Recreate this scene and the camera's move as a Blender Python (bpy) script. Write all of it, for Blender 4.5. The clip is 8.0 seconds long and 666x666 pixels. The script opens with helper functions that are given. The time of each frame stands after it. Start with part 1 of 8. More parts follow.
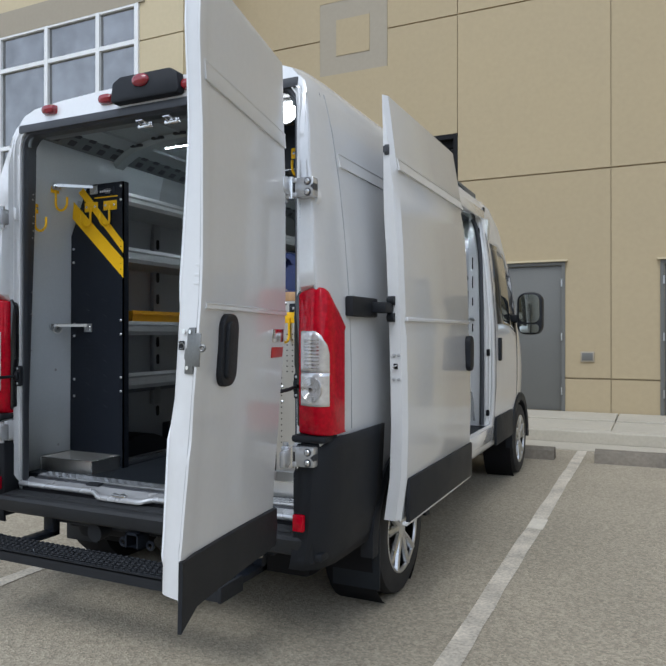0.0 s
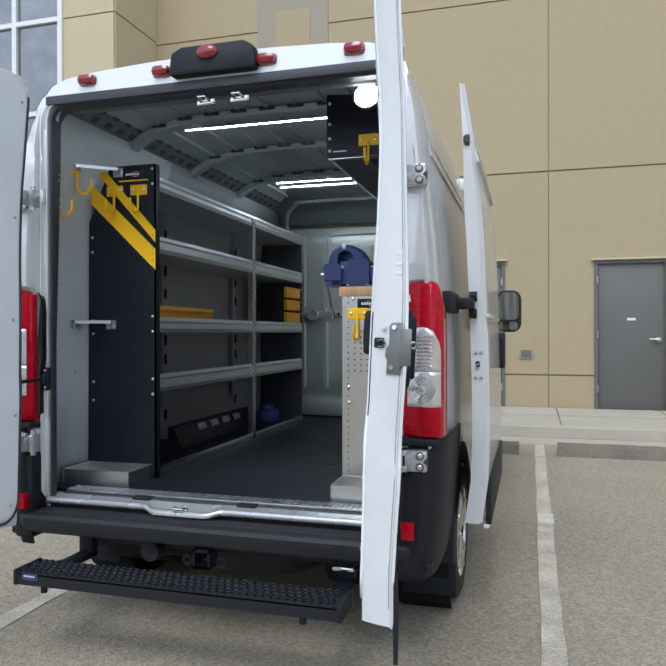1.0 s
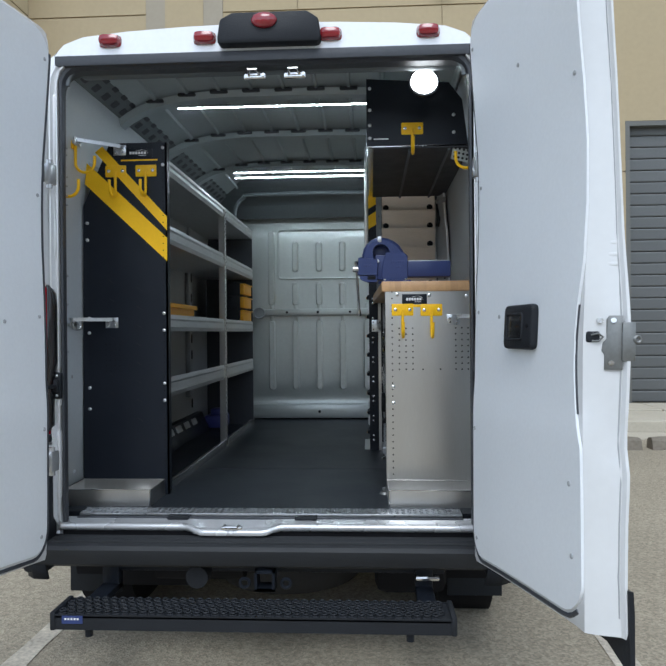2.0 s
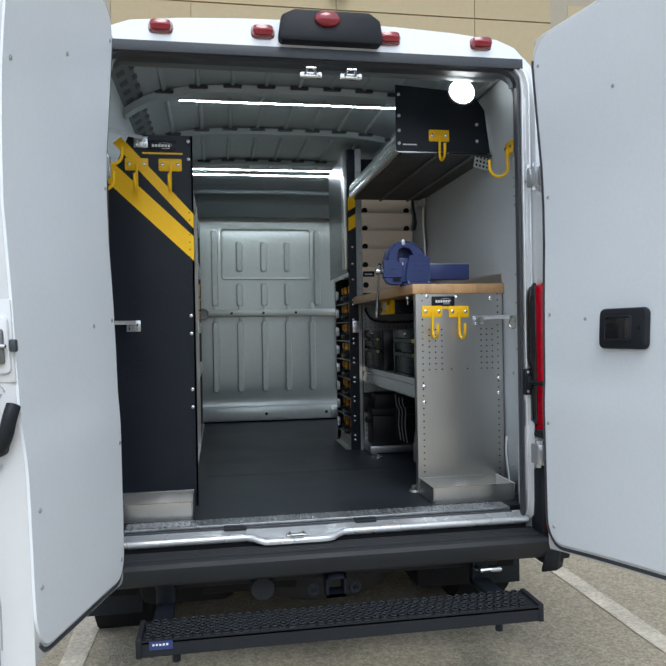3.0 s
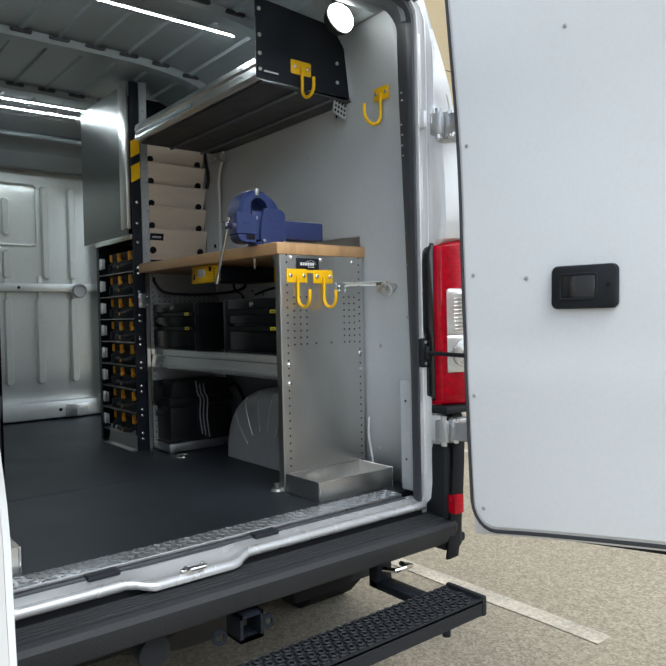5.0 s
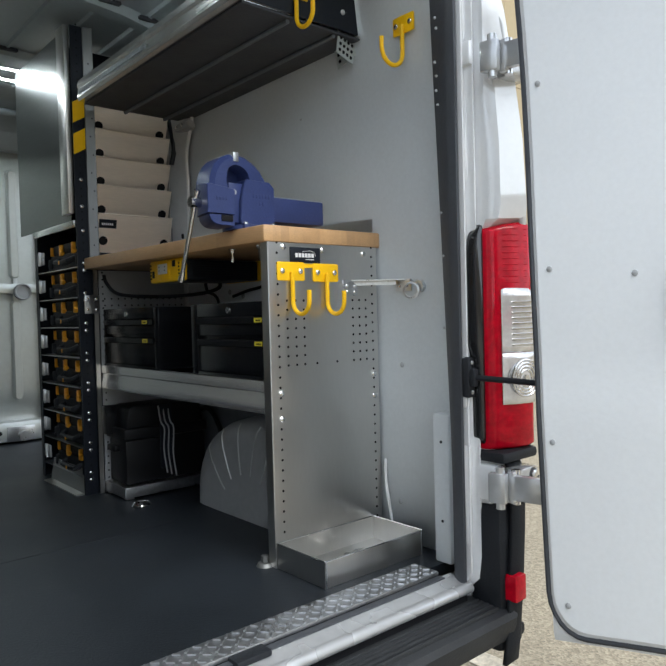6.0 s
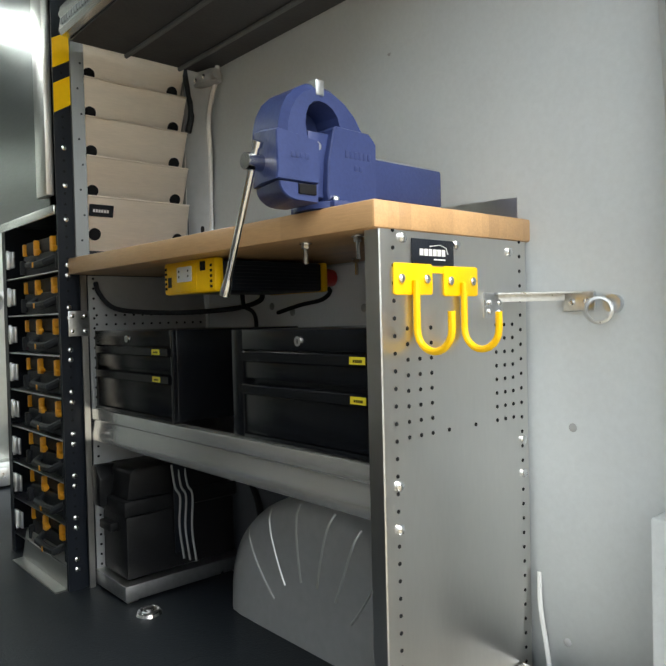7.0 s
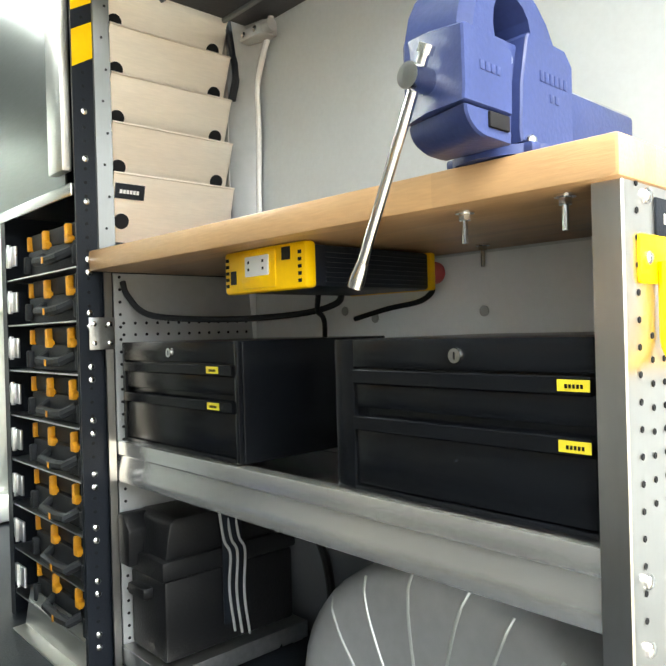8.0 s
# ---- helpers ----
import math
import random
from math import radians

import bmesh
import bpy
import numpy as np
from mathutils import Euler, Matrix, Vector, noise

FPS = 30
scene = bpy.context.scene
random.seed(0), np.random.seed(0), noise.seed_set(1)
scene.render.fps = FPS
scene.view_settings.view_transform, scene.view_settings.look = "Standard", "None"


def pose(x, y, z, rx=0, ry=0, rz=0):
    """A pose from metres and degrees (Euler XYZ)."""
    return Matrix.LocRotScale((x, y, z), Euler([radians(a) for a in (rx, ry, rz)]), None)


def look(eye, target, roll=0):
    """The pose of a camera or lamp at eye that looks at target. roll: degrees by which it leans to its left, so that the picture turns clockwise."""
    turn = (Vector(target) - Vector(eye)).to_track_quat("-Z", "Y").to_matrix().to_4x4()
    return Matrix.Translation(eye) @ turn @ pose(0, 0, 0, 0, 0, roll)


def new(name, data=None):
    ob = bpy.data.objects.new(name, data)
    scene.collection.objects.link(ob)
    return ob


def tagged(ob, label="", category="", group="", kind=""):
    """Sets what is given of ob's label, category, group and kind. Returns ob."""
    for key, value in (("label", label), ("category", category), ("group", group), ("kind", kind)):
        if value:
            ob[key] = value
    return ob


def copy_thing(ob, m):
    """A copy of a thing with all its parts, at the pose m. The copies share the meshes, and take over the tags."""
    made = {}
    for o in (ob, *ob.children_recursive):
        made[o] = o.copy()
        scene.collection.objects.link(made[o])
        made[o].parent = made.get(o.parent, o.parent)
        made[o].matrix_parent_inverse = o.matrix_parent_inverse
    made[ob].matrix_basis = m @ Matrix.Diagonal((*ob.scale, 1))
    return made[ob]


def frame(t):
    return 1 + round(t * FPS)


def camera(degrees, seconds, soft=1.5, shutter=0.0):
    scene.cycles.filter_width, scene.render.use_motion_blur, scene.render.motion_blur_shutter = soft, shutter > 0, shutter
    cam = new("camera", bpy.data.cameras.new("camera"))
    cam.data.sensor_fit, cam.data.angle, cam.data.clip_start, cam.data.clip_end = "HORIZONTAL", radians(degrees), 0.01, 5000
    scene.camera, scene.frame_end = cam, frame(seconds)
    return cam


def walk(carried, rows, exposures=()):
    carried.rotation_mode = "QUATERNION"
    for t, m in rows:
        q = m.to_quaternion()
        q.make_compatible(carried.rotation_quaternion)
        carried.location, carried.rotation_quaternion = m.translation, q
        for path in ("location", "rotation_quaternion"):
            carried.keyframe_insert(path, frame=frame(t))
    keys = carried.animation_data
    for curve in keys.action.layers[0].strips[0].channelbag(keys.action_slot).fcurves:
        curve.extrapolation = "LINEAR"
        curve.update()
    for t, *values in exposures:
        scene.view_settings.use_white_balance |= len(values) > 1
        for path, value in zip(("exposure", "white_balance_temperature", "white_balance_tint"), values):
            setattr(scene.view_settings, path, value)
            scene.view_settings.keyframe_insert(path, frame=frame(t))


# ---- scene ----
cam = camera(51.5, 8.0, soft=1.8)
PATH = [
    (0, (2.265, -2.661, 1.391), (1.417, -0.85, 1.394), 0.0),
    (0.5, (1.818, -2.768, 1.391), (1.134, -0.889, 1.393), 0.0),
    (1, (1.381, -2.8, 1.385), (0.828, -0.878, 1.383), -0.1),
    (1.5, (0.913, -2.756, 1.382), (0.562, -0.787, 1.376), -0.4),
    (2, (0.434, -2.767, 1.375), (0.323, -0.77, 1.372), -0.5),
    (3.5, (-0.746, -2.612, 1.406), (-0.198, -0.689, 1.385), -1.1),
    (4, (-0.95, -2.387, 1.385), (-0.161, -0.55, 1.35), -1.0),
    (4.5, (-1.036, -2.106, 1.36), (0.029, -0.413, 1.314), -1.0),
    (5, (-1.044, -1.821, 1.313), (0.208, -0.261, 1.262), -1.2),
    (5.2, (-0.999, -1.693, 1.287), (0.3, -0.172, 1.237), -1.3),
    (6.3, (-0.536, -0.979, 1.38), (0.766, 0.538, 1.325), -1.5),
    (6.5, (-0.479, -0.824, 1.398), (0.825, 0.692, 1.348), -1.4),
    (7, (-0.325, -0.384, 1.41), (1.0, 1.114, 1.367), -1.4),
    (7.5, (-0.235, -0.073, 1.397), (1.108, 1.409, 1.369), -1.6),
    (8, (-0.227, 0.096, 1.405), (1.126, 1.568, 1.397), -1.6),
]
walk(cam, [(t, look(eye, target, roll)) for t, eye, target, roll in PATH], [(0.0, 0.48, 5980, 8), (0.5, 0.63, 5950, 8), (2.0, 0.66, 5880, 6), (3.5, 0.86, 6220, 6), (5.0, 1.05, 6380, 6), (6.5, 1.4, 6500, 6), (7.0, 2.0, 7000, 4), (7.5, 2.82, 7200, 3), (8.0, 3.48, 7150, 3)])

# ---------------- world, sun and exposure ----------------
SUN_ELEV, SUN_AZ = 55.0, 181.0
world = bpy.data.worlds.new("overcast_sky")
scene.world = world
world.use_nodes = True
wn = world.node_tree
sky = wn.nodes.new("ShaderNodeTexSky")
sky.sky_type = "NISHITA"
sky.sun_disc = False
sky.sun_elevation, sky.sun_rotation = radians(SUN_ELEV), radians(SUN_AZ)
sky.air_density, sky.dust_density, sky.ozone_density = 1.0, 1.0, 1.5
soft_sky = wn.nodes.new("ShaderNodeHueSaturation")
soft_sky.inputs["Saturation"].default_value = 0.38
wn.links.new(sky.outputs[0], soft_sky.inputs["Color"])
wn.links.new(soft_sky.outputs[0], wn.nodes["Background"].inputs[0])
wn.nodes["Background"].inputs[1].default_value = 0.15
sun_data = bpy.data.lights.new("sun", "SUN")
sun_data.energy, sun_data.angle, sun_data.color = 0.9, radians(30), (1.0, 0.98, 0.95)
sun_ob = new("sun", sun_data)
_az = radians(SUN_AZ)
_dir = Vector((math.sin(_az) * math.cos(radians(SUN_ELEV)), math.cos(_az) * math.cos(radians(SUN_ELEV)), math.sin(radians(SUN_ELEV))))
sun_ob.matrix_world = look(_dir * 40, (0, 0, 0))


# ---------------- materials ----------------
def mat(name, color, rough=0.5, metal=0.0, var=0.08, scale=6.0, fine=60.0, bump=0.02, stretch=(1, 1, 1), coat=0.0, rvar=0.1, object_var=0.0, spec=0.5):
    """Principled surface with variation at two scales, in metres of the object's own space."""
    m = bpy.data.materials.new(name)
    m.use_nodes = True
    nt = m.node_tree
    p = nt.nodes["Principled BSDF"]
    tc = nt.nodes.new("ShaderNodeTexCoord")
    mp = nt.nodes.new("ShaderNodeMapping")
    mp.inputs["Scale"].default_value = stretch
    nt.links.new(tc.outputs["Object"], mp.inputs["Vector"])
    big = nt.nodes.new("ShaderNodeTexNoise")
    big.inputs["Scale"].default_value, big.inputs["Detail"].default_value = scale, 3
    small = nt.nodes.new("ShaderNodeTexNoise")
    small.inputs["Scale"].default_value, small.inputs["Detail"].default_value = fine, 4
    for n in (big, small):
        nt.links.new(mp.outputs[0], n.inputs["Vector"])
    mix = nt.nodes.new("ShaderNodeMath")
    mix.operation = "ADD"
    nt.links.new(big.outputs["Fac"], mix.inputs[0])
    nt.links.new(small.outputs["Fac"], mix.inputs[1])
    rng = nt.nodes.new("ShaderNodeMapRange")
    rng.inputs["From Min"].default_value, rng.inputs["From Max"].default_value = 0.6, 1.4
    rng.inputs["To Min"].default_value, rng.inputs["To Max"].default_value = 1 - var, 1 + var
    nt.links.new(mix.outputs[0], rng.inputs["Value"])
    hsv = nt.nodes.new("ShaderNodeHueSaturation")
    hsv.inputs["Color"].default_value = (*color, 1)
    if object_var:
        info = nt.nodes.new("ShaderNodeObjectInfo")
        r2 = nt.nodes.new("ShaderNodeMapRange")
        r2.inputs["To Min"].default_value, r2.inputs["To Max"].default_value = 1 - object_var, 1 + object_var
        nt.links.new(info.outputs["Random"], r2.inputs["Value"])
        mul = nt.nodes.new("ShaderNodeMath")
        mul.operation = "MULTIPLY"
        nt.links.new(rng.outputs[0], mul.inputs[0])
        nt.links.new(r2.outputs[0], mul.inputs[1])
        nt.links.new(mul.outputs[0], hsv.inputs["Value"])
    else:
        nt.links.new(rng.outputs[0], hsv.inputs["Value"])
    nt.links.new(hsv.outputs[0], p.inputs["Base Color"])
    rr = nt.nodes.new("ShaderNodeMapRange")
    rr.inputs["From Min"].default_value, rr.inputs["From Max"].default_value = 0.3, 0.7
    rr.inputs["To Min"].default_value, rr.inputs["To Max"].default_value = max(rough * (1 - rvar), 0.02), min(rough * (1 + rvar), 1)
    nt.links.new(big.outputs["Fac"], rr.inputs["Value"])
    nt.links.new(rr.outputs[0], p.inputs["Roughness"])
    p.inputs["Metallic"].default_value = metal
    p.inputs["Specular IOR Level"].default_value = spec
    p.inputs["Coat Weight"].default_value = coat
    p.inputs["Coat Roughness"].default_value = 0.06
    if bump:
        b = nt.nodes.new("ShaderNodeBump")
        b.inputs["Strength"].default_value, b.inputs["Distance"].default_value = min(bump * 10, 1), 0.004
        nt.links.new(small.outputs["Fac"], b.inputs["Height"])
        nt.links.new(b.outputs[0], p.inputs["Normal"])
    return m


def glow(name, color, strength):
    m = bpy.data.materials.new(name)
    m.use_nodes = True
    p = m.node_tree.nodes["Principled BSDF"]
    p.inputs["Base Color"].default_value = (*color, 1)
    p.inputs["Emission Color"].default_value = (*color, 1)
    p.inputs["Emission Strength"].default_value = strength
    return m


def glass(name, color, rough=0.03, trans=1.0):
    m = bpy.data.materials.new(name)
    m.use_nodes = True
    p = m.node_tree.nodes["Principled BSDF"]
    p.inputs["Base Color"].default_value = (*color, 1)
    p.inputs["Roughness"].default_value = rough
    p.inputs["Transmission Weight"].default_value = trans
    p.inputs["IOR"].default_value = 1.45
    return m


def asphalt_material():
    """Worn parking asphalt: pale stone chips in grey binder, darker stains."""
    m = mat("asphalt", (0.335, 0.294, 0.222), 0.9, 0, 0.2, 0.7, 26.0, 0.0)
    nt = m.node_tree
    p = nt.nodes["Principled BSDF"]
    tc = nt.nodes["Texture Coordinate"]
    v = nt.nodes.new("ShaderNodeTexVoronoi")
    v.inputs["Scale"].default_value = 95
    nt.links.new(tc.outputs["Object"], v.inputs["Vector"])
    ramp = nt.nodes.new("ShaderNodeMapRange")
    ramp.inputs["From Min"].default_value, ramp.inputs["From Max"].default_value = 0, 1
    ramp.inputs["To Min"].default_value, ramp.inputs["To Max"].default_value = 0.74, 1.27
    sep = nt.nodes.new("ShaderNodeSeparateColor")
    nt.links.new(v.outputs["Color"], sep.inputs[0])
    nt.links.new(sep.outputs[0], ramp.inputs["Value"])
    hsv = nt.nodes.new("ShaderNodeHueSaturation")
    old = p.inputs["Base Color"].links[0].from_socket
    nt.links.new(old, hsv.inputs["Color"])
    nt.links.new(ramp.outputs[0], hsv.inputs["Value"])
    nt.links.new(hsv.outputs[0], p.inputs["Base Color"])
    b = nt.nodes.new("ShaderNodeBump")
    b.inputs["Strength"].default_value, b.inputs["Distance"].default_value = 0.7, 0.004
    nt.links.new(v.outputs["Distance"], b.inputs["Height"])
    nt.links.new(b.outputs[0], p.inputs["Normal"])
    return m


def wood_material():
    """Butcher block of glued maple strips running along y."""
    m = mat("maple_block", (0.55, 0.33, 0.16), 0.42, 0, 0.12, 3.0, 30.0, 0.012, (9, 1, 9), coat=0.15)
    nt = m.node_tree
    p = nt.nodes["Principled BSDF"]
    tc = nt.nodes["Texture Coordinate"]
    mp = nt.nodes.new("ShaderNodeMapping")
    mp.inputs["Scale"].default_value = (22, 2.6, 1)
    nt.links.new(tc.outputs["Object"], mp.inputs["Vector"])
    v = nt.nodes.new("ShaderNodeTexVoronoi")
    v.voronoi_dimensions, v.distance = "2D", "CHEBYCHEV"
    v.inputs["Scale"].default_value = 1.0
    nt.links.new(mp.outputs[0], v.inputs["Vector"])
    sep = nt.nodes.new("ShaderNodeSeparateColor")
    nt.links.new(v.outputs["Color"], sep.inputs[0])
    r = nt.nodes.new("ShaderNodeMapRange")
    r.inputs["To Min"].default_value, r.inputs["To Max"].default_value = 0.84, 1.08
    nt.links.new(sep.outputs[0], r.inputs["Value"])
    hsv = nt.nodes.new("ShaderNodeHueSaturation")
    nt.links.new(p.inputs["Base Color"].links[0].from_socket, hsv.inputs["Color"])
    nt.links.new(r.outputs[0], hsv.inputs["Value"])
    nt.links.new(hsv.outputs[0], p.inputs["Base Color"])
    return m


M_WHITE = mat("white_paint", (0.675, 0.682, 0.688), 0.24, 0, 0.025, 2, 40, 0.003, coat=0.5)
M_HINGE = mat("silvery_hinge_paint", (0.62, 0.63, 0.64), 0.22, 0.6, 0.08, 12, 60, 0.004)
M_JAMB = mat("white_jamb_paint", (0.84, 0.85, 0.86), 0.16, 0.12, 0.04, 4, 50, 0.003, coat=0.9)
M_DOORSKIN = mat("grey_inner_board", (0.78, 0.805, 0.83), 0.5, 0, 0.03, 3, 80, 0.008)
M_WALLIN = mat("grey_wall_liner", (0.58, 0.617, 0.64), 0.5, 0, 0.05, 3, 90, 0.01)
# copies of the wall liner with shade put into their colour
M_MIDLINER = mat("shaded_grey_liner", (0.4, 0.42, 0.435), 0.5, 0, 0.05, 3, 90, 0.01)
M_SHADELINER = mat("dark_shaded_liner", (0.2, 0.212, 0.232), 0.55, 0, 0.06, 3, 90, 0.01, spec=0.3)
M_BLACKBOX = mat("moulded_black_plastic", (0.01, 0.0105, 0.012), 0.4, 0, 0.12, 6, 160, 0.02, spec=0.25)
M_STEEL_PRIMER = mat("grey_primed_steel", (0.6, 0.63, 0.61), 0.34, 0.5, 0.05, 3, 40, 0.004, rvar=0.04)
M_CEIL = mat("primed_roof_steel", (0.39, 0.435, 0.45), 0.38, 0.1, 0.06, 3, 40, 0.008)
M_BLACKPL = mat("textured_black_plastic", (0.016, 0.018, 0.022), 0.55, 0, 0.14, 5, 180, 0.03, spec=0.25)
M_BUMPER = mat("grained_bumper_plastic", (0.026, 0.028, 0.031), 0.6, 0, 0.16, 5, 200, 0.04, spec=0.35)
M_BLACKPC = mat("black_powder_coat", (0.0115, 0.0145, 0.021), 0.36, 0, 0.15, 8, 220, 0.015, spec=0.24)
M_CHEST = mat("black_chest_enamel", (0.005, 0.0058, 0.0075), 0.24, 0, 0.12, 8, 160, 0.003, spec=0.24)
M_BLACKGL = mat("glossy_black_enamel", (0.015, 0.0155, 0.017), 0.16, 0, 0.1, 8, 120, 0.0, spec=0.5, coat=0.3)
M_RUBBER = mat("black_rubber_floor", (0.013, 0.0165, 0.0215), 0.46, 0, 0.4, 2.5, 200, 0.03, spec=0.3)
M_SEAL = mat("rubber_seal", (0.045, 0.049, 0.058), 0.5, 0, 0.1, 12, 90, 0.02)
M_TYRE = mat("tyre_rubber", (0.02, 0.02, 0.021), 0.75, 0, 0.12, 9, 70, 0.03)
M_ALU = mat("brushed_aluminium", (0.65, 0.642, 0.622), 0.31, 1, 0.03, 3, 24, 0.0, (5, 5, 1))
M_ALUY = mat("aluminium_lip", (0.84, 0.84, 0.83), 0.25, 1, 0.03, 2, 16, 0.002, (10, 1, 10))
M_ALUDULL = mat("dull_aluminium", (0.6, 0.605, 0.6), 0.5, 0.85, 0.1, 3, 20, 0.004, (8, 1, 8))
M_LIP = mat("bright_folded_aluminium", (0.9, 0.9, 0.885), 0.22, 0.88, 0.03, 2, 14, 0.0, (14, 0.5, 14), rvar=0.04)
M_TREAD = mat("worn_tread_aluminium", (0.46, 0.47, 0.485), 0.3, 0.9, 0.2, 14, 60, 0.01)
# roof steel darkened: the shade along header and rails is in its colour
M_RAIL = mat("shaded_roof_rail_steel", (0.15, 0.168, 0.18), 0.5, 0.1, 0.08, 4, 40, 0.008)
M_WHEELBOX = mat("primed_wheel_box_steel", (0.42, 0.43, 0.44), 0.36, 0.2, 0.08, 4, 40, 0.008)
M_RIB = mat("dim_primed_rib_steel", (0.34, 0.35, 0.36), 0.4, 0.3, 0.08, 4, 40, 0.006)
M_PLATE = mat("worn_zinc_plate", (0.2, 0.205, 0.2), 0.45, 0.7, 0.12, 25, 120, 0.01)
M_RETURN = mat("polished_steel_return", (0.17, 0.175, 0.175), 0.36, 0.6, 0.06, 3, 20, 0.002, (8, 8, 1))
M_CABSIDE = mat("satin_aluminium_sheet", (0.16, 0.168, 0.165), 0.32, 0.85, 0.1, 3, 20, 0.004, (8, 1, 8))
M_SILL = mat("silvery_sill_paint", (0.52, 0.53, 0.545), 0.27, 0.5, 0.06, 5, 40, 0.006, coat=0.3)
M_DRAWER = mat("aluminium_bin", (0.93, 0.85, 0.75), 0.48, 0.8, 0.06, 4, 30, 0.004, (1, 8, 8))
M_GALV = mat("galvanised_steel", (0.62, 0.63, 0.64), 0.3, 1, 0.12, 30, 120, 0.01)
M_CHROME = mat("polished_steel", (0.72, 0.72, 0.72), 0.16, 1, 0.04, 20, 90, 0.002)
M_YELLOW = mat("yellow_enamel", (0.93, 0.54, 0.008), 0.4, 0, 0.05, 12, 90, 0.006, spec=0.3)
M_BIN = mat("yellow_plastic", (0.82, 0.4, 0.015), 0.45, 0, 0.06, 12, 90, 0.008)
M_ORANGE = mat("orange_latch_plastic", (0.78, 0.34, 0.015), 0.42, 0, 0.06, 20, 90, 0.006, object_var=0.06)
M_VISE = mat("blue_hammered_paint", (0.034, 0.051, 0.158), 0.36, 0, 0.14, 14, 140, 0.012, spec=0.4)
M_WOOD = wood_material()
M_REDLENS = mat("red_lens", (0.5, 0.002, 0.016), 0.08, 0, 0.25, 30, 60, 0.006, coat=0.05, spec=0.22)
M_REDDARK = mat("marker_lens", (0.25, 0.012, 0.02), 0.12, 0, 0.12, 40, 120, 0.02, coat=0.8)
M_CLEARLENS = mat("clear_lamp_lens", (0.82, 0.81, 0.81), 0.14, 0.55, 0.16, 40, 70, 0.02, coat=0.9)
M_ASPHALT = asphalt_material()
M_PAINTLINE = mat("worn_line_paint", (0.54, 0.49, 0.405), 0.8, 0, 0.45, 5, 60, 0.03)
M_PAINTNEW = mat("fresh_line_paint", (0.68, 0.63, 0.53), 0.8, 0, 0.15, 9, 60, 0.03)
M_CONC = mat("pavement_concrete", (0.45, 0.412, 0.335), 0.85, 0, 0.1, 1.5, 30, 0.03)
M_STOP = mat("weathered_wheel_stop", (0.19, 0.166, 0.132), 0.9, 0, 0.28, 5, 30, 0.05)
M_TAN = mat("tan_painted_concrete", (0.395, 0.318, 0.196), 0.8, 0, 0.05, 0.5, 14, 0.02, object_var=0.03)
M_TAN2 = mat("pale_tan_concrete", (0.52, 0.44, 0.29), 0.8, 0, 0.05, 0.5, 14, 0.02)
M_TAUPE = mat("taupe_painted_concrete", (0.33, 0.29, 0.225), 0.8, 0, 0.05, 0.6, 16, 0.02)
M_JOINT = mat("joint_sealant", (0.34, 0.272, 0.165), 0.8, 0, 0.1, 5, 30, 0.02)
M_STEELDOOR = mat("grey_painted_door", (0.125, 0.125, 0.115), 0.5, 0, 0.05, 2, 40, 0.006)
M_SHUTTER = mat("grey_shutter_slat", (0.11, 0.115, 0.115), 0.5, 0.1, 0.08, 3, 30, 0.008, object_var=0.05)
M_BOLLARD = mat("bollard_yellow", (0.8, 0.62, 0.02), 0.5, 0, 0.06, 4, 40, 0.01)
M_FRAME = mat("white_window_frame", (0.74, 0.75, 0.75), 0.4, 0, 0.03, 5, 40, 0.004)
M_DARKGLASS = mat("dark_window_glass", (0.26, 0.262, 0.265), 0.08, 0.85, 0.3, 0.6, 3, 0.0)
M_CABGLASS = mat("tinted_cab_glass", (0.015, 0.018, 0.02), 0.05, 0, 0.2, 2, 9, 0.0, coat=0.6)
M_DARK = mat("dark_interior", (0.012, 0.012, 0.014), 0.7, 0, 0.15, 4, 60, 0.01, spec=0.15)
M_LED = glow("led_strip", (0.88, 0.96, 1.0), 34.0)
M_LAMP = glow("lamp_diffuser", (1.0, 0.99, 0.96), 7.0)
M_LABELW = mat("white_print", (0.75, 0.75, 0.75), 0.5, 0, 0.02, 10, 60, 0)
M_LABELY = mat("yellow_label", (0.6, 0.5, 0.03), 0.5, 0, 0.03, 10, 60, 0)
M_BLUELAB = mat("blue_label", (0.03, 0.05, 0.17), 0.4, 0, 0.05, 10, 60, 0)
M_MIRROR = mat("mirror_glass", (0.5, 0.55, 0.55), 0.04, 1, 0.03, 5, 20, 0)
M_RED = mat("red_plastic", (0.5, 0.02, 0.02), 0.4, 0, 0.05, 10, 60, 0.004)
M_GREY = mat("grey_plastic", (0.36, 0.37, 0.38), 0.5, 0, 0.05, 10, 60, 0.006)
M_BLUEPL = mat("blue_plastic", (0.06, 0.07, 0.25), 0.4, 0, 0.06, 10, 60, 0.006)


# ---------------- mesh helpers ----------------
# small repeats that stay joined
STUFF = {"hole_pattern", "bow_slots", "rail_slots", "tread_lugs", "lens_relief", "red_lens_relief", "vent_relief", "step_grooves", "grip_tread", "pressed_relief", "cast_relief", "lance_pattern", "tread_pattern"}


def box(bm, x0, x1, y0, y1, z0, z1, bev=0.0, m=None):
    c = Matrix.Translation(((x0 + x1) / 2, (y0 + y1) / 2, (z0 + z1) / 2)) @ Matrix.Diagonal((abs(x1 - x0), abs(y1 - y0), abs(z1 - z0), 1))
    if m is not None:
        c = m @ c
    r = bmesh.ops.create_cube(bm, size=1, matrix=c)
    if bev:
        es = list({e for v in r["verts"] for e in v.link_edges})
        bmesh.ops.bevel(bm, geom=es, offset=bev, segments=2, affect="EDGES", profile=0.5)
    return bm


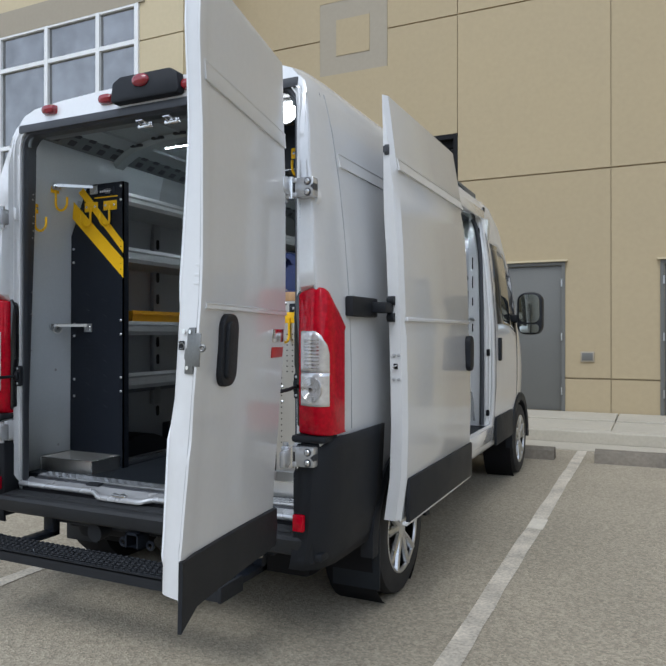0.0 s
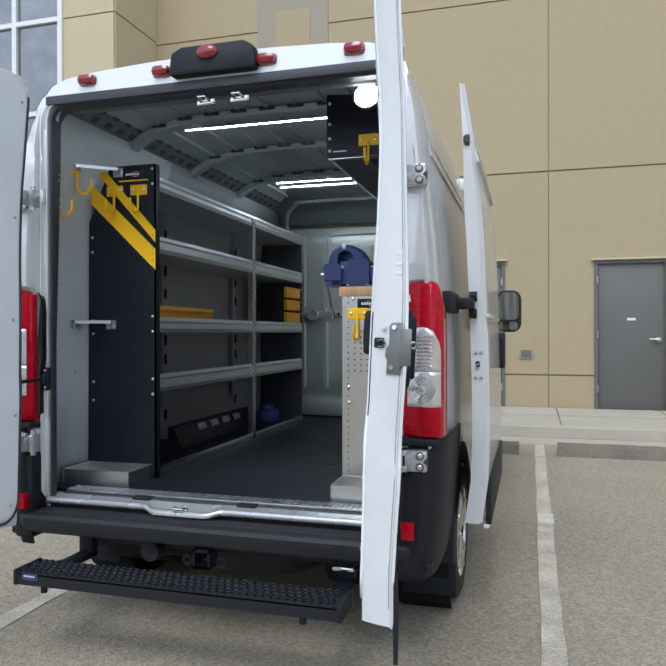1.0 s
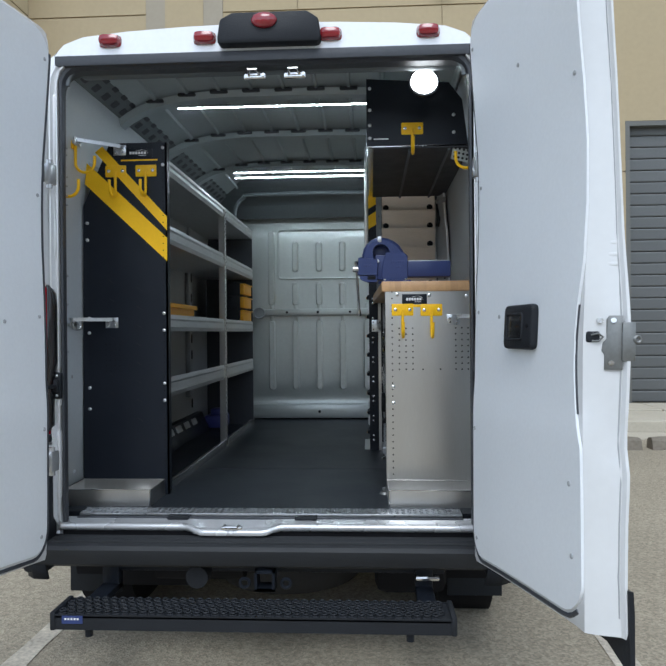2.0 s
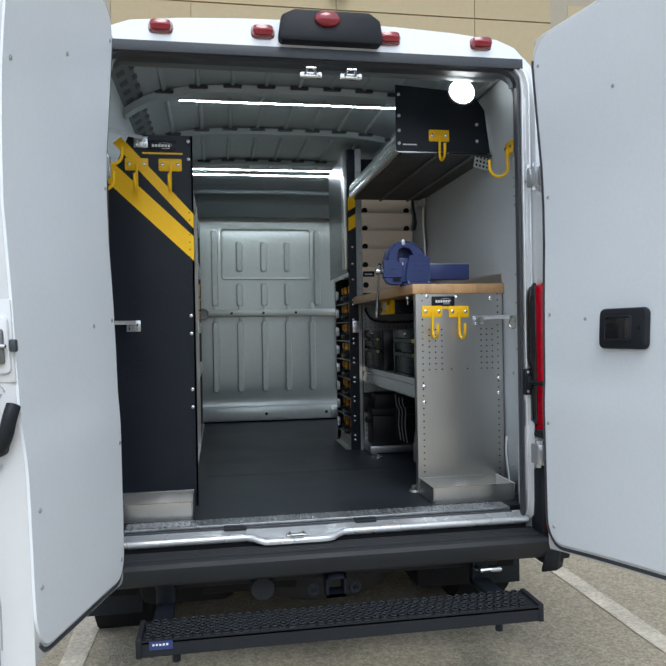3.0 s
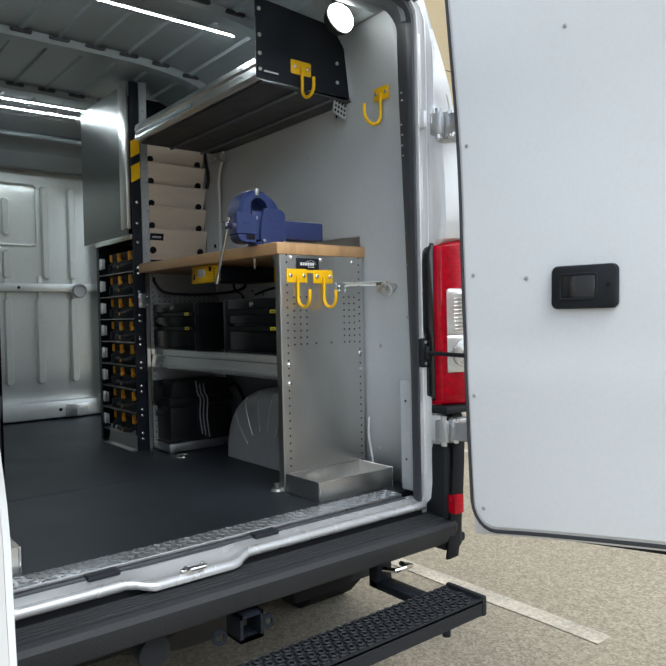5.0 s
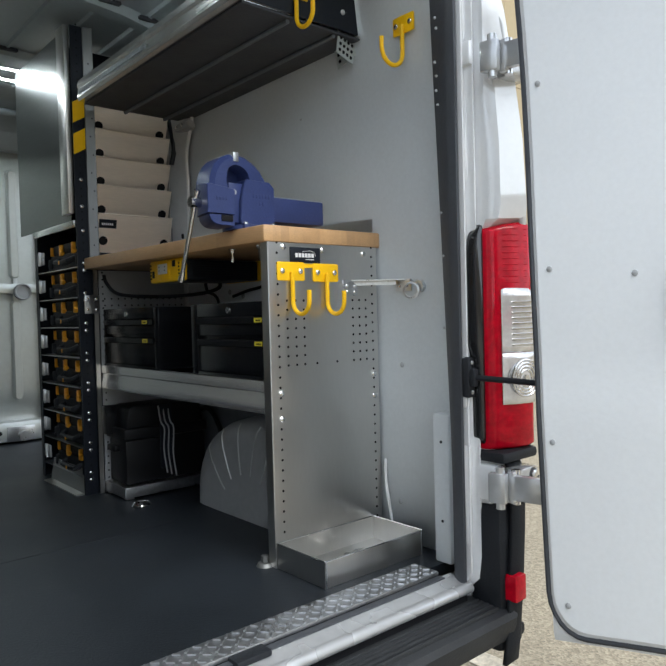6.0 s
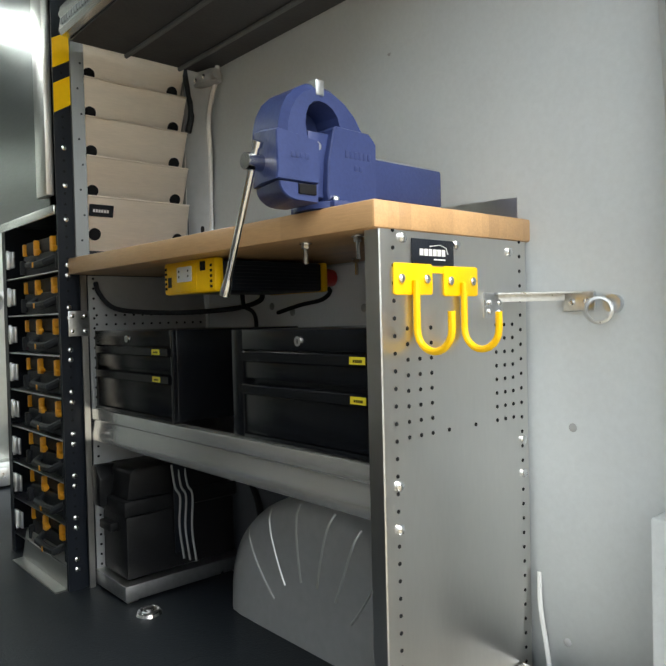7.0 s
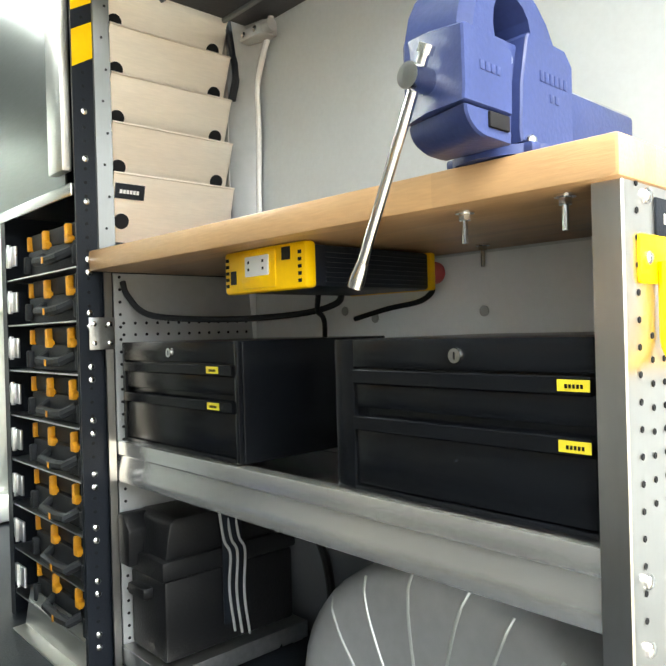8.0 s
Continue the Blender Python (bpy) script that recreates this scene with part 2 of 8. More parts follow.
def boxes(*rows, bev=0.0):
    bm = bmesh.new()
    for r in rows:
        box(bm, *r, bev=bev)
    return bm


def prism(bm, poly, axis, a0, a1, bev=0.0):
    """Closed polygon in the two other axes (in xyz order), drawn out along axis from a0 to a1."""
    def at(p, a):
        q = list(p)
        q.insert("xyz".index(axis), a)
        return q
    lo = [bm.verts.new(at(p, a0)) for p in poly]
    hi = [bm.verts.new(at(p, a1)) for p in poly]
    n = len(poly)
    fs = [bm.faces.new(lo), bm.faces.new(hi)]
    for i in range(n):
        fs.append(bm.faces.new((lo[i], lo[(i + 1) % n], hi[(i + 1) % n], hi[i])))
    bmesh.ops.recalc_face_normals(bm, faces=fs)
    if bev:
        es = list({e for f in fs for e in f.edges})
        bmesh.ops.bevel(bm, geom=es, offset=bev, segments=2, affect="EDGES", profile=0.5)
    return bm


def rod(bm, p0, p1, r, seg=12, r2=None):
    p0, p1 = Vector(p0), Vector(p1)
    d = p1 - p0
    m = Matrix.Translation((p0 + p1) / 2) @ d.to_track_quat("Z", "Y").to_matrix().to_4x4()
    bmesh.ops.create_cone(bm, cap_ends=True, segments=seg, radius1=r, radius2=r if r2 is None else r2, depth=d.length, matrix=m)
    return bm


def tube(bm, pts, r, seg=8, closed=False):
    """A round bar swept along points."""
    pts = [Vector(p) for p in pts]
    n = len(pts)
    rings, up = [], None
    for i, p in enumerate(pts):
        a = pts[(i - 1) % n] if closed or i else p
        b = pts[(i + 1) % n] if closed or i < n - 1 else p
        t = (b - a).normalized()
        if up is None:
            up = Vector((0, 0, 1)) if abs(t.z) < 0.9 else Vector((1, 0, 0))
        u = (up - t * up.dot(t)).normalized()
        up = u
        w = t.cross(u)
        rings.append([bm.verts.new(p + r * (math.cos(2 * math.pi * k / seg) * u + math.sin(2 * math.pi * k / seg) * w)) for k in range(seg)])
    fs = []
    for i in range(n if closed else n - 1):
        A, B = rings[i], rings[(i + 1) % n]
        for k in range(seg):
            fs.append(bm.faces.new((A[k], A[(k + 1) % seg], B[(k + 1) % seg], B[k])))
    if not closed:
        fs += [bm.faces.new(rings[0]), bm.faces.new(rings[-1])]
    bmesh.ops.recalc_face_normals(bm, faces=fs)
    return bm


def arc(c, r, a0, a1, n, u, w):
    u, w = Vector(u), Vector(w)
    return [Vector(c) + r * (math.cos(radians(a0 + (a1 - a0) * i / n)) * u + math.sin(radians(a0 + (a1 - a0) * i / n)) * w) for i in range(n + 1)]


def curve(pts, n=6):
    """A smooth line through points."""
    p = [Vector(q) for q in pts]
    p = [p[0] * 2 - p[1]] + p + [p[-1] * 2 - p[-2]]
    out = []
    for a, b, c, d in zip(p, p[1:], p[2:], p[3:]):
        for i in range(n):
            t = i / n
            out.append(0.5 * (2 * b + (c - a) * t + (2 * a - 5 * b + 4 * c - d) * t * t + (3 * b - a - 3 * c + d) * t ** 3))
    return out + [p[-2]]


def rounded(x0, x1, z0, z1, r, n=5):
    """Corner-rounded rectangle, counter-clockwise."""
    pts = []
    for cx, cz, a in ((x1 - r, z0 + r, -90), (x1 - r, z1 - r, 0), (x0 + r, z1 - r, 90), (x0 + r, z0 + r, 180)):
        for i in range(n + 1):
            t = radians(a + 90 * i / n)
            pts.append((cx + r * math.cos(t), cz + r * math.sin(t)))
    return pts


def mesh_of(name, bm, material, smooth=0.0):
    me = bpy.data.meshes.new(name)
    bm.to_mesh(me)
    bm.free()
    me.materials.append(material)
    if smooth:
        me.shade_smooth()
        me.set_sharp_from_angle(angle=radians(smooth))
    return me


def part(name, bm, material, parent, label="", smooth=35.0):
    """One bmesh, in world coordinates, as one mesh object under a thing or a part."""
    ob = new(name, bm if isinstance(bm, bpy.types.Mesh) else mesh_of(name, bm, material, smooth))
    ob.parent = parent
    ob.matrix_parent_inverse = parent.matrix_basis.inverted() if parent.type == "EMPTY" else Matrix()
    if label:
        ob["label"] = label
    if name in STUFF:
        ob["kind"] = "stuff"
    return ob


def bolts(parent, pts, normal, r=0.008, h=0.007, material=None, name="bolt"):
    """Round-headed bolts, each an object of its own on one shared mesh."""
    n = Vector(normal).normalized()
    bm = bmesh.new()
    rod(bm, (0, 0, -0.001), (0, 0, h * 0.6), r, 10)
    rod(bm, (0, 0, h * 0.6), (0, 0, h), r, 10, r * 0.6)
    bmesh.ops.transform(bm, matrix=n.to_track_quat("Z", "Y").to_matrix().to_4x4(), verts=bm.verts)
    me = mesh_of(name, bm, material or M_CHROME, 40)
    for p in pts:
        part(name, me, None, parent).location = p


def thing(name, base, label, category, group="", kind=""):
    ob = new(name)
    ob.empty_display_size = 0.05
    ob.matrix_basis = Matrix.Translation(base)
    return tagged(ob, label, category, group, kind)


def single(name, bm, material, label, category, group="", kind="", smooth=35.0):
    """A thing that is one mesh, with its origin at its base."""
    bm.verts.ensure_lookup_table()
    lo = Vector([min(v.co[i] for v in bm.verts) for i in range(3)])
    hi = Vector([max(v.co[i] for v in bm.verts) for i in range(3)])
    o = Vector(((lo.x + hi.x) / 2, (lo.y + hi.y) / 2, lo.z))
    bmesh.ops.translate(bm, verts=bm.verts, vec=-o)
    ob = new(name, mesh_of(name, bm, material, smooth))
    ob.matrix_basis = Matrix.Translation(o)
    return tagged(ob, label, category, group, kind)


# ---------------- ground and surroundings ----------------
def ground():
    bm = bmesh.new()
    bmesh.ops.create_grid(bm, x_segments=2, y_segments=2, size=400)
    tagged(new("ground", mesh_of("ground", bm, M_ASPHALT)), "worn grey asphalt parking ground with pale stone chips", "ground", kind="structure")
    for x, y0, y1 in ((1.47, -0.37, 6.05), (-1.06, -0.30, 6.05), (4.0, -0.37, 6.05), (-3.6, -0.37, 6.05)):
        bm = bmesh.new()
        n = 26
        rows = []
        rnd = random.Random(int(x * 100))
        for i in range(n + 1):
            y = y0 + (y1 - y0) * i / n
            j = 0.006
            rows.append((bm.verts.new((x - 0.052 + rnd.uniform(-j, j), y, 0.004)), bm.verts.new((x + 0.052 + rnd.uniform(-j, j), y, 0.004))))
        for a, b in zip(rows, rows[1:]):
            bm.faces.new((a[0], a[1], b[1], b[0]))
        tagged(new("parking_line", mesh_of("parking_line", bm, M_PAINTLINE)), "faded white painted parking bay line on asphalt", "parking line", "parking lines", "structure")
    # brighter touch-up of the line paint
    single("line_patch", boxes((1.425, 1.535, 2.4, 2.68, 0.0045, 0.0075)), M_PAINTNEW, "fresh white touch-up on a faded parking line", "parking line", kind="structure")
    # raised walk along the building, slab by slab
    walk_slab = tagged(new("pavement", mesh_of("pavement", boxes((-14, 14, 6.75, 8.74, 0.0, 0.14)), M_CONC)), "pale concrete walk along the building", "pavement", kind="structure")
    me = mesh_of("slab", boxes((-0.74, 0.74, -0.46, 0.46, -0.02, 0.02), bev=0.006), M_CONC)
    for i in range(18):
        for j, yy in enumerate((7.24, 8.2)):
            sl = part("slab", me, M_CONC, walk_slab)
            sl.location = (-12.5 + 1.5 * i, yy, 0.145 + 0.02 * j)
    bm = boxes((-14, 14, 6.58, 6.76, 0.0, 0.165), bev=0.02)
    box(bm, -14, 14, 6.02, 6.58, -0.05, 0.012)
    tagged(new("kerb", mesh_of("kerb", bm, M_CONC)), "pale concrete kerb before the walk", "kerb", kind="structure")


def wheel_stop(x0, x1, label):
    y = 5.36
    prof = [(y - 0.1, 0.0), (y - 0.075, 0.1), (y - 0.045, 0.13), (y + 0.045, 0.13), (y + 0.075, 0.1), (y + 0.1, 0.0)]
    bm = bmesh.new()
    n = 14
    rings = []
    rnd = random.Random(int(x0 * 31))
    for i in range(n + 1):
        x = x0 + (x1 - x0) * i / n
        rings.append([bm.verts.new((x, a + rnd.uniform(-0.006, 0.006), max(b + (rnd.uniform(-0.008, 0.008) if b else 0), 0))) for a, b in prof])
    for a, b in zip(rings, rings[1:]):
        for k in range(len(prof)):
            bm.faces.new((a[k], a[(k + 1) % len(prof)], b[(k + 1) % len(prof)], b[k]))
    bm.faces.new(rings[0])
    bm.faces.new(rings[-1])
    bmesh.ops.recalc_face_normals(bm, faces=bm.faces)
    single("wheel_stop", bm, M_STOP, label, "wheel stop", "wheel stops", smooth=25)


WALL = 8.7


def building():
    b = thing("warehouse_building", (0, WALL, 0), "tan tilt-up concrete warehouse with grey doors", "building")
    for x0, x1, z0, z1 in ((-5.38, -4.55, 0, 13.0), (-0.75, 4.58, 0, 13.0), (7.75, 30, 0, 13.0), (-4.55, -0.75, 4.76, 13.0), (4.58, 7.75, 4.76, 13.0)):
        part("wall", boxes((x0, x1, WALL + 0.03, WALL + 0.35, z0, z1)), M_JOINT, b)
    part("roof", boxes((-30, 30, WALL + 0.4, 40, 12.6, 12.95)), M_TAUPE, b)
    # concrete panels with recessed joints between them, openings left free
    xs = [-5.36, -0.75, 1.64, 4.08, 8.9, 13.5, 18.0, 24.0, 30.0]
    zs = [0.0, 0.7, 3.94, 6.75, 9.6, 13.0]
    holes = [(-4.55, -0.75, 0.17, 4.76), (4.58, 7.75, 0.17, 4.76), (-0.12, 0.97, 0.17, 2.53), (2.32, 3.39, 0.17, 2.5),
             (-3.32, -2.0, 6.1, 7.42), (5.49, 6.8, 6.1, 7.42)]
    g = 0.012
    for i in range(len(xs) - 1):
        for j in range(len(zs) - 1):
            x0, x1, z0, z1 = xs[i] + 0.006, xs[i + 1] - 0.006, zs[j] + g, zs[j + 1] - g
            cx, cz = {x0, x1}, {z0, z1}
            cut = [h for h in holes if h[0] < x1 and h[1] > x0 and h[2] < z1 and h[3] > z0]
            for h in cut:
                cx |= {v for v in h[:2] if x0 < v < x1}
                cz |= {v for v in h[2:] if z0 < v < z1}
            cx, cz = sorted(cx), sorted(cz)
            cells = {(a, c) for a in range(len(cx) - 1) for c in range(len(cz) - 1)
                     if not any(h[0] < (cx[a] + cx[a + 1]) / 2 < h[1] and h[2] < (cz[c] + cz[c + 1]) / 2 < h[3] for h in cut)}
            while cells:  # each connected piece is a panel of its own
                todo, piece = [min(cells)], set()
                while todo:
                    q = todo.pop()
                    if q in cells:
                        cells.remove(q)
                        piece.add(q)
                        todo += [(q[0] + 1, q[1]), (q[0] - 1, q[1]), (q[0], q[1] + 1), (q[0], q[1] - 1)]
                bm = bmesh.new()
                vs = {}
                for a, c in sorted(piece):
                    f = []
                    for q in ((a, c), (a + 1, c), (a + 1, c + 1), (a, c + 1)):
                        if q not in vs:
                            vs[q] = bm.verts.new((cx[q[0]], WALL, cz[q[1]]))
                        f.append(vs[q])
                    bm.faces.new(f)
                p = part("wall_panel", bm, M_TAN, b, smooth=0)
                sol = p.modifiers.new("thickness", "SOLIDIFY")
                sol.thickness, sol.offset = 0.04, -1
    # projecting block with the tall window
    F = 7.38
    blk = part("window_block_wall", boxes((-30, -5.4, F + 0.02, WALL + 2, 0, 13.0)), M_JOINT, b)
    wx0, wx1, wz0, wz1 = -12.6, -6.4, 1.2, 7.5
    for x0, x1, z0, z1 in ((-30, wx0, 0, 13.0), (wx0, wx1, 0, wz0), (wx0, wx1, wz1, 9.6), (wx0, wx1, 9.62, 13.0)):
        part("wall_panel", boxes((x0 + g, x1 - g, F - 0.02, F + 0.02, z0 + g, z1 - g)), M_TAN2, blk)
    for z0, z1 in ((0, 0.7), (0.7, 3.94), (3.94, 6.8), (6.8, 9.6), (9.6, 13.0)):
        part("wall_panel", boxes((wx1 + g, -5.38, F - 0.02, F + 0.02, z0 + g, z1 - g)), M_TAN2, blk)
        part("wall_panel", boxes((-5.4, -5.36, F + 0.02, WALL, z0 + g, z1 - g)), M_TAN2, blk)
    part("sill_band", boxes((wx0 - 0.2, wx1 + 0.15, F - 0.06, F - 0.02, wz1, wz1 + 0.5)), M_TAUPE, blk)
    # window: white frame, dark panes
    win = part("window", boxes((wx0, wx1, F + 0.03, F + 0.05, wz0, wz1)), M_DARK, b)
    vx = [-12.5, -11.4, -10.02, -8.7, -7.36, -6.42]
    vz = [1.2, 3.0, 5.2, 6.8, 7.5]
    for x in vx:
        part("mullion", boxes((x - 0.045, x + 0.045, F - 0.06, F + 0.03, wz0, wz1)), M_FRAME, win)
    for z in vz:
        part("transom", boxes((wx0, wx1, F - 0.055, F + 0.03, z - 0.04, z + 0.04)), M_FRAME, win)
    for i in range(len(vx) - 1):
        for j in range(len(vz) - 1):
            part("pane", boxes((vx[i] + 0.045, vx[i + 1] - 0.045, F + 0.0, F + 0.012, vz[j] + 0.04, vz[j + 1] - 0.04)), M_DARKGLASS, win)
    # square relief ornaments
    for x0 in (-3.32, 5.49):
        o = part("square_ornament", boxes((x0, x0 + 1.31, WALL + 0.006, WALL + 0.05, 6.1, 7.42)), M_TAUPE, b)
        part("ornament_centre", boxes((x0 + 0.33, x0 + 0.98, WALL - 0.004, WALL + 0.006, 6.43, 7.08)), M_TAN, o)
    # personnel doors
    for x0, x1, z1, side in ((-0.12, 0.97, 2.53, 1), (2.32, 3.39, 2.5, -1)):
        fr = bmesh.new()
        box(fr, x0, x0 + 0.055, WALL - 0.02, WALL + 0.09, 0.17, z1)
        box(fr, x1 - 0.055, x1, WALL - 0.02, WALL + 0.09, 0.17, z1)
        box(fr, x0, x1, WALL - 0.022, WALL + 0.09, z1 - 0.055, z1)
        d = part("door", boxes((x0 + 0.06, x1 - 0.06, WALL + 0.02, WALL + 0.065, 0.185, z1 - 0.06), bev=0.003), M_STEELDOOR, b)
        part("door_frame", fr, M_STEELDOOR, d)
        part("drip_cap", boxes((x0 - 0.04, x1 + 0.04, WALL - 0.07, WALL, z1, z1 + 0.03)), M_TAN2, d)
        hx = x1 - 0.15 if side < 0 else x0 + 0.15
        h = bmesh.new()
        rod(h, (hx, WALL + 0.02, 1.27), (hx, WALL - 0.05, 1.27), 0.035, 16)
        rod(h, (hx, WALL - 0.045, 1.27), (hx - 0.13 * -side, WALL - 0.045, 1.27), 0.014, 10)
        part("door_handle", h, M_GALV, d)
        hinge_x = x0 + 0.05 if side < 0 else x1 - 0.05
        for z in (0.5, 1.35, 2.2):
            part("hinge", rod(bmesh.new(), (hinge_x, WALL - 0.03, z - 0.06), (hinge_x, WALL - 0.03, z + 0.06), 0.012, 8), M_GALV, d)
        if side < 0:
            part("door_sign", boxes((x0 + 0.48, x0 + 0.6, WALL + 0.012, WALL + 0.02, 1.56, 1.6)), M_LABELW, d)
    wv = part("wall_vent", boxes((1.2, 1.4, WALL - 0.03, WALL + 0.02, 0.96, 1.12), bev=0.006), M_TAUPE, b, "brown louvred wall vent")
    part("grille", boxes((1.222, 1.378, WALL - 0.034, WALL - 0.028, 0.982, 1.098), bev=0.002), M_STEELDOOR, wv)
    # roll-up dock doors, slat by slat
    for x0, x1 in ((-4.55, -0.75), (4.58, 7.75)):
        d = part("rollup_door", boxes((x0, x1, WALL + 0.22, WALL + 0.26, 0.17, 4.76)), M_DARK, b)
        shut = M_SHUTTER if x0 > 0 else M_DARK
        me = mesh_of("slat", boxes((x0 + 0.06, x1 - 0.06, WALL + 0.13, WALL + 0.2, 0.0, 0.185), bev=0.02), shut)
        for k in range(24):
            s = part("slat", me, shut, d)
            s.location = (0, 0, 0.18 + 0.19 * k)
        rail = M_STEELDOOR if x0 > 0 else M_DARK
        for xx in (x0, x1 - 0.07):
            part("guide_rail", boxes((xx, xx + 0.07, WALL - 0.005, WALL + 0.2, 0.17, 4.76)), rail, d)
        part("door_head", boxes((x0, x1, WALL - 0.002, WALL + 0.2, 4.68, 4.755)), rail, d)
    # wall lamps above
    for x in (1.66,):
        bm = boxes((x - 0.16, x + 0.16, WALL - 0.17, WALL, 7.0, 7.24), bev=0.02)
        l = thing("wall_lamp", (x, WALL, 7.0), "grey metal wall lamp box high on the facade", "wall lamp")
        part("housing", bm, M_STEELDOOR, l)
        part("lens", boxes((x - 0.12, x + 0.12, WALL - 0.18, WALL - 0.168, 7.03, 7.2)), M_CLEARLENS, l)


def bollard(x, y):
    bm = bmesh.new()
    rod(bm, (x, y, 0.12), (x, y, 1.46), 0.085, 24)
    bmesh.ops.create_uvsphere(bm, u_segments=24, v_segments=10, radius=0.085, matrix=Matrix.Translation((x, y, 1.455)) @ Matrix.Diagonal((1, 1, 0.5, 1)))
    single("bollard", bm, M_BOLLARD, "bright yellow steel guard post beside the dock door", "bollard", "bollards")


def street_backdrop():
    """Other side of the lot: plain low buildings that close the view behind the camera."""
    single("far_warehouse", boxes((-60, 60, -48, -40, 0, 7.5)), M_TAN, "long plain tan warehouse across the lot", "building")
    single("side_warehouse", boxes((30, 40, -40, 30, 0, 8.0)), M_TAN2, "pale tan warehouse closing the lot", "building")


ground()
wheel_stop(1.66, 3.5, "weathered concrete wheel stop beside the bay line")
wheel_stop(-0.55, 1.24, "weathered concrete wheel stop before the parked van")
wheel_stop(3.62, 5.4, "weathered concrete wheel stop of the empty bay")
building()
bollard(3.82, 8.0)
bollard(8.3, 8.0)
bollard(-4.95, 8.0)
street_backdrop()

# ---------------- the van ----------------
# half section of the body, from the sill over the side to the middle of the roof
PROFILE = [(0.985, 0.43), (1.0, 0.5), (1.018, 0.7), (1.03, 0.95), (1.03, 1.2), (1.022, 1.5), (1.0, 1.8), (0.972, 2.06), (0.935, 2.3), (0.9, 2.46), (0.868, 2.54),
           (0.82, 2.592), (0.74, 2.622), (0.55, 2.64), (0.3, 2.652), (0.0, 2.658)]
NOSE = 5.35


def lerp_table(t, table):
    for (a, b), (c, d) in zip(table, table[1:]):
        if t <= c:
            return b + (d - b) * (t - a) / (c - a)
    return table[-1][1]


def side_x(z):
    return lerp_table(z, [(p[1], p[0]) for p in PROFILE])


def roof_height(y):
    return lerp_table(y, [(0, 2.625), (0.12, 2.65), (0.3, 2.658), (3.7, 2.658), (4.0, 2.56), (4.25, 2.35), (4.75, 1.72), (4.9, 1.58), (5.2, 1.35), (5.32, 1.1), (NOSE, 0.95)])


def rear_y(z):
    """The rear face stands further back below than at the roof."""
    return lerp_table(z, [(0, 0.04), (0.56, 0.04), (0.66, -0.07), (1.5, -0.07), (1.62, -0.108), (1.8, -0.106), (2.15, -0.076), (2.5, 0.0), (3.0, 0.0)])


def body_point(x, z, y):
    if y < 0.3:
        y = y + rear_y(z) * (1 - y / 0.3)
        k, r = (0.034, 0.21) if z > 0.96 else (0.055, 0.18)  # corner radius above and below the lamps
        return (x * (1 - k * (1 - math.sqrt(max(0, 1 - max(0, (0.1 - y) / r) ** 2)))), y, z if z <= 0.95 else 0.95 + (z - 0.95) * (roof_height(max(y, 0)) - 0.95) / (2.658 - 0.95))
    h = roof_height(y)
    if z > 0.95:
        z = 0.95 + (z - 0.95) * (h - 0.95) / (2.658 - 0.95)
    k = 1.0
    if y > 4.2:
        k = 1 - 0.2 * ((y - 4.2) / (NOSE - 4.2)) ** 2
    return (x * k, y, z)


def arc_profile(n_sub):
    pts = []
    for (a, b), (c, d) in zip(PROFILE, PROFILE[1:]):
        for i in range(n_sub):
            pts.append((a + (c - a) * i / n_sub, b + (d - b) * i / n_sub))
    pts.append(PROFILE[-1])
    return pts


WHEELS = ((0.88, 0.345), (4.42, 0.345))


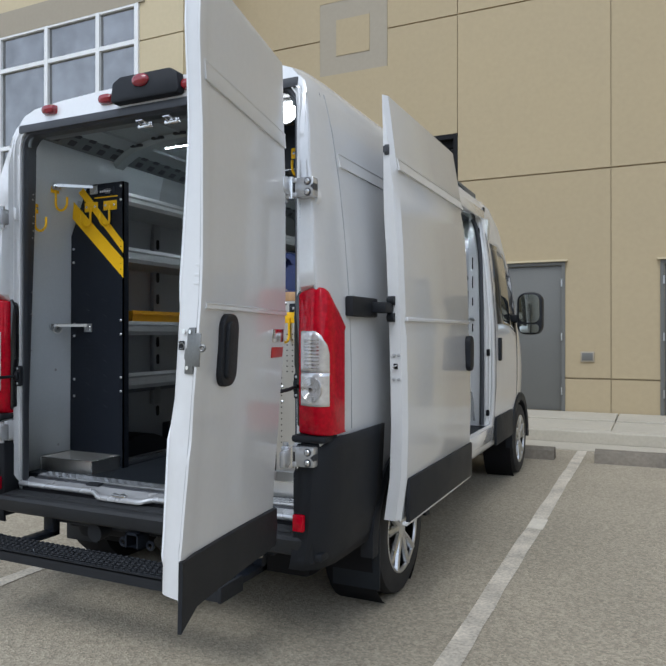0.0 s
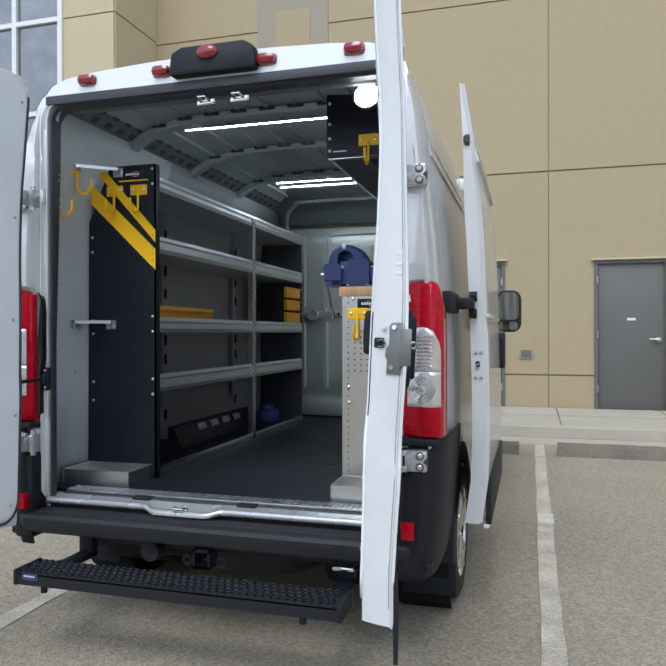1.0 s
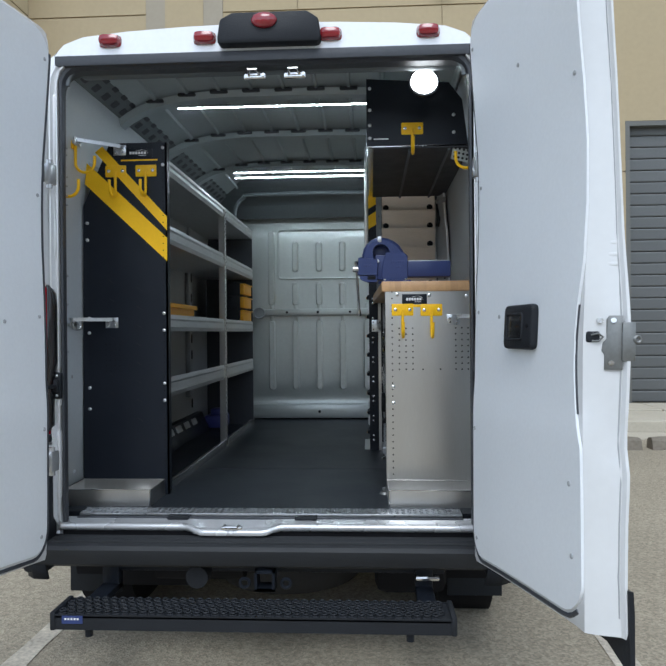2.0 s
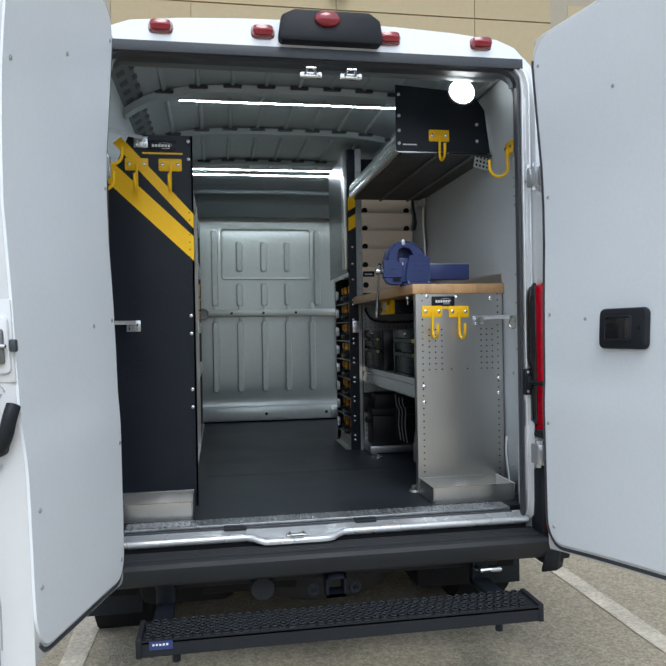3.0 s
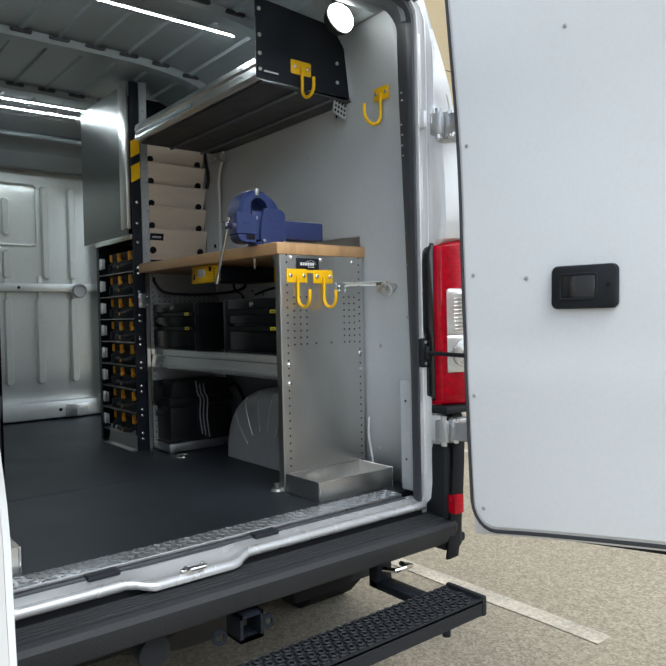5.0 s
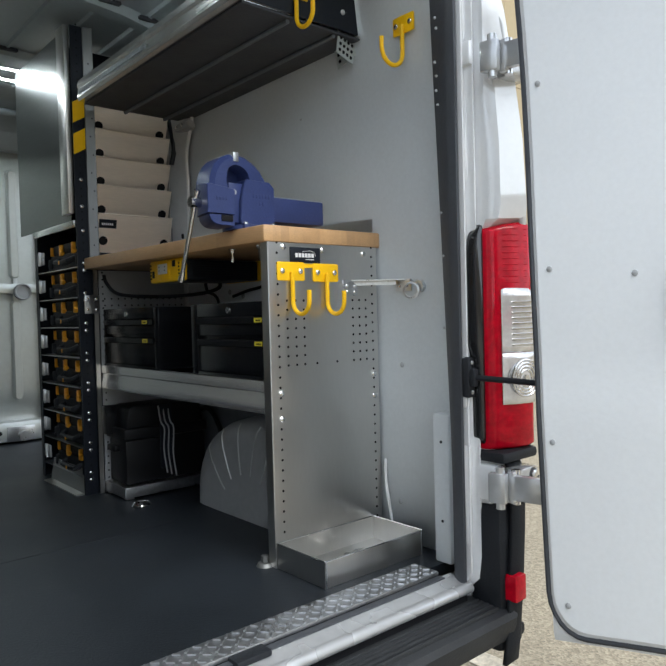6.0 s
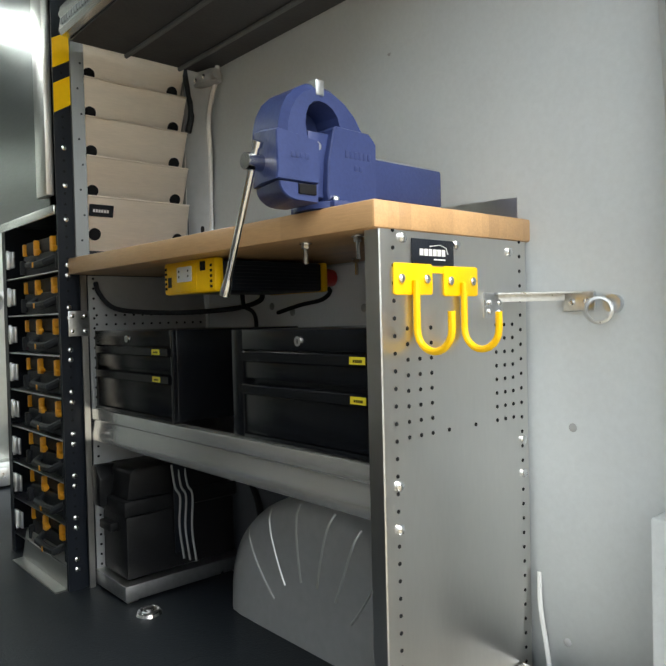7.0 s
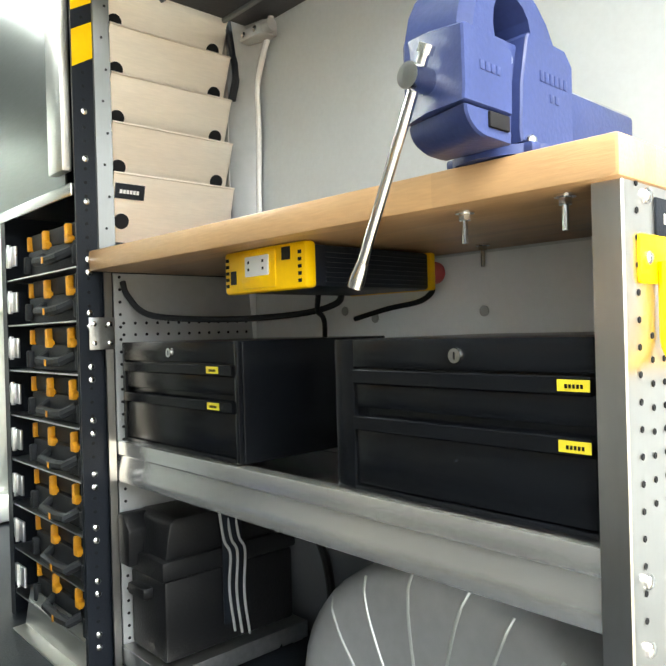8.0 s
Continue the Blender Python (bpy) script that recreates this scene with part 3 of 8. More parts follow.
def body_shell(van):
    half = arc_profile(3)
    ring = half + [(-x, z) for x, z in reversed(half[:-1])]
    ys = sorted({round(v, 4) for v in [0, 0.01, 0.03, 0.06, 0.1, 0.16, 2.04, 3.16, 3.2, 4.2] + [0.2 + 0.07 * i for i in range(74)] + [NOSE]})
    bm = bmesh.new()
    grid = [[bm.verts.new(body_point(x, z, y)) for x, z in ring] for y in ys]
    for i in range(len(ys) - 1):
        ym = (ys[i] + ys[i + 1]) / 2
        for k in range(len(ring) - 1):
            x, z = (ring[k][0] + ring[k + 1][0]) / 2, (ring[k][1] + ring[k + 1][1]) / 2
            if x > 0.8 and 2.04 < ym < 3.16 and 0.62 < z < 2.42:
                continue  # side door opening
            if abs(x) > 0.8 and any((ym - wy) ** 2 + (z - wz) ** 2 < 0.4 ** 2 for wy, wz in WHEELS):
                continue
            if abs(x) > 0.9 and 3.36 < ym < 4.18 and 1.5 < z < 2.16:
                continue  # cab side windows
            bm.faces.new((grid[i][k], grid[i][k + 1], grid[i + 1][k + 1], grid[i + 1][k]))
    nose = [v for v in grid[-1]]
    bm.faces.new(nose)
    bmesh.ops.recalc_face_normals(bm, faces=bm.faces)
    bmesh.ops.delete(bm, geom=[v for v in bm.verts if not v.link_faces], context="VERTS")
    ob = part("body_shell", bm, M_WHITE, van, "glossy white painted van body", smooth=50)
    sol = ob.modifiers.new("thickness", "SOLIDIFY")
    sol.thickness, sol.offset = 0.018, -1
    # windscreen and cab side glass
    bm = bmesh.new()
    rows = []
    for y in (4.06, 4.2, 4.4, 4.6, 4.74):
        h = roof_height(y)
        rows.append([bm.verts.new((x * (1 - 0.2 * max(0, (y - 4.2) / 1.15) ** 2), y, h + 0.006 - 0.05 * abs(x / 0.78) ** 2.5)) for x in (-0.78, -0.6, -0.3, 0, 0.3, 0.6, 0.78)])
    for a, b in zip(rows, rows[1:]):
        for k in range(6):
            bm.faces.new((a[k], a[k + 1], b[k + 1], b[k]))
    w = part("windscreen", bm, M_CABGLASS, van)
    w.modifiers.new("thickness", "SOLIDIFY").thickness = 0.006
    for s in (1, -1):
        bm = bmesh.new()
        rows = []
        for y in (3.34, 3.6, 3.9, 4.19):
            rows.append([bm.verts.new(Vector(body_point(side_x(z) - 0.004, z, y)) * Vector((s, 1, 1))) for z in (1.48, 1.7, 1.9, 2.18)])
        for a, b in zip(rows, rows[1:]):
            for k in range(3):
                bm.faces.new((a[k], a[k + 1], b[k + 1], b[k]))
        g = part("cab_window", bm, M_CABGLASS, van)
        g.modifiers.new("thickness", "SOLIDIFY").thickness = 0.005
        # cab door seams and handle
        for y in (3.24, 4.22):
            bm = bmesh.new()
            tube(bm, [Vector(body_point(side_x(z) + 0.0005, z, y)) * Vector((s, 1, 1)) for z in (0.62, 0.95, 1.2, 1.5, 1.8, 2.1, 2.25)], 0.004, 6)
            part("cab_door_seam", bm, M_SEAL, van)
        part("cab_door_handle", boxes((s * 1.028, s * 1.055, 3.34, 3.4, 1.16, 1.36), bev=0.01), M_BLACKPL, van)
        # black sill cladding under the cab door and arches
        part("cab_cladding", boxes((s * 1.012, s * 1.036, 3.26, 3.98, 0.44, 0.68), bev=0.008), M_BLACKPL, van)
        for wy, wz in WHEELS:
            bm = bmesh.new()
            pts = arc((s * 1.02, wy, wz), 0.425, -4, 184, 24, (0, 1, 0), (0, 0, 1))
            lip = []
            for p in pts:
                d = (Vector((0, p.y - wy, p.z - wz))).normalized()
                lip.append([bm.verts.new(p + d * a + Vector((s * b, 0, 0))) for a, b in ((-0.04, -0.05), (-0.04, 0.012), (0.0, 0.02), (0.035, 0.012), (0.035, -0.05))])
            for a, b in zip(lip, lip[1:]):
                for k in range(4):
                    bm.faces.new((a[k], a[k + 1], b[k + 1], b[k]))
            part("wheel_arch", bm, M_BLACKPL, van)
            bm = bmesh.new()
            rod(bm, (s * 0.74, wy, wz), (s * 1.0, wy, wz), 0.4, 28)
            fs = [f for f in bm.faces if len(f.verts) > 6]
            bmesh.ops.delete(bm, geom=[f for f in fs if abs(f.calc_center_median().x) > 0.9], context="FACES")
            part("wheel_well", bm, M_DARK, van)


def opening_loop(hw, z0, z1, r, y):
    return [Vector((x, y, z)) for x, z in rounded(-hw, hw, z0, z1, r, 6)]


def flare(z):
    """How far in the dark lip of the opening reaches, by height."""
    return lerp_table(z, [(0.5, 0.058), (1.0, 0.072), (1.7, 0.098), (2.2, 0.118), (2.6, 0.122)])


def dense_loop(loop, n=12):
    out = []
    for p, q in zip(loop, loop[1:] + loop[:1]):
        k = n if (q - p).length > 0.3 else 1
        out += [p + (q - p) * i / k for i in range(k)]
    return out


def rear_frame(van):
    """Rear face of the body round the door opening, stepped in to the seal."""
    n = 180
    outer_pts = [body_point(x, z, 0.0) for x, z in arc_profile(4)]
    outer = [Vector(p) for p in outer_pts] + [Vector((-p[0], p[1], p[2])) for p in reversed(outer_pts[:-1])]

    def resample(loop, m, start):
        """Points of a loop by angle about the middle of the opening."""
        c = Vector((0, 0, 1.55))
        out = []
        L = loop + [loop[0]]
        for i in range(m):
            a = start + 2 * math.pi * i / m
            d = Vector((math.cos(a), 0, math.sin(a)))
            best = None
            for p, q in zip(L, L[1:]):
                e = q - p
                den = d.x * e.z - d.z * e.x
                if abs(den) < 1e-9:
                    continue
                w = p - c
                t = (w.x * e.z - w.z * e.x) / den
                u = (w.x * d.z - w.z * d.x) / den
                if t > 0 and -1e-6 <= u <= 1 + 1e-6:
                    best = t if best is None else max(best, t)
            out.append(c + d * best + Vector((0, p.y, 0)))
        return out

    steps = ((0.9, 0.5, 2.54, 0.1, "slope"), (0.883, 0.505, 2.525, 0.1, -0.046), (0.88, 0.507, 2.522, 0.1, -0.008), (0.874, 0.51, 2.517, 0.098, -0.004), (0.87, 0.512, 2.514, 0.095, -0.024), (0.865, 0.514, 2.51, 0.093, -0.024), (0.861, 0.516, 2.506, 0.09, 0.006), (0.854, 0.518, 2.503, 0.09, 0.008), (0.85, 0.52, 2.5, 0.09, -0.004), (0.846, 0.522, 2.496, 0.087, -0.002), (0.849, 0.525, 2.49, 0.085, 0.055))
    loops = [resample(outer, n, 0.011)] + [resample(opening_loop(a, b, c, r, 0.0), n, 0.011) for a, b, c, r, _ in steps]
    depth = [None] + [q[4] for q in steps]
    bm = bmesh.new()
    def deep(p, y):
        v = rear_y(p.z) if y is None else min(0.75 * rear_y(p.z), rear_y(p.z) + 0.025) if y == "slope" else max(y, rear_y(p.z))
        return max(v, -0.03) if 0.96 < p.z < 1.585 and abs(p.x) > 0.82 else v

    vl = [[bm.verts.new((p.x, deep(p, y), p.z)) for p in L] for L, y in zip(loops, depth)]
    for a, b in zip(vl, vl[1:]):
        for i in range(n):
            bm.faces.new((a[i], a[(i + 1) % n], b[(i + 1) % n], b[i]))
    bmesh.ops.recalc_face_normals(bm, faces=bm.faces)
    part("rear_frame", bm, M_JAMB, van, "white painted door frame with pressed channels", smooth=30)
    # wide dark seal that turns inwards round the opening
    bm = bmesh.new()
    sl = []
    for hw, z0, z1, r, y in ((0.842, 0.46, 2.495, 0.087, 0.02), (0.839, 0.46, 2.491, 0.087, 0.008), (0.831, 0.46, 2.475, 0.08, 0.01), (0.828, 0.46, 2.464, 0.08, 0.03), (0.832, 0.46, 2.466, 0.08, 0.045), (0.862, 0.46, 2.475, 0.08, 0.12), (0.9, 0.46, 2.52, 0.08, 0.125)):
        sl.append([bm.verts.new((p.x, flare(p.z) + (0.005 if hw > 0.87 else 0) if y > 0.1 else y, p.z)) for p in dense_loop(opening_loop(hw, z0, z1, r, y))])
    for a, b in zip(sl, sl[1:]):
        for i in range(len(a)):
            bm.faces.new((a[i], a[(i + 1) % len(a)], b[(i + 1) % len(a)], b[i]))
    bmesh.ops.recalc_face_normals(bm, faces=bm.faces)
    ds = part("door_seal", bm, M_SEAL, van, "wide black rubber door seal")
    for s in (1, -1):
        bolts(ds, [(s * (0.835 + 0.3 * (y - 0.05)), y, z) for z, y in ((2.16, 0.085), (2.13, 0.08), (2.04, 0.09), (2.0, 0.084), (1.96, 0.086), (1.92, 0.08), (1.62, 0.075), (1.5, 0.07), (1.3, 0.07))], (-s, -0.5, 0), 0.004, 0.003, M_GREY, "trim_screw")
    # pressed pads on the pillars
    for s in (1, -1):
        for poly, ya, yb in (([(0.85, 2.36), (0.866, 2.36), (0.872, 2.1), (0.856, 2.06)], -0.004, 0.03), ([(0.862, 2.0), (0.872, 2.0), (0.874, 1.74), (0.86, 1.68), (0.852, 1.76)], -0.004, 0.03)):
            part("pillar_pressing", prism(bmesh.new(), [(s * a, b) for a, b in poly], "y", ya, yb, 0.008), M_JAMB, van)
        for a0, a1, ya, yb, z0, z1, bv in ((0.852, 0.873, -0.025, 0.03, 2.005, 2.07, 0.006), (0.842, 0.862, 0.0, 0.04, 1.08, 1.2, 0.008), (0.844, 0.866, 0.0, 0.04, 0.7, 0.98, 0.008), (0.865, 0.965, -0.07, 0.02, 0.83, 0.93, 0.01)):
            part("pillar_pressing", boxes((s * a0, s * a1, ya, yb, z0, z1), bev=bv), M_JAMB, van)
        part("pillar_slot", boxes((s * 0.882, s * 0.91, -0.074, -0.06, 0.865, 0.925), bev=0.006), M_DARK, van)
        # door check
        bm = boxes((s * 0.834, s * 0.868, -0.015, 0.01, 1.11, 1.22), bev=0.008)
        box(bm, s * 0.84, s * 0.862, -0.03, -0.01, 1.14, 1.19, 0.006)
        tube(bm, [(s * 0.852, -0.02, 1.165), (s * 0.875, -0.12, 1.16), (s * 0.885, -0.28, 1.155)], 0.008, 8)
        dc = part("door_check_strap", bm, M_BLACKPL, van)
        bolts(dc, [(s * 0.85, -0.015, z) for z in (1.125, 1.205)], (0, -1, 0), 0.006, 0.004, M_GALV)


def roof_trim(van):
    # high rear band with marker lamps and camera pod
    for x in (-0.62, -0.23, 0.28, 0.67):
        bm = bmesh.new()
        box(bm, x - 0.045, x + 0.045, -0.036, 0.022, 2.543, 2.594, 0.023)
        m = part("marker_lamp", bm, M_REDDARK, van, "dark red clearance lamp lens")
        part("lamp_base", boxes((x - 0.05, x + 0.05, -0.012, 0.02, 2.54, 2.596), bev=0.02), M_REDDARK, m)
    bm = bmesh.new()
    prism(bm, [(-0.165, 2.525), (0.235, 2.525), (0.245, 2.545), (0.235, 2.62), (0.19, 2.65), (-0.11, 2.65), (-0.16, 2.625), (-0.172, 2.545)], "y", -0.05, 0.12, 0.012)
    pod = part("camera_pod", bm, M_BLACKPL, van, "black plastic reversing camera pod with brake lamp")
    bm = bmesh.new()
    bmesh.ops.create_uvsphere(bm, u_segments=20, v_segments=10, radius=1, matrix=Matrix.Translation((0.02, -0.052, 2.612)) @ Matrix.Diagonal((0.052, 0.022, 0.032, 1)))
    part("brake_lamp", bm, M_REDDARK, pod)
    # strikers under the header
    for x in (-0.035, 0.13):
        bm = boxes((x - 0.045, x + 0.045, 0.045, 0.06, 2.415, 2.445), bev=0.004)
        tube(bm, [(x - 0.025, 0.05, 2.43), (x - 0.02, 0.01, 2.443), (x + 0.012, 0.01, 2.443), (x + 0.02, 0.05, 2.43)], 0.006, 8)
        rod(bm, (x + 0.036, 0.046, 2.43), (x + 0.036, 0.036, 2.43), 0.007, 10)
        part("door_striker", bm, M_CHROME, van, "bright steel door striker")
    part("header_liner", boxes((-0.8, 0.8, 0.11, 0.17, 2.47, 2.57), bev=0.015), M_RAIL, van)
    # dark strip stands for both the rubber and the shade in this recess
    part("header_recess", boxes((-0.852, 0.852, -0.006, 0.05, 2.472, 2.514), bev=0.003), M_SEAL, van, "dark strip for rubber and shade under the roof edge")
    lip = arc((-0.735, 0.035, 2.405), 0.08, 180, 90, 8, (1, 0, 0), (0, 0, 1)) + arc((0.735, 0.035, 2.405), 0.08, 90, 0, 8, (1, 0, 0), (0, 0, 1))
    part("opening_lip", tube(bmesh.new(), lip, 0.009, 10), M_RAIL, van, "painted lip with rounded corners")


LAMP_SECTION = [(0.88, -0.042), (0.89, -0.062), (0.915, -0.075), (0.95, -0.092), (0.985, -0.1), (1.012, -0.098), (1.032, -0.08), (1.044, -0.045), (1.0465, 0.0), (1.047, 0.06)]
LAMP_TOP = [(0.88, 1.566), (0.89, 1.568), (0.915, 1.575), (0.95, 1.581), (0.985, 1.585), (1.012, 1.583), (1.032, 1.566), (1.044, 1.515), (1.0465, 1.476), (1.047, 1.42)]

LAMP_SECTION = [(p.x, p.y) for p in curve([(x, y, 0) for x, y in LAMP_SECTION], 4)]
LAMP_SECTION = [q for k, q in enumerate(LAMP_SECTION) if k == 0 or q[0] > max(p[0] for p in LAMP_SECTION[:k]) + 1e-5]
LAMP_TOP = [(p.x, p.y) for p in curve([(x, z, 0) for x, z in LAMP_TOP], 4)]


def lamp_patch(s, x0, x1, z0, z1, off, top=LAMP_TOP):
    """Piece of the lamp's curved face between two widths and heights, standing off by off."""
    xs = [x0] + [x for x, y in LAMP_SECTION if x0 < x < x1] + [x1]
    bm = bmesh.new()
    rows = []
    n = 8
    for x in xs:
        y = lerp_table(x, LAMP_SECTION) - off
        zt = min(z1, lerp_table(x, top))
        rows.append([bm.verts.new((s * x, y, z0 + (zt - z0) * k / n)) for k in range(n + 1)])
    for a, b in zip(rows, rows[1:]):
        for k in range(n):
            bm.faces.new((a[k], a[k + 1], b[k + 1], b[k]))
    bmesh.ops.recalc_face_normals(bm, faces=bm.faces)
    return bm


def tail_lamp(van, s):
    bm = bmesh.new()
    rows = []
    for x, y in LAMP_SECTION:
        zt = lerp_table(x, LAMP_TOP)
        rows.append([bm.verts.new((s * x, 0.06, 0.968)), *[bm.verts.new((s * x, y + d, z)) for z, d in ((0.968, 0.012), (0.978, 0), (1.1, 0), (1.3 if zt > 1.31 else 1.25, 0), (zt - 0.012, 0), (zt, 0.012))], bm.verts.new((s * (x * 0.972 if x > 0.96 else x), min(y + 0.05, 0.06), zt - 0.004))])
    for a, b in zip(rows, rows[1:]):
        for k in range(7):
            bm.faces.new((a[k], a[k + 1], b[k + 1], b[k]))
    bm.faces.new(rows[0])
    bmesh.ops.remove_doubles(bm, verts=bm.verts, dist=0.0005)
    bmesh.ops.recalc_face_normals(bm, faces=bm.faces)
    lamp = part("tail_lamp", bm, M_REDLENS, van, "tall red tail lamp with clear reversing lens", smooth=60)
    bm = bmesh.new()
    prism(bm, [(s * 0.862, 1.0), (s * 0.887, 0.975), (s * 0.887, 1.58), (s * 0.872, 1.576), (s * 0.854, 1.545), (s * 0.848, 1.5), (s * 0.848, 1.26), (s * 0.862, 1.2)], "y", -0.036, 0.0, 0.008)
    part("lamp_base", bm, M_BLACKGL, lamp, "glossy black lamp base")
    part("lamp_shelf", boxes((s * 0.868, s * 1.03, -0.1, 0.03, 0.935, 0.966), bev=0.012), M_BLACKPL, lamp)
    up = part("clear_lens", lamp_patch(s, 0.905, 1.037, 1.2305, 1.405, 0.004, [(0.9, 1.392), (0.91, 1.405), (0.985, 1.403), (1.012, 1.388), (1.032, 1.345), (1.037, 1.31)]), M_CLEARLENS, lamp, "clear lens over bright reflector")
    low = part("clear_lens", lamp_patch(s, 0.905, 1.037, 1.09, 1.2295, 0.004), M_CLEARLENS, lamp, "clear lens over bright reflector")
    for p in (up, low):
        sol = p.modifiers.new("thickness", "SOLIDIFY")
        sol.thickness, sol.offset = 0.004, 0
    c = Vector((s * 0.968, -0.105, 1.16))
    du = Vector((s * 0.985, -0.17, 0)).normalized()
    back = Vector((s * 0.17, 0.985, 0)).normalized() * 0.045
    bm = bmesh.new()
    rod(bm, c + back, c, 0.058, 32, 0.05)
    part("reflector_cup", bm, M_CLEARLENS, low)
    bm = bmesh.new()
    for r in (0.05, 0.041, 0.032, 0.022):
        tube(bm, arc(c, r, 0, 345, 24, du, (0, 0, 1)), 0.0028, 6, closed=True)
    for k in range(20):
        a = 2 * math.pi * k / 20
        d = du * math.cos(a) + Vector((0, 0, math.sin(a)))
        tube(bm, [c + d * 0.022, c + d * 0.05], 0.0018, 5)
    rod(bm, c + back * 0.1, c - back * 0.15, 0.012, 14, 0.008)
    part("lens_relief", bm, M_CHROME, low)
    bm = bmesh.new()
    for k in range(9):
        z = 1.25 + 0.0145 * k
        tube(bm, [(s * x, lerp_table(x, LAMP_SECTION) - 0.006, z) for x in (0.93, 0.95, 0.985, 1.005)], 0.0035, 6)
    part("lens_relief", bm, M_CHROME, up)
    bm = bmesh.new()
    for k in range(10):
        z = 1.42 + 0.016 * k
        xe = [x for x in (0.915, 0.95, 0.985, 1.01) if lerp_table(x, LAMP_TOP) > z + 0.008]
        if len(xe) > 1:
            tube(bm, [(s * x, lerp_table(x, LAMP_SECTION) + 0.0008, z) for x in xe], 0.0018, 6)
    for k in range(7):
        z = 0.985 + 0.015 * k
        tube(bm, [(s * x, lerp_table(x, LAMP_SECTION) + 0.0008, z) for x in (0.915, 0.95, 0.985, 1.01)], 0.0018, 6)
    part("red_lens_relief", bm, M_REDLENS, lamp)


def bumper_and_sill(van):
    prof = [(0.03, 0.5), (0.03, 0.548), (-0.02, 0.552), (-0.075, 0.546), (-0.1, 0.538), (-0.111, 0.524), (-0.108, 0.5), (-0.092, 0.462), (-0.07, 0.448), (-0.05, 0.45), (-0.04, 0.49)]
    bm = bmesh.new()
    xs = [-0.985, -0.97, -0.9, -0.5, 0, 0.5, 0.9, 0.97, 0.985]
    rings = []
    for x in xs:
        k = 0.06 if abs(x) > 0.98 else (0.03 if abs(x) > 0.96 else 0.0)
        rings.append([bm.verts.new((x, min(y + k * 1.5, 0.03), z)) for y, z in prof])
    for a, b in zip(rings, rings[1:]):
        for k in range(len(prof)):
            bm.faces.new((a[k], a[(k + 1) % len(prof)], b[(k + 1) % len(prof)], b[k]))
    bm.faces.new(rings[0])
    bm.faces.new(rings[-1])
    bmesh.ops.recalc_face_normals(bm, faces=bm.faces)
    bp = part("rear_bumper", bm, M_BUMPER, van, "black textured plastic rear bumper", smooth=28)
    for k in range(5):
        part("step_ridge", boxes((-0.86, 0.86, -0.017 - 0.016 * k, -0.009 - 0.016 * k, 0.542, 0.5565 - 0.0008 * k), bev=0.002), M_BUMPER, bp)
    part("end_cap", boxes((0.955, 1.0, -0.07, 0.03, 0.432, 0.47), bev=0.012), M_BLACKPL, bp)
    part("end_cap", boxes((-1.0, -0.955, -0.07, 0.03, 0.432, 0.47), bev=0.012), M_BLACKPL, bp)
    # corner cladding from the bumper up to the lamps and along the side
    for s in (1, -1):
        bm = bmesh.new()
        rows = []
        for y, inset in ((-0.09, 0.12), (-0.085, 0.06), (-0.05, 0.02), (0.0, 0.0), (0.06, -0.012), (0.2, -0.016), (0.44, -0.016), (0.515, -0.016)):
            rows.append([bm.verts.new((s * (side_x(z) - inset), y + (0.035 if z > 0.9 and y < 0 else 0), z)) for z in (0.4, 0.45, 0.6, 0.75, 0.9, 0.955)])
        for a, b in zip(rows, rows[1:]):
            for k in range(5):
                bm.faces.new((a[k], a[k + 1], b[k + 1], b[k]))
        c = part("corner_cladding", bm, M_BLACKPL, bp)
        c.modifiers.new("thickness", "SOLIDIFY").thickness = 0.012
        part("corner_inner", boxes((s * 0.865, s * 0.97, -0.085, 0.02, 0.42, 0.82), bev=0.02), M_BLACKPL, bp)
        part("reflector", boxes((s * 0.885, s * 0.935, -0.118, -0.08, 0.565, 0.635), bev=0.005), M_REDLENS, bp, "small red reflector")
        # mud flap
        bm = boxes((s * 0.78, s * 1.035, 0.505, 0.517, 0.13, 0.45), bev=0.004)
        part("mud_flap", bm, M_RUBBER, van)
    # painted sill with the latch hump, tread plate behind it
    bm = bmesh.new()
    rows = []
    for i in range(70):
        x = -0.845 + 1.69 * i / 69
        u = max(0.0, min(1.0, (0.2 - abs(x + 0.13)) / 0.075))
        hmp = u * u * (3 - 2 * u)
        d = 0.03 * hmp
        prof = ((0.07, 0.61), (0.04, 0.606 - d * 0.2), (0.022, 0.599 - d * 0.6), (0.012 - d, 0.599 - d * 0.7), (0.003 - d, 0.603 - d * 0.5), (-0.006 - d, 0.6 - d * 0.5), (-0.012 - d, 0.591 - d * 0.5), (-0.011 - d, 0.58 - d * 0.5), (0.0 - d * 0.5, 0.572 - d * 0.4), (0.03, 0.57))
        rows.append([bm.verts.new((x, y, z)) for y, z in prof])
    for a, b in zip(rows, rows[1:]):
        for k in range(len(a) - 1):
            bm.faces.new((a[k], a[k + 1], b[k + 1], b[k]))
    bmesh.ops.recalc_face_normals(bm, faces=bm.faces)
    part("rear_sill", bm, M_SILL, van, "silvery painted sill with latch recess", smooth=60)
    # black box fills in the shadow gap between sill and bumper
    part("sill_shadow_gap", boxes((-0.84, 0.84, 0.008, 0.06, 0.53, 0.5715)), M_DARK, van)
    bm = boxes((-0.175, -0.09, -0.032, -0.01, 0.565, 0.598), bev=0.005)
    tube(bm, [(-0.16, -0.02, 0.6), (-0.155, -0.045, 0.6), (-0.11, -0.045, 0.6), (-0.105, -0.02, 0.6)], 0.006, 8)
    part("sill_striker", bm, M_CHROME, van)
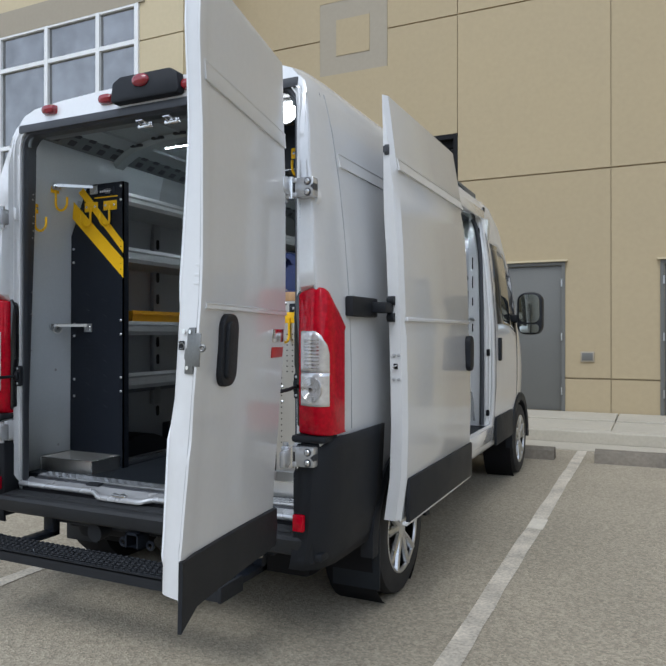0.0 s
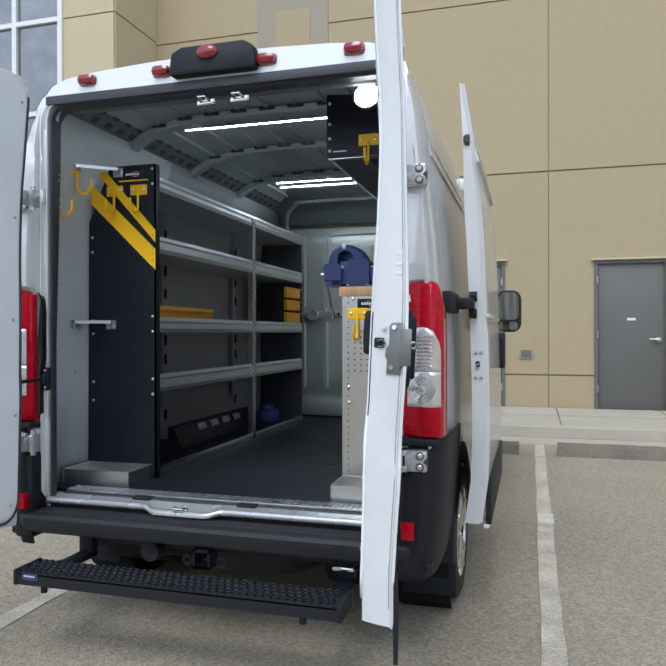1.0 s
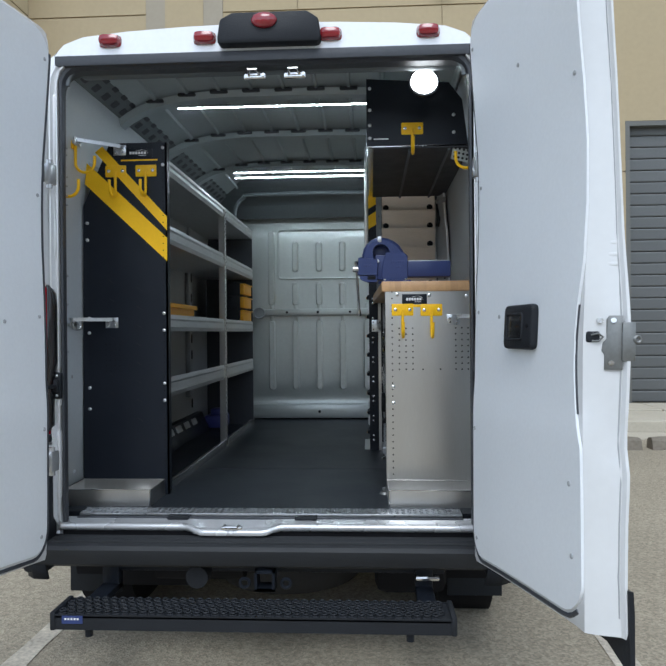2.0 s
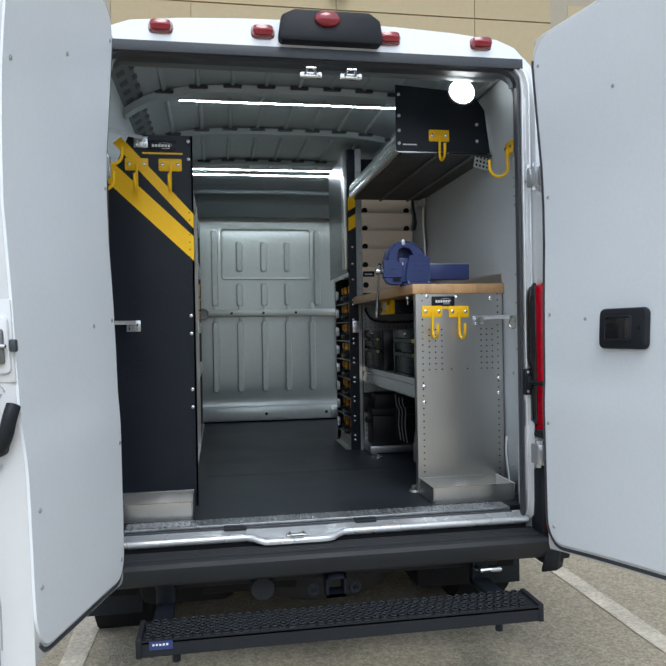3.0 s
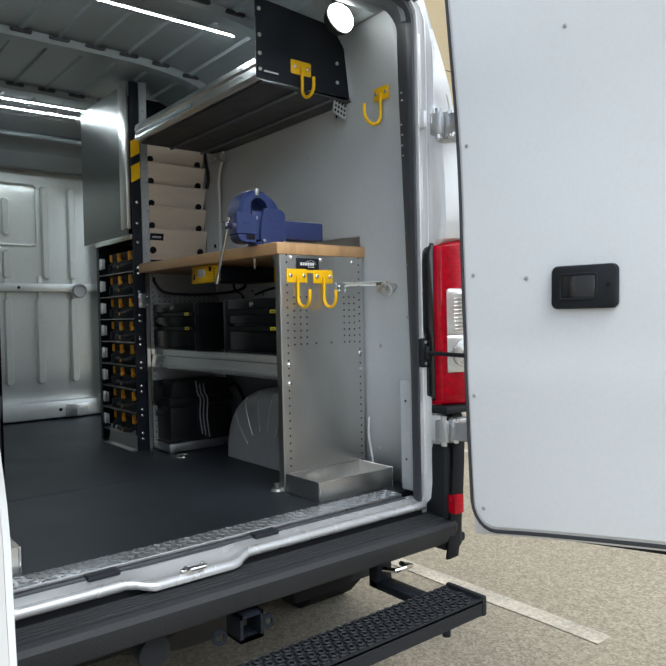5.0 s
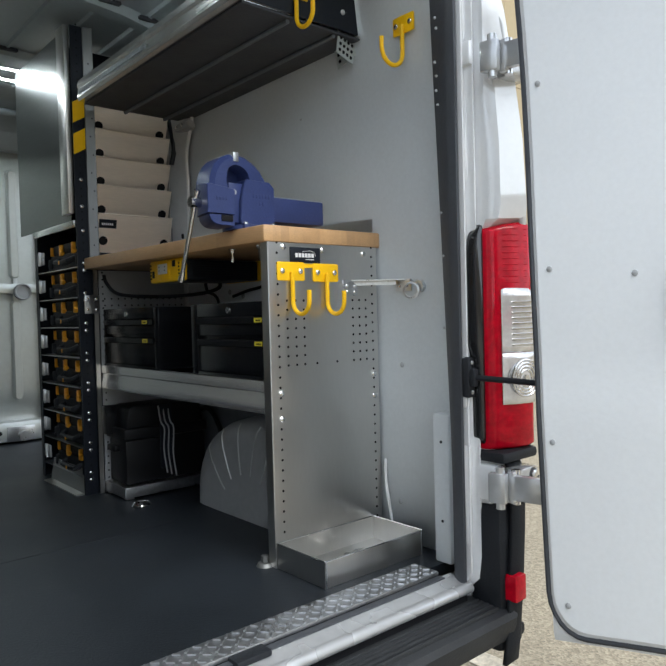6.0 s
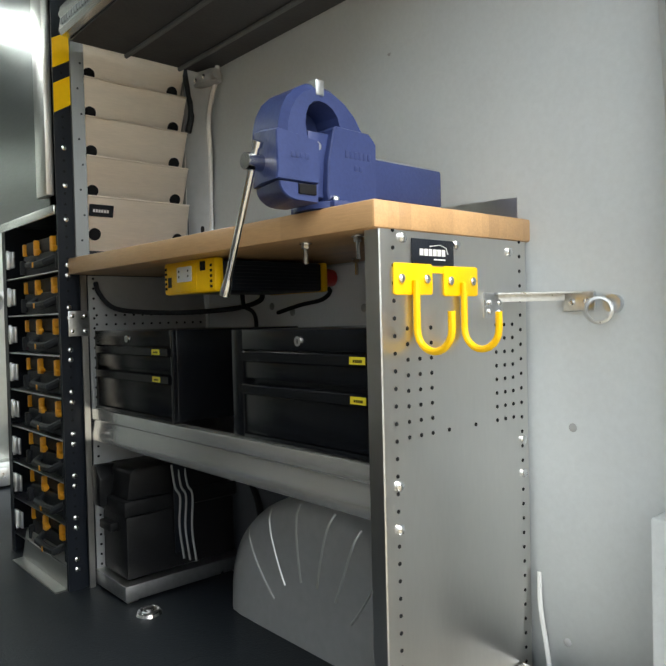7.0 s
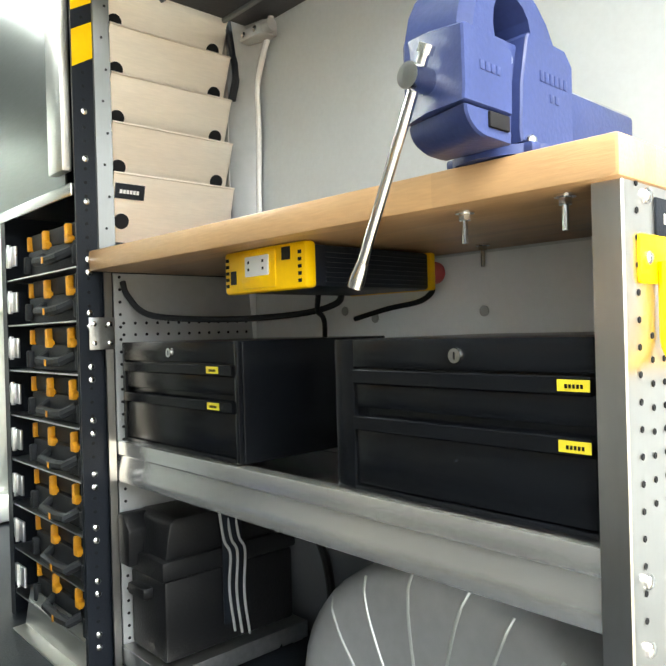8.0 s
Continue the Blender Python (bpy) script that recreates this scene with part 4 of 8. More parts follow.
    tp = part("tread_plate", boxes((-0.8, 0.8, 0.075, 0.165, 0.612, 0.624), bev=0.003), M_TREAD, van, "aluminium tread plate strip")
    bm = bmesh.new()
    for i in range(64):
        for j in range(4):
            x, y = -0.79 + 0.025 * i, 0.086 + 0.022 * j
            a = radians(45 if (i + j) % 2 else -45)
            box(bm, -0.009, 0.009, -0.0025, 0.0025, 0.0, 0.0035, m=Matrix.Translation((x, y, 0.6235)) @ Matrix.Rotation(a, 4, "Z"))
    tagged(part("tread_pattern", bm, M_TREAD, tp, smooth=0), kind="stuff")
    part("sill_channel", boxes((-0.8, 0.8, 0.054, 0.0735, 0.604, 0.6125)), M_SEAL, van)
    for x in (-0.37, 0.16):
        part("sill_clip", boxes((x - 0.045, x + 0.045, 0.036, 0.078, 0.606, 0.6205), bev=0.004), M_BLACKPL, van)


def inside(van):
    part("cargo_floor", boxes((-0.97, 0.97, 0.12, 3.3, 0.58, 0.617)), M_RUBBER, van, "black rubber floor covering")
    part("floor_seam", boxes((-0.5, 0.5, 1.05, 1.054, 0.615, 0.6178)), M_BLACKPL, van)
    # wall liners follow the body's section
    for s, y1 in ((1, 1.98), (-1, 3.25)):
        bm = bmesh.new()
        zz = [0.617, 1.1, 1.3, 1.7, 2.0, 2.2, 2.38, 2.5]
        rows = [[bm.verts.new((s * (min(0.945, side_x(z) - 0.035) if y > 0.05 else min(0.87, side_x(z) - 0.045)), flare(z) - 0.004 if y < 0.05 else (flare(z) + 0.04 if y < 0.1 else y), z)) for z in zz] for y in (0.0, 0.06, 0.3, 0.47, 1.2, 1.62, y1)]
        for i, (a, b) in enumerate(zip(rows, rows[1:])):
            for k in range(len(zz) - 1):
                bm.faces.new((a[k], a[k + 1], b[k + 1], b[k]))
        bmesh.ops.recalc_face_normals(bm, faces=bm.faces)
        for f in bm.faces:  # shade behind the shelves and below the bench put into the board's colour
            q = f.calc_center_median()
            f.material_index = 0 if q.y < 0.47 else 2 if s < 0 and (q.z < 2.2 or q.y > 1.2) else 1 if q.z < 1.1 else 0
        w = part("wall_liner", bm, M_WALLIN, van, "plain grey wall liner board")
        w.data.materials.append(M_SHADELINER)
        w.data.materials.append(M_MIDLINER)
        w.modifiers.new("thickness", "SOLIDIFY").thickness = 0.006
        # rear edge strip of the liner and bolts
        for y, z in ((0.62, 1.28), (1.0, 1.45), (0.8, 2.06), (1.25, 1.44), (0.33, 1.18), (0.35, 0.74)):
            x = s * (min(0.945, side_x(z) - 0.035) - 0.003)
            bolts(w, [(x, y, z)], (-s, 0, 0), 0.009, 0.005, M_GREY, "rivet")
    # left wall pressings seen between the shelves
    for y in (1.2, 2.3):
        rb = part("wall_rib", boxes((-0.94, -0.9, y - 0.04, y + 0.04, 0.9, 2.3), bev=0.012), M_RIB, van, "grey steel wall rib with oval holes")
        for z in (0.82, 1.18, 1.3, 1.6, 1.75, 1.98):
            part("rib_hole", prism(bmesh.new(), rounded(y - 0.016, y + 0.016, z, z + 0.07, 0.015, 4), "x", -0.9015, -0.8985), M_DARK, rb)
    part("wall_rail", boxes((-0.94, -0.9, 0.5, 2.9, 1.0, 1.03), bev=0.01), M_SHADELINER, van)
    fp = part("foot_panel", prism(bmesh.new(), [(-0.945, 0.617), (-0.84, 0.617), (-0.9, 0.76), (-0.945, 0.76)], "y", 1.3, 2.6, 0.006), M_BLACKPC, van, "black panel at the wall foot with slots")
    for y in (1.62, 1.82, 2.02, 2.22):
        part("slot_trim", prism(bmesh.new(), [(-0.884, 0.7), (-0.868, 0.7), (-0.886, 0.742), (-0.902, 0.742)], "y", y, y + 0.12, 0.003), M_WHEELBOX, fp)
    # roof underside with narrow lengthwise grooves, bows with a row of gaps above their rear edge
    bm = bmesh.new()
    pitch, xs = 0.165, []
    for i in range(-5, 6):
        xs += [(i * pitch - 0.013, 0), (i * pitch - 0.006, 1), (i * pitch + 0.006, 1), (i * pitch + 0.013, 0)]
    rows = []
    for y in (0.14, 1.0, 2.0, 3.3):
        rows.append([bm.verts.new((x, y, 2.617 - 0.11 * abs(x / 0.84) ** 4 - 0.012 * g)) for x, g in xs])
    for a, b in zip(rows, rows[1:]):
        for k in range(len(xs) - 1):
            bm.faces.new((a[k], a[k + 1], b[k + 1], b[k]))
    part("roof_underside", bm, M_CEIL, van, "bare primed roof panel with pressed ribs", smooth=20)
    for y in (0.765, 1.49, 2.25):
        bm = bmesh.new()
        n = 32
        rows = []
        for i in range(n + 1):
            x = -0.85 + 1.7 * i / n
            z = 2.606 - 0.11 * abs(x / 0.84) ** 4 - 0.02 * max(0, (abs(x) - 0.68) / 0.17) ** 2
            rows.append([bm.verts.new((x, y + dy, z + dz)) for dy, dz in ((-0.06, 0.004), (-0.05, -0.004), (-0.034, -0.024), (0.034, -0.024), (0.05, -0.004), (0.06, 0.004))])
        for a, b in zip(rows, rows[1:]):
            for k in range(5):
                bm.faces.new((a[k], a[k + 1], b[k + 1], b[k]))
        bow = part("roof_bow", bm, M_CEIL, van, smooth=25)
        for i in range(9):
            x = (i - 4) * pitch
            z = 2.607 - 0.11 * abs(x / 0.84) ** 4
            part("slot", prism(bmesh.new(), rounded(x - 0.045, x + 0.045, z - 0.012, z + 0.004, 0.006, 3), "y", y - 0.066, y - 0.052), M_SEAL, bow)
    # slotted rails where the roof meets the walls
    for s in (1, -1):
        y0 = 0.13 if s < 0 else 0.7
        bm = bmesh.new()
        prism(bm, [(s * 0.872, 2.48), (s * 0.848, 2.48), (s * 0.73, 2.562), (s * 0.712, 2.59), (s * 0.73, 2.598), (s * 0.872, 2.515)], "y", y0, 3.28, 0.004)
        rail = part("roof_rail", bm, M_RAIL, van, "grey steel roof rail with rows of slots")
        u, n = Vector((s * -0.118, 0, 0.082)).normalized(), Vector((s * -0.082, 0, -0.118)).normalized()
        bm = bmesh.new()
        for k in (-1, 1):
            prism(bm, rounded(-0.026, 0.026, 0.032 * k - 0.02, 0.032 * k + 0.02, 0.006, 2), "z", -0.002, 0.0015)
        bmesh.ops.transform(bm, matrix=Matrix(((0, u.x, n.x, 0), (1, u.y, n.y, 0), (0, u.z, n.z, 0), (0, 0, 0, 1))), verts=bm.verts)
        me = mesh_of("slot", bm, M_SEAL)
        for i in range(26):
            y = y0 + 0.09 + 0.115 * i
            if not any(abs(y - q) < 0.06 for q in (0.765, 1.49, 2.25)):
                part("slot", me, M_SEAL, rail).location = (s * 0.789, y, 2.521)
    # pressed steel partition
    bm = bmesh.new()
    face = [(3.3, 0.617), (3.3, 0.75), (3.312, 0.77), (3.3, 0.82), (3.28, 0.88), (3.27, 0.95), (3.268, 1.1), (3.27, 2.2), (3.278, 2.27), (3.3, 2.33), (3.305, 2.38)]
    sides = [[bm.verts.new((x, y, z)) for y, z in face + [(3.36, 2.38), (3.36, 0.617)]] for x in (-0.95, 0.95)]
    n = len(sides[0])
    for k in range(n):
        bm.faces.new((sides[0][k], sides[0][(k + 1) % n], sides[1][(k + 1) % n], sides[1][k]))
    bm.faces.new(sides[0])
    bm.faces.new(sides[1])
    bmesh.ops.recalc_face_normals(bm, faces=bm.faces)
    pt = part("partition", bm, M_STEEL_PRIMER, van, "pressed bare steel partition with vertical ribs", smooth=50)

    def pressed_rib(x, z0, z1, w=0.032, depth=0.036):
        # rounded pressing with domed ends
        b = bmesh.new()
        outer = [(px, pz) for px, pz in rounded(x - w, x + w, z0, z1, w * 0.95, 5)]
        cx, cz = x, (z0 + z1) / 2
        rings = []
        for inset, y in ((0.0, 3.275), (0.003, 3.27), (0.01, 3.275 - depth * 0.92), (0.013, 3.275 - depth)):
            rings.append([b.verts.new((cx + (px - cx) * (1 - inset / w), y, (z0 + w if pz < cz else z1 - w) + (pz - (z0 + w if pz < cz else z1 - w)) * (1 - inset / w))) for px, pz in outer])
        for r0, r1 in zip(rings, rings[1:]):
            for k in range(len(r0)):
                b.faces.new((r0[k], r0[(k + 1) % len(r0)], r1[(k + 1) % len(r0)], r1[k]))
        b.faces.new(rings[-1])
        bmesh.ops.recalc_face_normals(b, faces=b.faces)
        part("rib", b, M_STEEL_PRIMER, pt, smooth=38)

    for x in (-0.437, -0.228, -0.019, 0.185, 0.395, 0.628, -0.65):
        pressed_rib(x, 0.868, 1.485)
        part("rib_neck", boxes((x - 0.014, x + 0.014, 3.25, 3.272, 1.47, 1.63), bev=0.006), M_STEEL_PRIMER, pt)
        if -0.3 < x < 0.3:
            pressed_rib(x, 1.605, 1.812)
            pressed_rib(x, 1.9, 2.17)
        else:
            pressed_rib(x + (0.05 if 0.3 < x < 0.5 else 0.0), 1.605, 2.27)
    tubepts = [(x, 3.262, z) for x, z in rounded(-0.376, 0.388, 1.845, 2.272, 0.03, 4)]
    part("raised_border", tube(bmesh.new(), tubepts, 0.0075, 8, closed=True), M_STEEL_PRIMER, pt)
    part("belt_rail", boxes((-0.95, 0.95, 3.225, 3.27, 1.52, 1.58), bev=0.012), M_STEEL_PRIMER, pt)
    part("foot_rail", boxes((-0.95, 0.95, 3.21, 3.304, 0.625, 0.75), bev=0.02), M_STEEL_PRIMER, pt)
    for x in (-0.3, -0.03, 0.25):
        bolts(pt, [(x, 3.225, 1.55)], (0, -1, 0), 0.011, 0.004, M_DARK, "hole")
    for x in (-0.02, 0.5):
        bolts(pt, [(x, 3.21, 0.685)], (0, -1, 0), 0.013, 0.005, M_DARK, "hole")
    for x, z in ((-0.54, 1.545), (0.66, 1.53)):
        bm = bmesh.new()
        rod(bm, (x, 3.23, z), (x, 3.21, z), 0.05, 20)
        tube(bm, arc((x, 3.2, z), 0.045, 0, 345, 20, (1, 0, 0), (0, 0, 1)), 0.006, 6, closed=True)
        part("lashing_ring", bm, M_GREY, pt)
    bm = boxes((0.54, 0.7, 3.2, 3.215, 0.63, 0.72), bev=0.004)
    rod(bm, (0.63, 3.2, 0.66), (0.63, 3.18, 0.66), 0.03, 16)
    part("lashing_plate", bm, M_GALV, pt)
    # dark curved panel between the partition and the roof
    bm = bmesh.new()
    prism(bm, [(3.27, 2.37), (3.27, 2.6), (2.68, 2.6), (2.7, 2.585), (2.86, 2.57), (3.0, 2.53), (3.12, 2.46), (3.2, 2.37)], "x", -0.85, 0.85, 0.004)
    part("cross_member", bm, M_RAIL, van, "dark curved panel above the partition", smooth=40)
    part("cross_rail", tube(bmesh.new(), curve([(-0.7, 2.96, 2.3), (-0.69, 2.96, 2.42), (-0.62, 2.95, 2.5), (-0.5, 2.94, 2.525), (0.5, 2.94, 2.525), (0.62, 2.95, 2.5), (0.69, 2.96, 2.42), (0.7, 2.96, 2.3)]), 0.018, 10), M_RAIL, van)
    # right wheel box and pillar pressing
    bm = bmesh.new()
    rows = []
    for sx, k in ((0.95, 1.0), (0.8, 1.0), (0.745, 0.985), (0.718, 0.95), (0.704, 0.89), (0.698, 0.78), (0.696, 0.55), (0.696, 0.3)):
        ring = []
        for i in range(25):
            a = math.pi * i / 24
            r = 0.37 + 0.03 * abs(math.cos(a))
            ring.append(bm.verts.new((sx, 0.865 + r * k * math.cos(a), 0.617 + (0.365 * k) * math.sin(a) ** 0.8)))
        rows.append(ring)
    for a, b in zip(rows, rows[1:]):
        for k in range(24):
            bm.faces.new((a[k], a[k + 1], b[k + 1], b[k]))
    bm.faces.new(rows[-1])
    bmesh.ops.recalc_face_normals(bm, faces=bm.faces)
    wb = part("wheel_box", bm, M_WHEELBOX, van, "grey steel wheel box with pressed ribs", smooth=60)
    bm = bmesh.new()
    for a0, a1 in ((28, 40), (52, 60), (76, 80), (96, 100), (118, 114), (140, 130)):
        pts = []
        for i in range(9):
            k = 0.45 + 0.5 * i / 8
            a = radians(a0 + (a1 - a0) * i / 8)
            sx = lerp_table(k, [(0.3, 0.696), (0.55, 0.696), (0.78, 0.698), (0.89, 0.704), (0.95, 0.718)])
            pts.append((sx - 0.0005, 0.865 + 0.385 * k * math.cos(a), 0.617 + 0.365 * k * math.sin(a) ** 0.8))
        tube(bm, curve(pts, 2), 0.0032, 6)
    part("pressed_relief", bm, M_STEEL_PRIMER, wb)
    # slanting pillar beside the bin cabinet: pressed face with holes, flared head, pale edge trim
    bm = bmesh.new()
    rows = []
    for z, xi, xo, yo in ((0.65, 0.885, 0.945, 1.66), (1.3, 0.875, 0.942, 1.655), (1.69, 0.862, 0.93, 1.645), (1.9, 0.856, 0.922, 1.63), (2.08, 0.852, 0.91, 1.612), (2.14, 0.85, 0.902, 1.57), (2.19, 0.847, 0.895, 1.53), (2.3, 0.84, 0.885, 1.53)):
        rows.append([bm.verts.new(p) for p in ((xi + 0.02, 1.76, z), (xi, 1.695, z), (xi + 0.004, 1.688, z), (xo - 0.012, yo + 0.006, z), (xo - 0.004, yo, z), (xo, yo + 0.012, z), (xo + 0.004, 1.76, z))])
    for a, b in zip(rows, rows[1:]):
        for k in range(6):
            bm.faces.new((a[k], a[k + 1], b[k + 1], b[k]))
    bmesh.ops.recalc_face_normals(bm, faces=bm.faces)
    bp = part("body_pillar", bm, M_WHEELBOX, van, "grey primed steel pillar with small holes", smooth=30)
    for z, hh, u in ((1.66, 0.012, 0.55), (1.72, 0.024, 0.75), (1.83, 0.02, 0.8), (1.95, 0.012, 0.6), (2.04, 0.01, 0.25), (2.05, 0.012, 0.7)):
        xi, xo, yo = 0.866, 0.918, 1.65
        k = (z - 1.69) / 0.4
        p = Vector((xi + (xo - xi) * u - 0.012 * k, 1.688 + (yo - 1.688) * u - 0.02 * k * u, z))
        n = Vector((-0.62, -0.78, 0)).normalized()
        q = n.to_track_quat("Z", "Y").to_matrix().to_4x4()
        b = prism(bmesh.new(), rounded(-0.006, 0.006, -hh / 2, hh / 2, 0.0055, 3), "z", -0.004, 0.0022)
        bmesh.ops.transform(b, matrix=Matrix.Translation(p) @ q @ Matrix.Rotation(0, 4, "Z"), verts=b.verts)
        part("pillar_hole", b, M_DARK, bp)
    part("pillar_trim", tube(bmesh.new(), curve([(0.885, 1.5, 2.3), (0.888, 1.52, 2.2), (0.894, 1.56, 2.14), (0.906, 1.605, 2.07), (0.918, 1.62, 1.95), (0.927, 1.64, 1.69), (0.935, 1.645, 1.3), (0.94, 1.65, 0.7)]), 0.008, 8), M_JAMB, bp, "white edge trim")
    part("wire_loom", tube(bmesh.new(), curve([(0.842, 1.66, 2.3), (0.856, 1.655, 2.21), (0.868, 1.65, 2.11), (0.86, 1.66, 2.04)]), 0.011, 8), M_BLACKPC, bp, "black wire loom")
    bm = boxes((0.845, 0.9, 1.5, 1.6, 2.17, 2.2), bev=0.008)
    rod(bm, (0.86, 1.5, 2.185), (0.86, 1.475, 2.185), 0.016, 12)
    pb = part("pillar_bracket", bm, M_WHEELBOX, bp, "grey pressed bracket at the pillar head")
    bolts(pb, [(0.845, y, 2.185) for y in (1.525, 1.575)], (-1, 0, 0), 0.008, 0.006)
    # door pillars of the side opening
    for y in (2.02, 3.18):
        part("side_pillar", prism(bmesh.new(), [(0.82, 0.6), (0.995, 0.6), (1.008, 1.0), (1.005, 1.5), (0.985, 1.8), (0.957, 2.06), (0.92, 2.3), (0.9, 2.4), (0.82, 2.4)], "y", y - 0.04, y + 0.04, 0.006), M_JAMB, van)
    jp = part("jamb_panel", boxes((0.79, 0.915, 3.142, 3.16, 0.62, 2.2), bev=0.006), M_SILL, van, "silvery pressed panel with slots")
    for z, h in ((1.94, 0.1), (1.78, 0.1), (1.63, 0.07), (1.41, 0.07)):
        part("slot", boxes((0.85, 0.86, 3.138, 3.144, z, z + h), bev=0.002), M_DARK, jp)
    part("catch", boxes((0.835, 0.875, 3.13, 3.145, 1.505, 1.535), bev=0.004), M_GALV, jp)
    part("inner_grip", tube(bmesh.new(), [(0.87, 3.14, 0.66), (0.868, 3.125, 0.7), (0.866, 3.12, 0.82), (0.85, 3.125, 0.9), (0.84, 3.14, 0.9)], 0.008, 8), M_SILL, jp)
    part("side_seal", tube(bmesh.new(), curve([(0.935, 3.128, 0.63), (0.938, 3.128, 1.2), (0.932, 3.128, 1.7), (0.922, 3.128, 2.05), (0.895, 3.128, 2.26), (0.86, 3.128, 2.36)]), 0.019, 8), M_SEAL, van)
    for x in (0.966, 0.995):
        part("jamb_bead", tube(bmesh.new(), [(x, 3.139, 0.66), (x, 3.139, 1.5), (x - 0.022, 3.139, 1.8), (x - 0.05, 3.139, 2.08)], 0.006, 6), M_JAMB, van)
    for x, z, r in ((0.99, 1.236, 0.03), (0.985, 0.73, 0.026), (0.905, 2.26, 0.028)):
        part("buffer", boxes((x - 0.015, x + 0.015, 3.12, 3.142, z - r, z + r), bev=0.01), M_DARK, van)
    part("side_sill", boxes((0.9, 1.02, 2.0, 3.2, 0.5, 0.615), bev=0.01), M_JAMB, van)
    part("side_header", boxes((0.84, 0.94, 2.0, 3.2, 2.36, 2.44), bev=0.01), M_JAMB, van)
    # cab behind the partition, closed
    part("cab_inside", boxes((-0.9, 0.9, 3.37, 3.4, 0.6, 2.5)), M_DARK, van)
    # underside
    part("underbody", boxes((-0.9, 0.9, 0.12, 5.0, 0.44, 0.53)), M_DARK, van)
    for y in (0.88, 4.42):
        part("axle", rod(bmesh.new(), (-0.8, y, 0.33), (0.8, y, 0.33), 0.05, 14), M_DARK, van)
    for x in (-0.55, 0.55):
        part("leaf_spring", boxes((x - 0.035, x + 0.035, 0.2, 1.6, 0.38, 0.42), bev=0.008), M_DARK, van)
    part("fuel_tank", boxes((-0.3, 0.5, 1.5, 2.6, 0.24, 0.45), bev=0.04), M_DARK, van)
    # tyre and two boxes, unseen parts added to darken the gap below the bumper
    bm = bmesh.new()
    sp = [[bm.verts.new((0.03 + r * math.cos(a), 0.6 + r * math.sin(a), z)) for r, z in ((0.2, 0.25), (0.25, 0.215), (0.33, 0.215), (0.36, 0.25), (0.365, 0.32), (0.35, 0.385), (0.3, 0.405), (0.2, 0.38))] for a in (2 * math.pi * k / 40 for k in range(40))]
    for a, b in zip(sp, sp[1:] + sp[:1]):
        for k in range(8):
            bm.faces.new((a[k], a[(k + 1) % 8], b[(k + 1) % 8], b[k]))
    bmesh.ops.recalc_face_normals(bm, faces=bm.faces)
    spare = part("spare_tyre", bm, M_TYRE, van, "unseen spare tyre added to darken the space under the floor", smooth=40)
    part("rim", rod(bmesh.new(), (0.03, 0.6, 0.26), (0.03, 0.6, 0.36), 0.2, 32), M_DARK, spare)
    part("added_dark_box_right", boxes((0.44, 0.76, 0.3, 0.78, 0.2, 0.44), bev=0.05), M_DARK, van)
    part("added_dark_box_left", boxes((-0.78, -0.36, 0.32, 0.8, 0.21, 0.43), bev=0.06), M_DARK, van)
    bm = bmesh.new()
    rod(bm, (-0.5, 0.2, 0.385), (-0.12, 0.2, 0.385), 0.075, 18)
    part("silencer", bm, M_DARK, van)
    bm = boxes((-0.68, 0.72, 0.02, 0.08, 0.4, 0.46), bev=0.008)
    part("tow_beam", bm, M_BLACKPC, van)
    bm = boxes((-0.03, 0.05, -0.1, -0.09, 0.365, 0.375), (-0.03, 0.05, -0.1, -0.02, 0.435, 0.445), (-0.03, -0.02, -0.1, -0.02, 0.365, 0.445), (0.04, 0.05, -0.1, -0.02, 0.365, 0.445), (-0.03, 0.05, -0.1, -0.02, 0.365, 0.375))
    tube(bm, arc((-0.075, -0.06, 0.385), 0.018, 0, 345, 14, (1, 0, 0), (0, 0, 1)), 0.007, 6, closed=True)
    tube(bm, arc((0.09, -0.06, 0.385), 0.018, 0, 345, 14, (1, 0, 0), (0, 0, 1)), 0.007, 6, closed=True)
    part("tow_receiver", bm, M_BLACKPC, van)
    part("tow_eye", tube(bmesh.new(), [(0.6, -0.03, 0.41), (0.605, -0.09, 0.42), (0.64, -0.1, 0.425), (0.68, -0.09, 0.42), (0.685, -0.03, 0.41)], 0.009, 8), M_CHROME, van)
    part("socket", rod(bmesh.new(), (-0.27, 0.02, 0.405), (-0.27, -0.05, 0.4), 0.045, 18), M_BLACKPL, van)


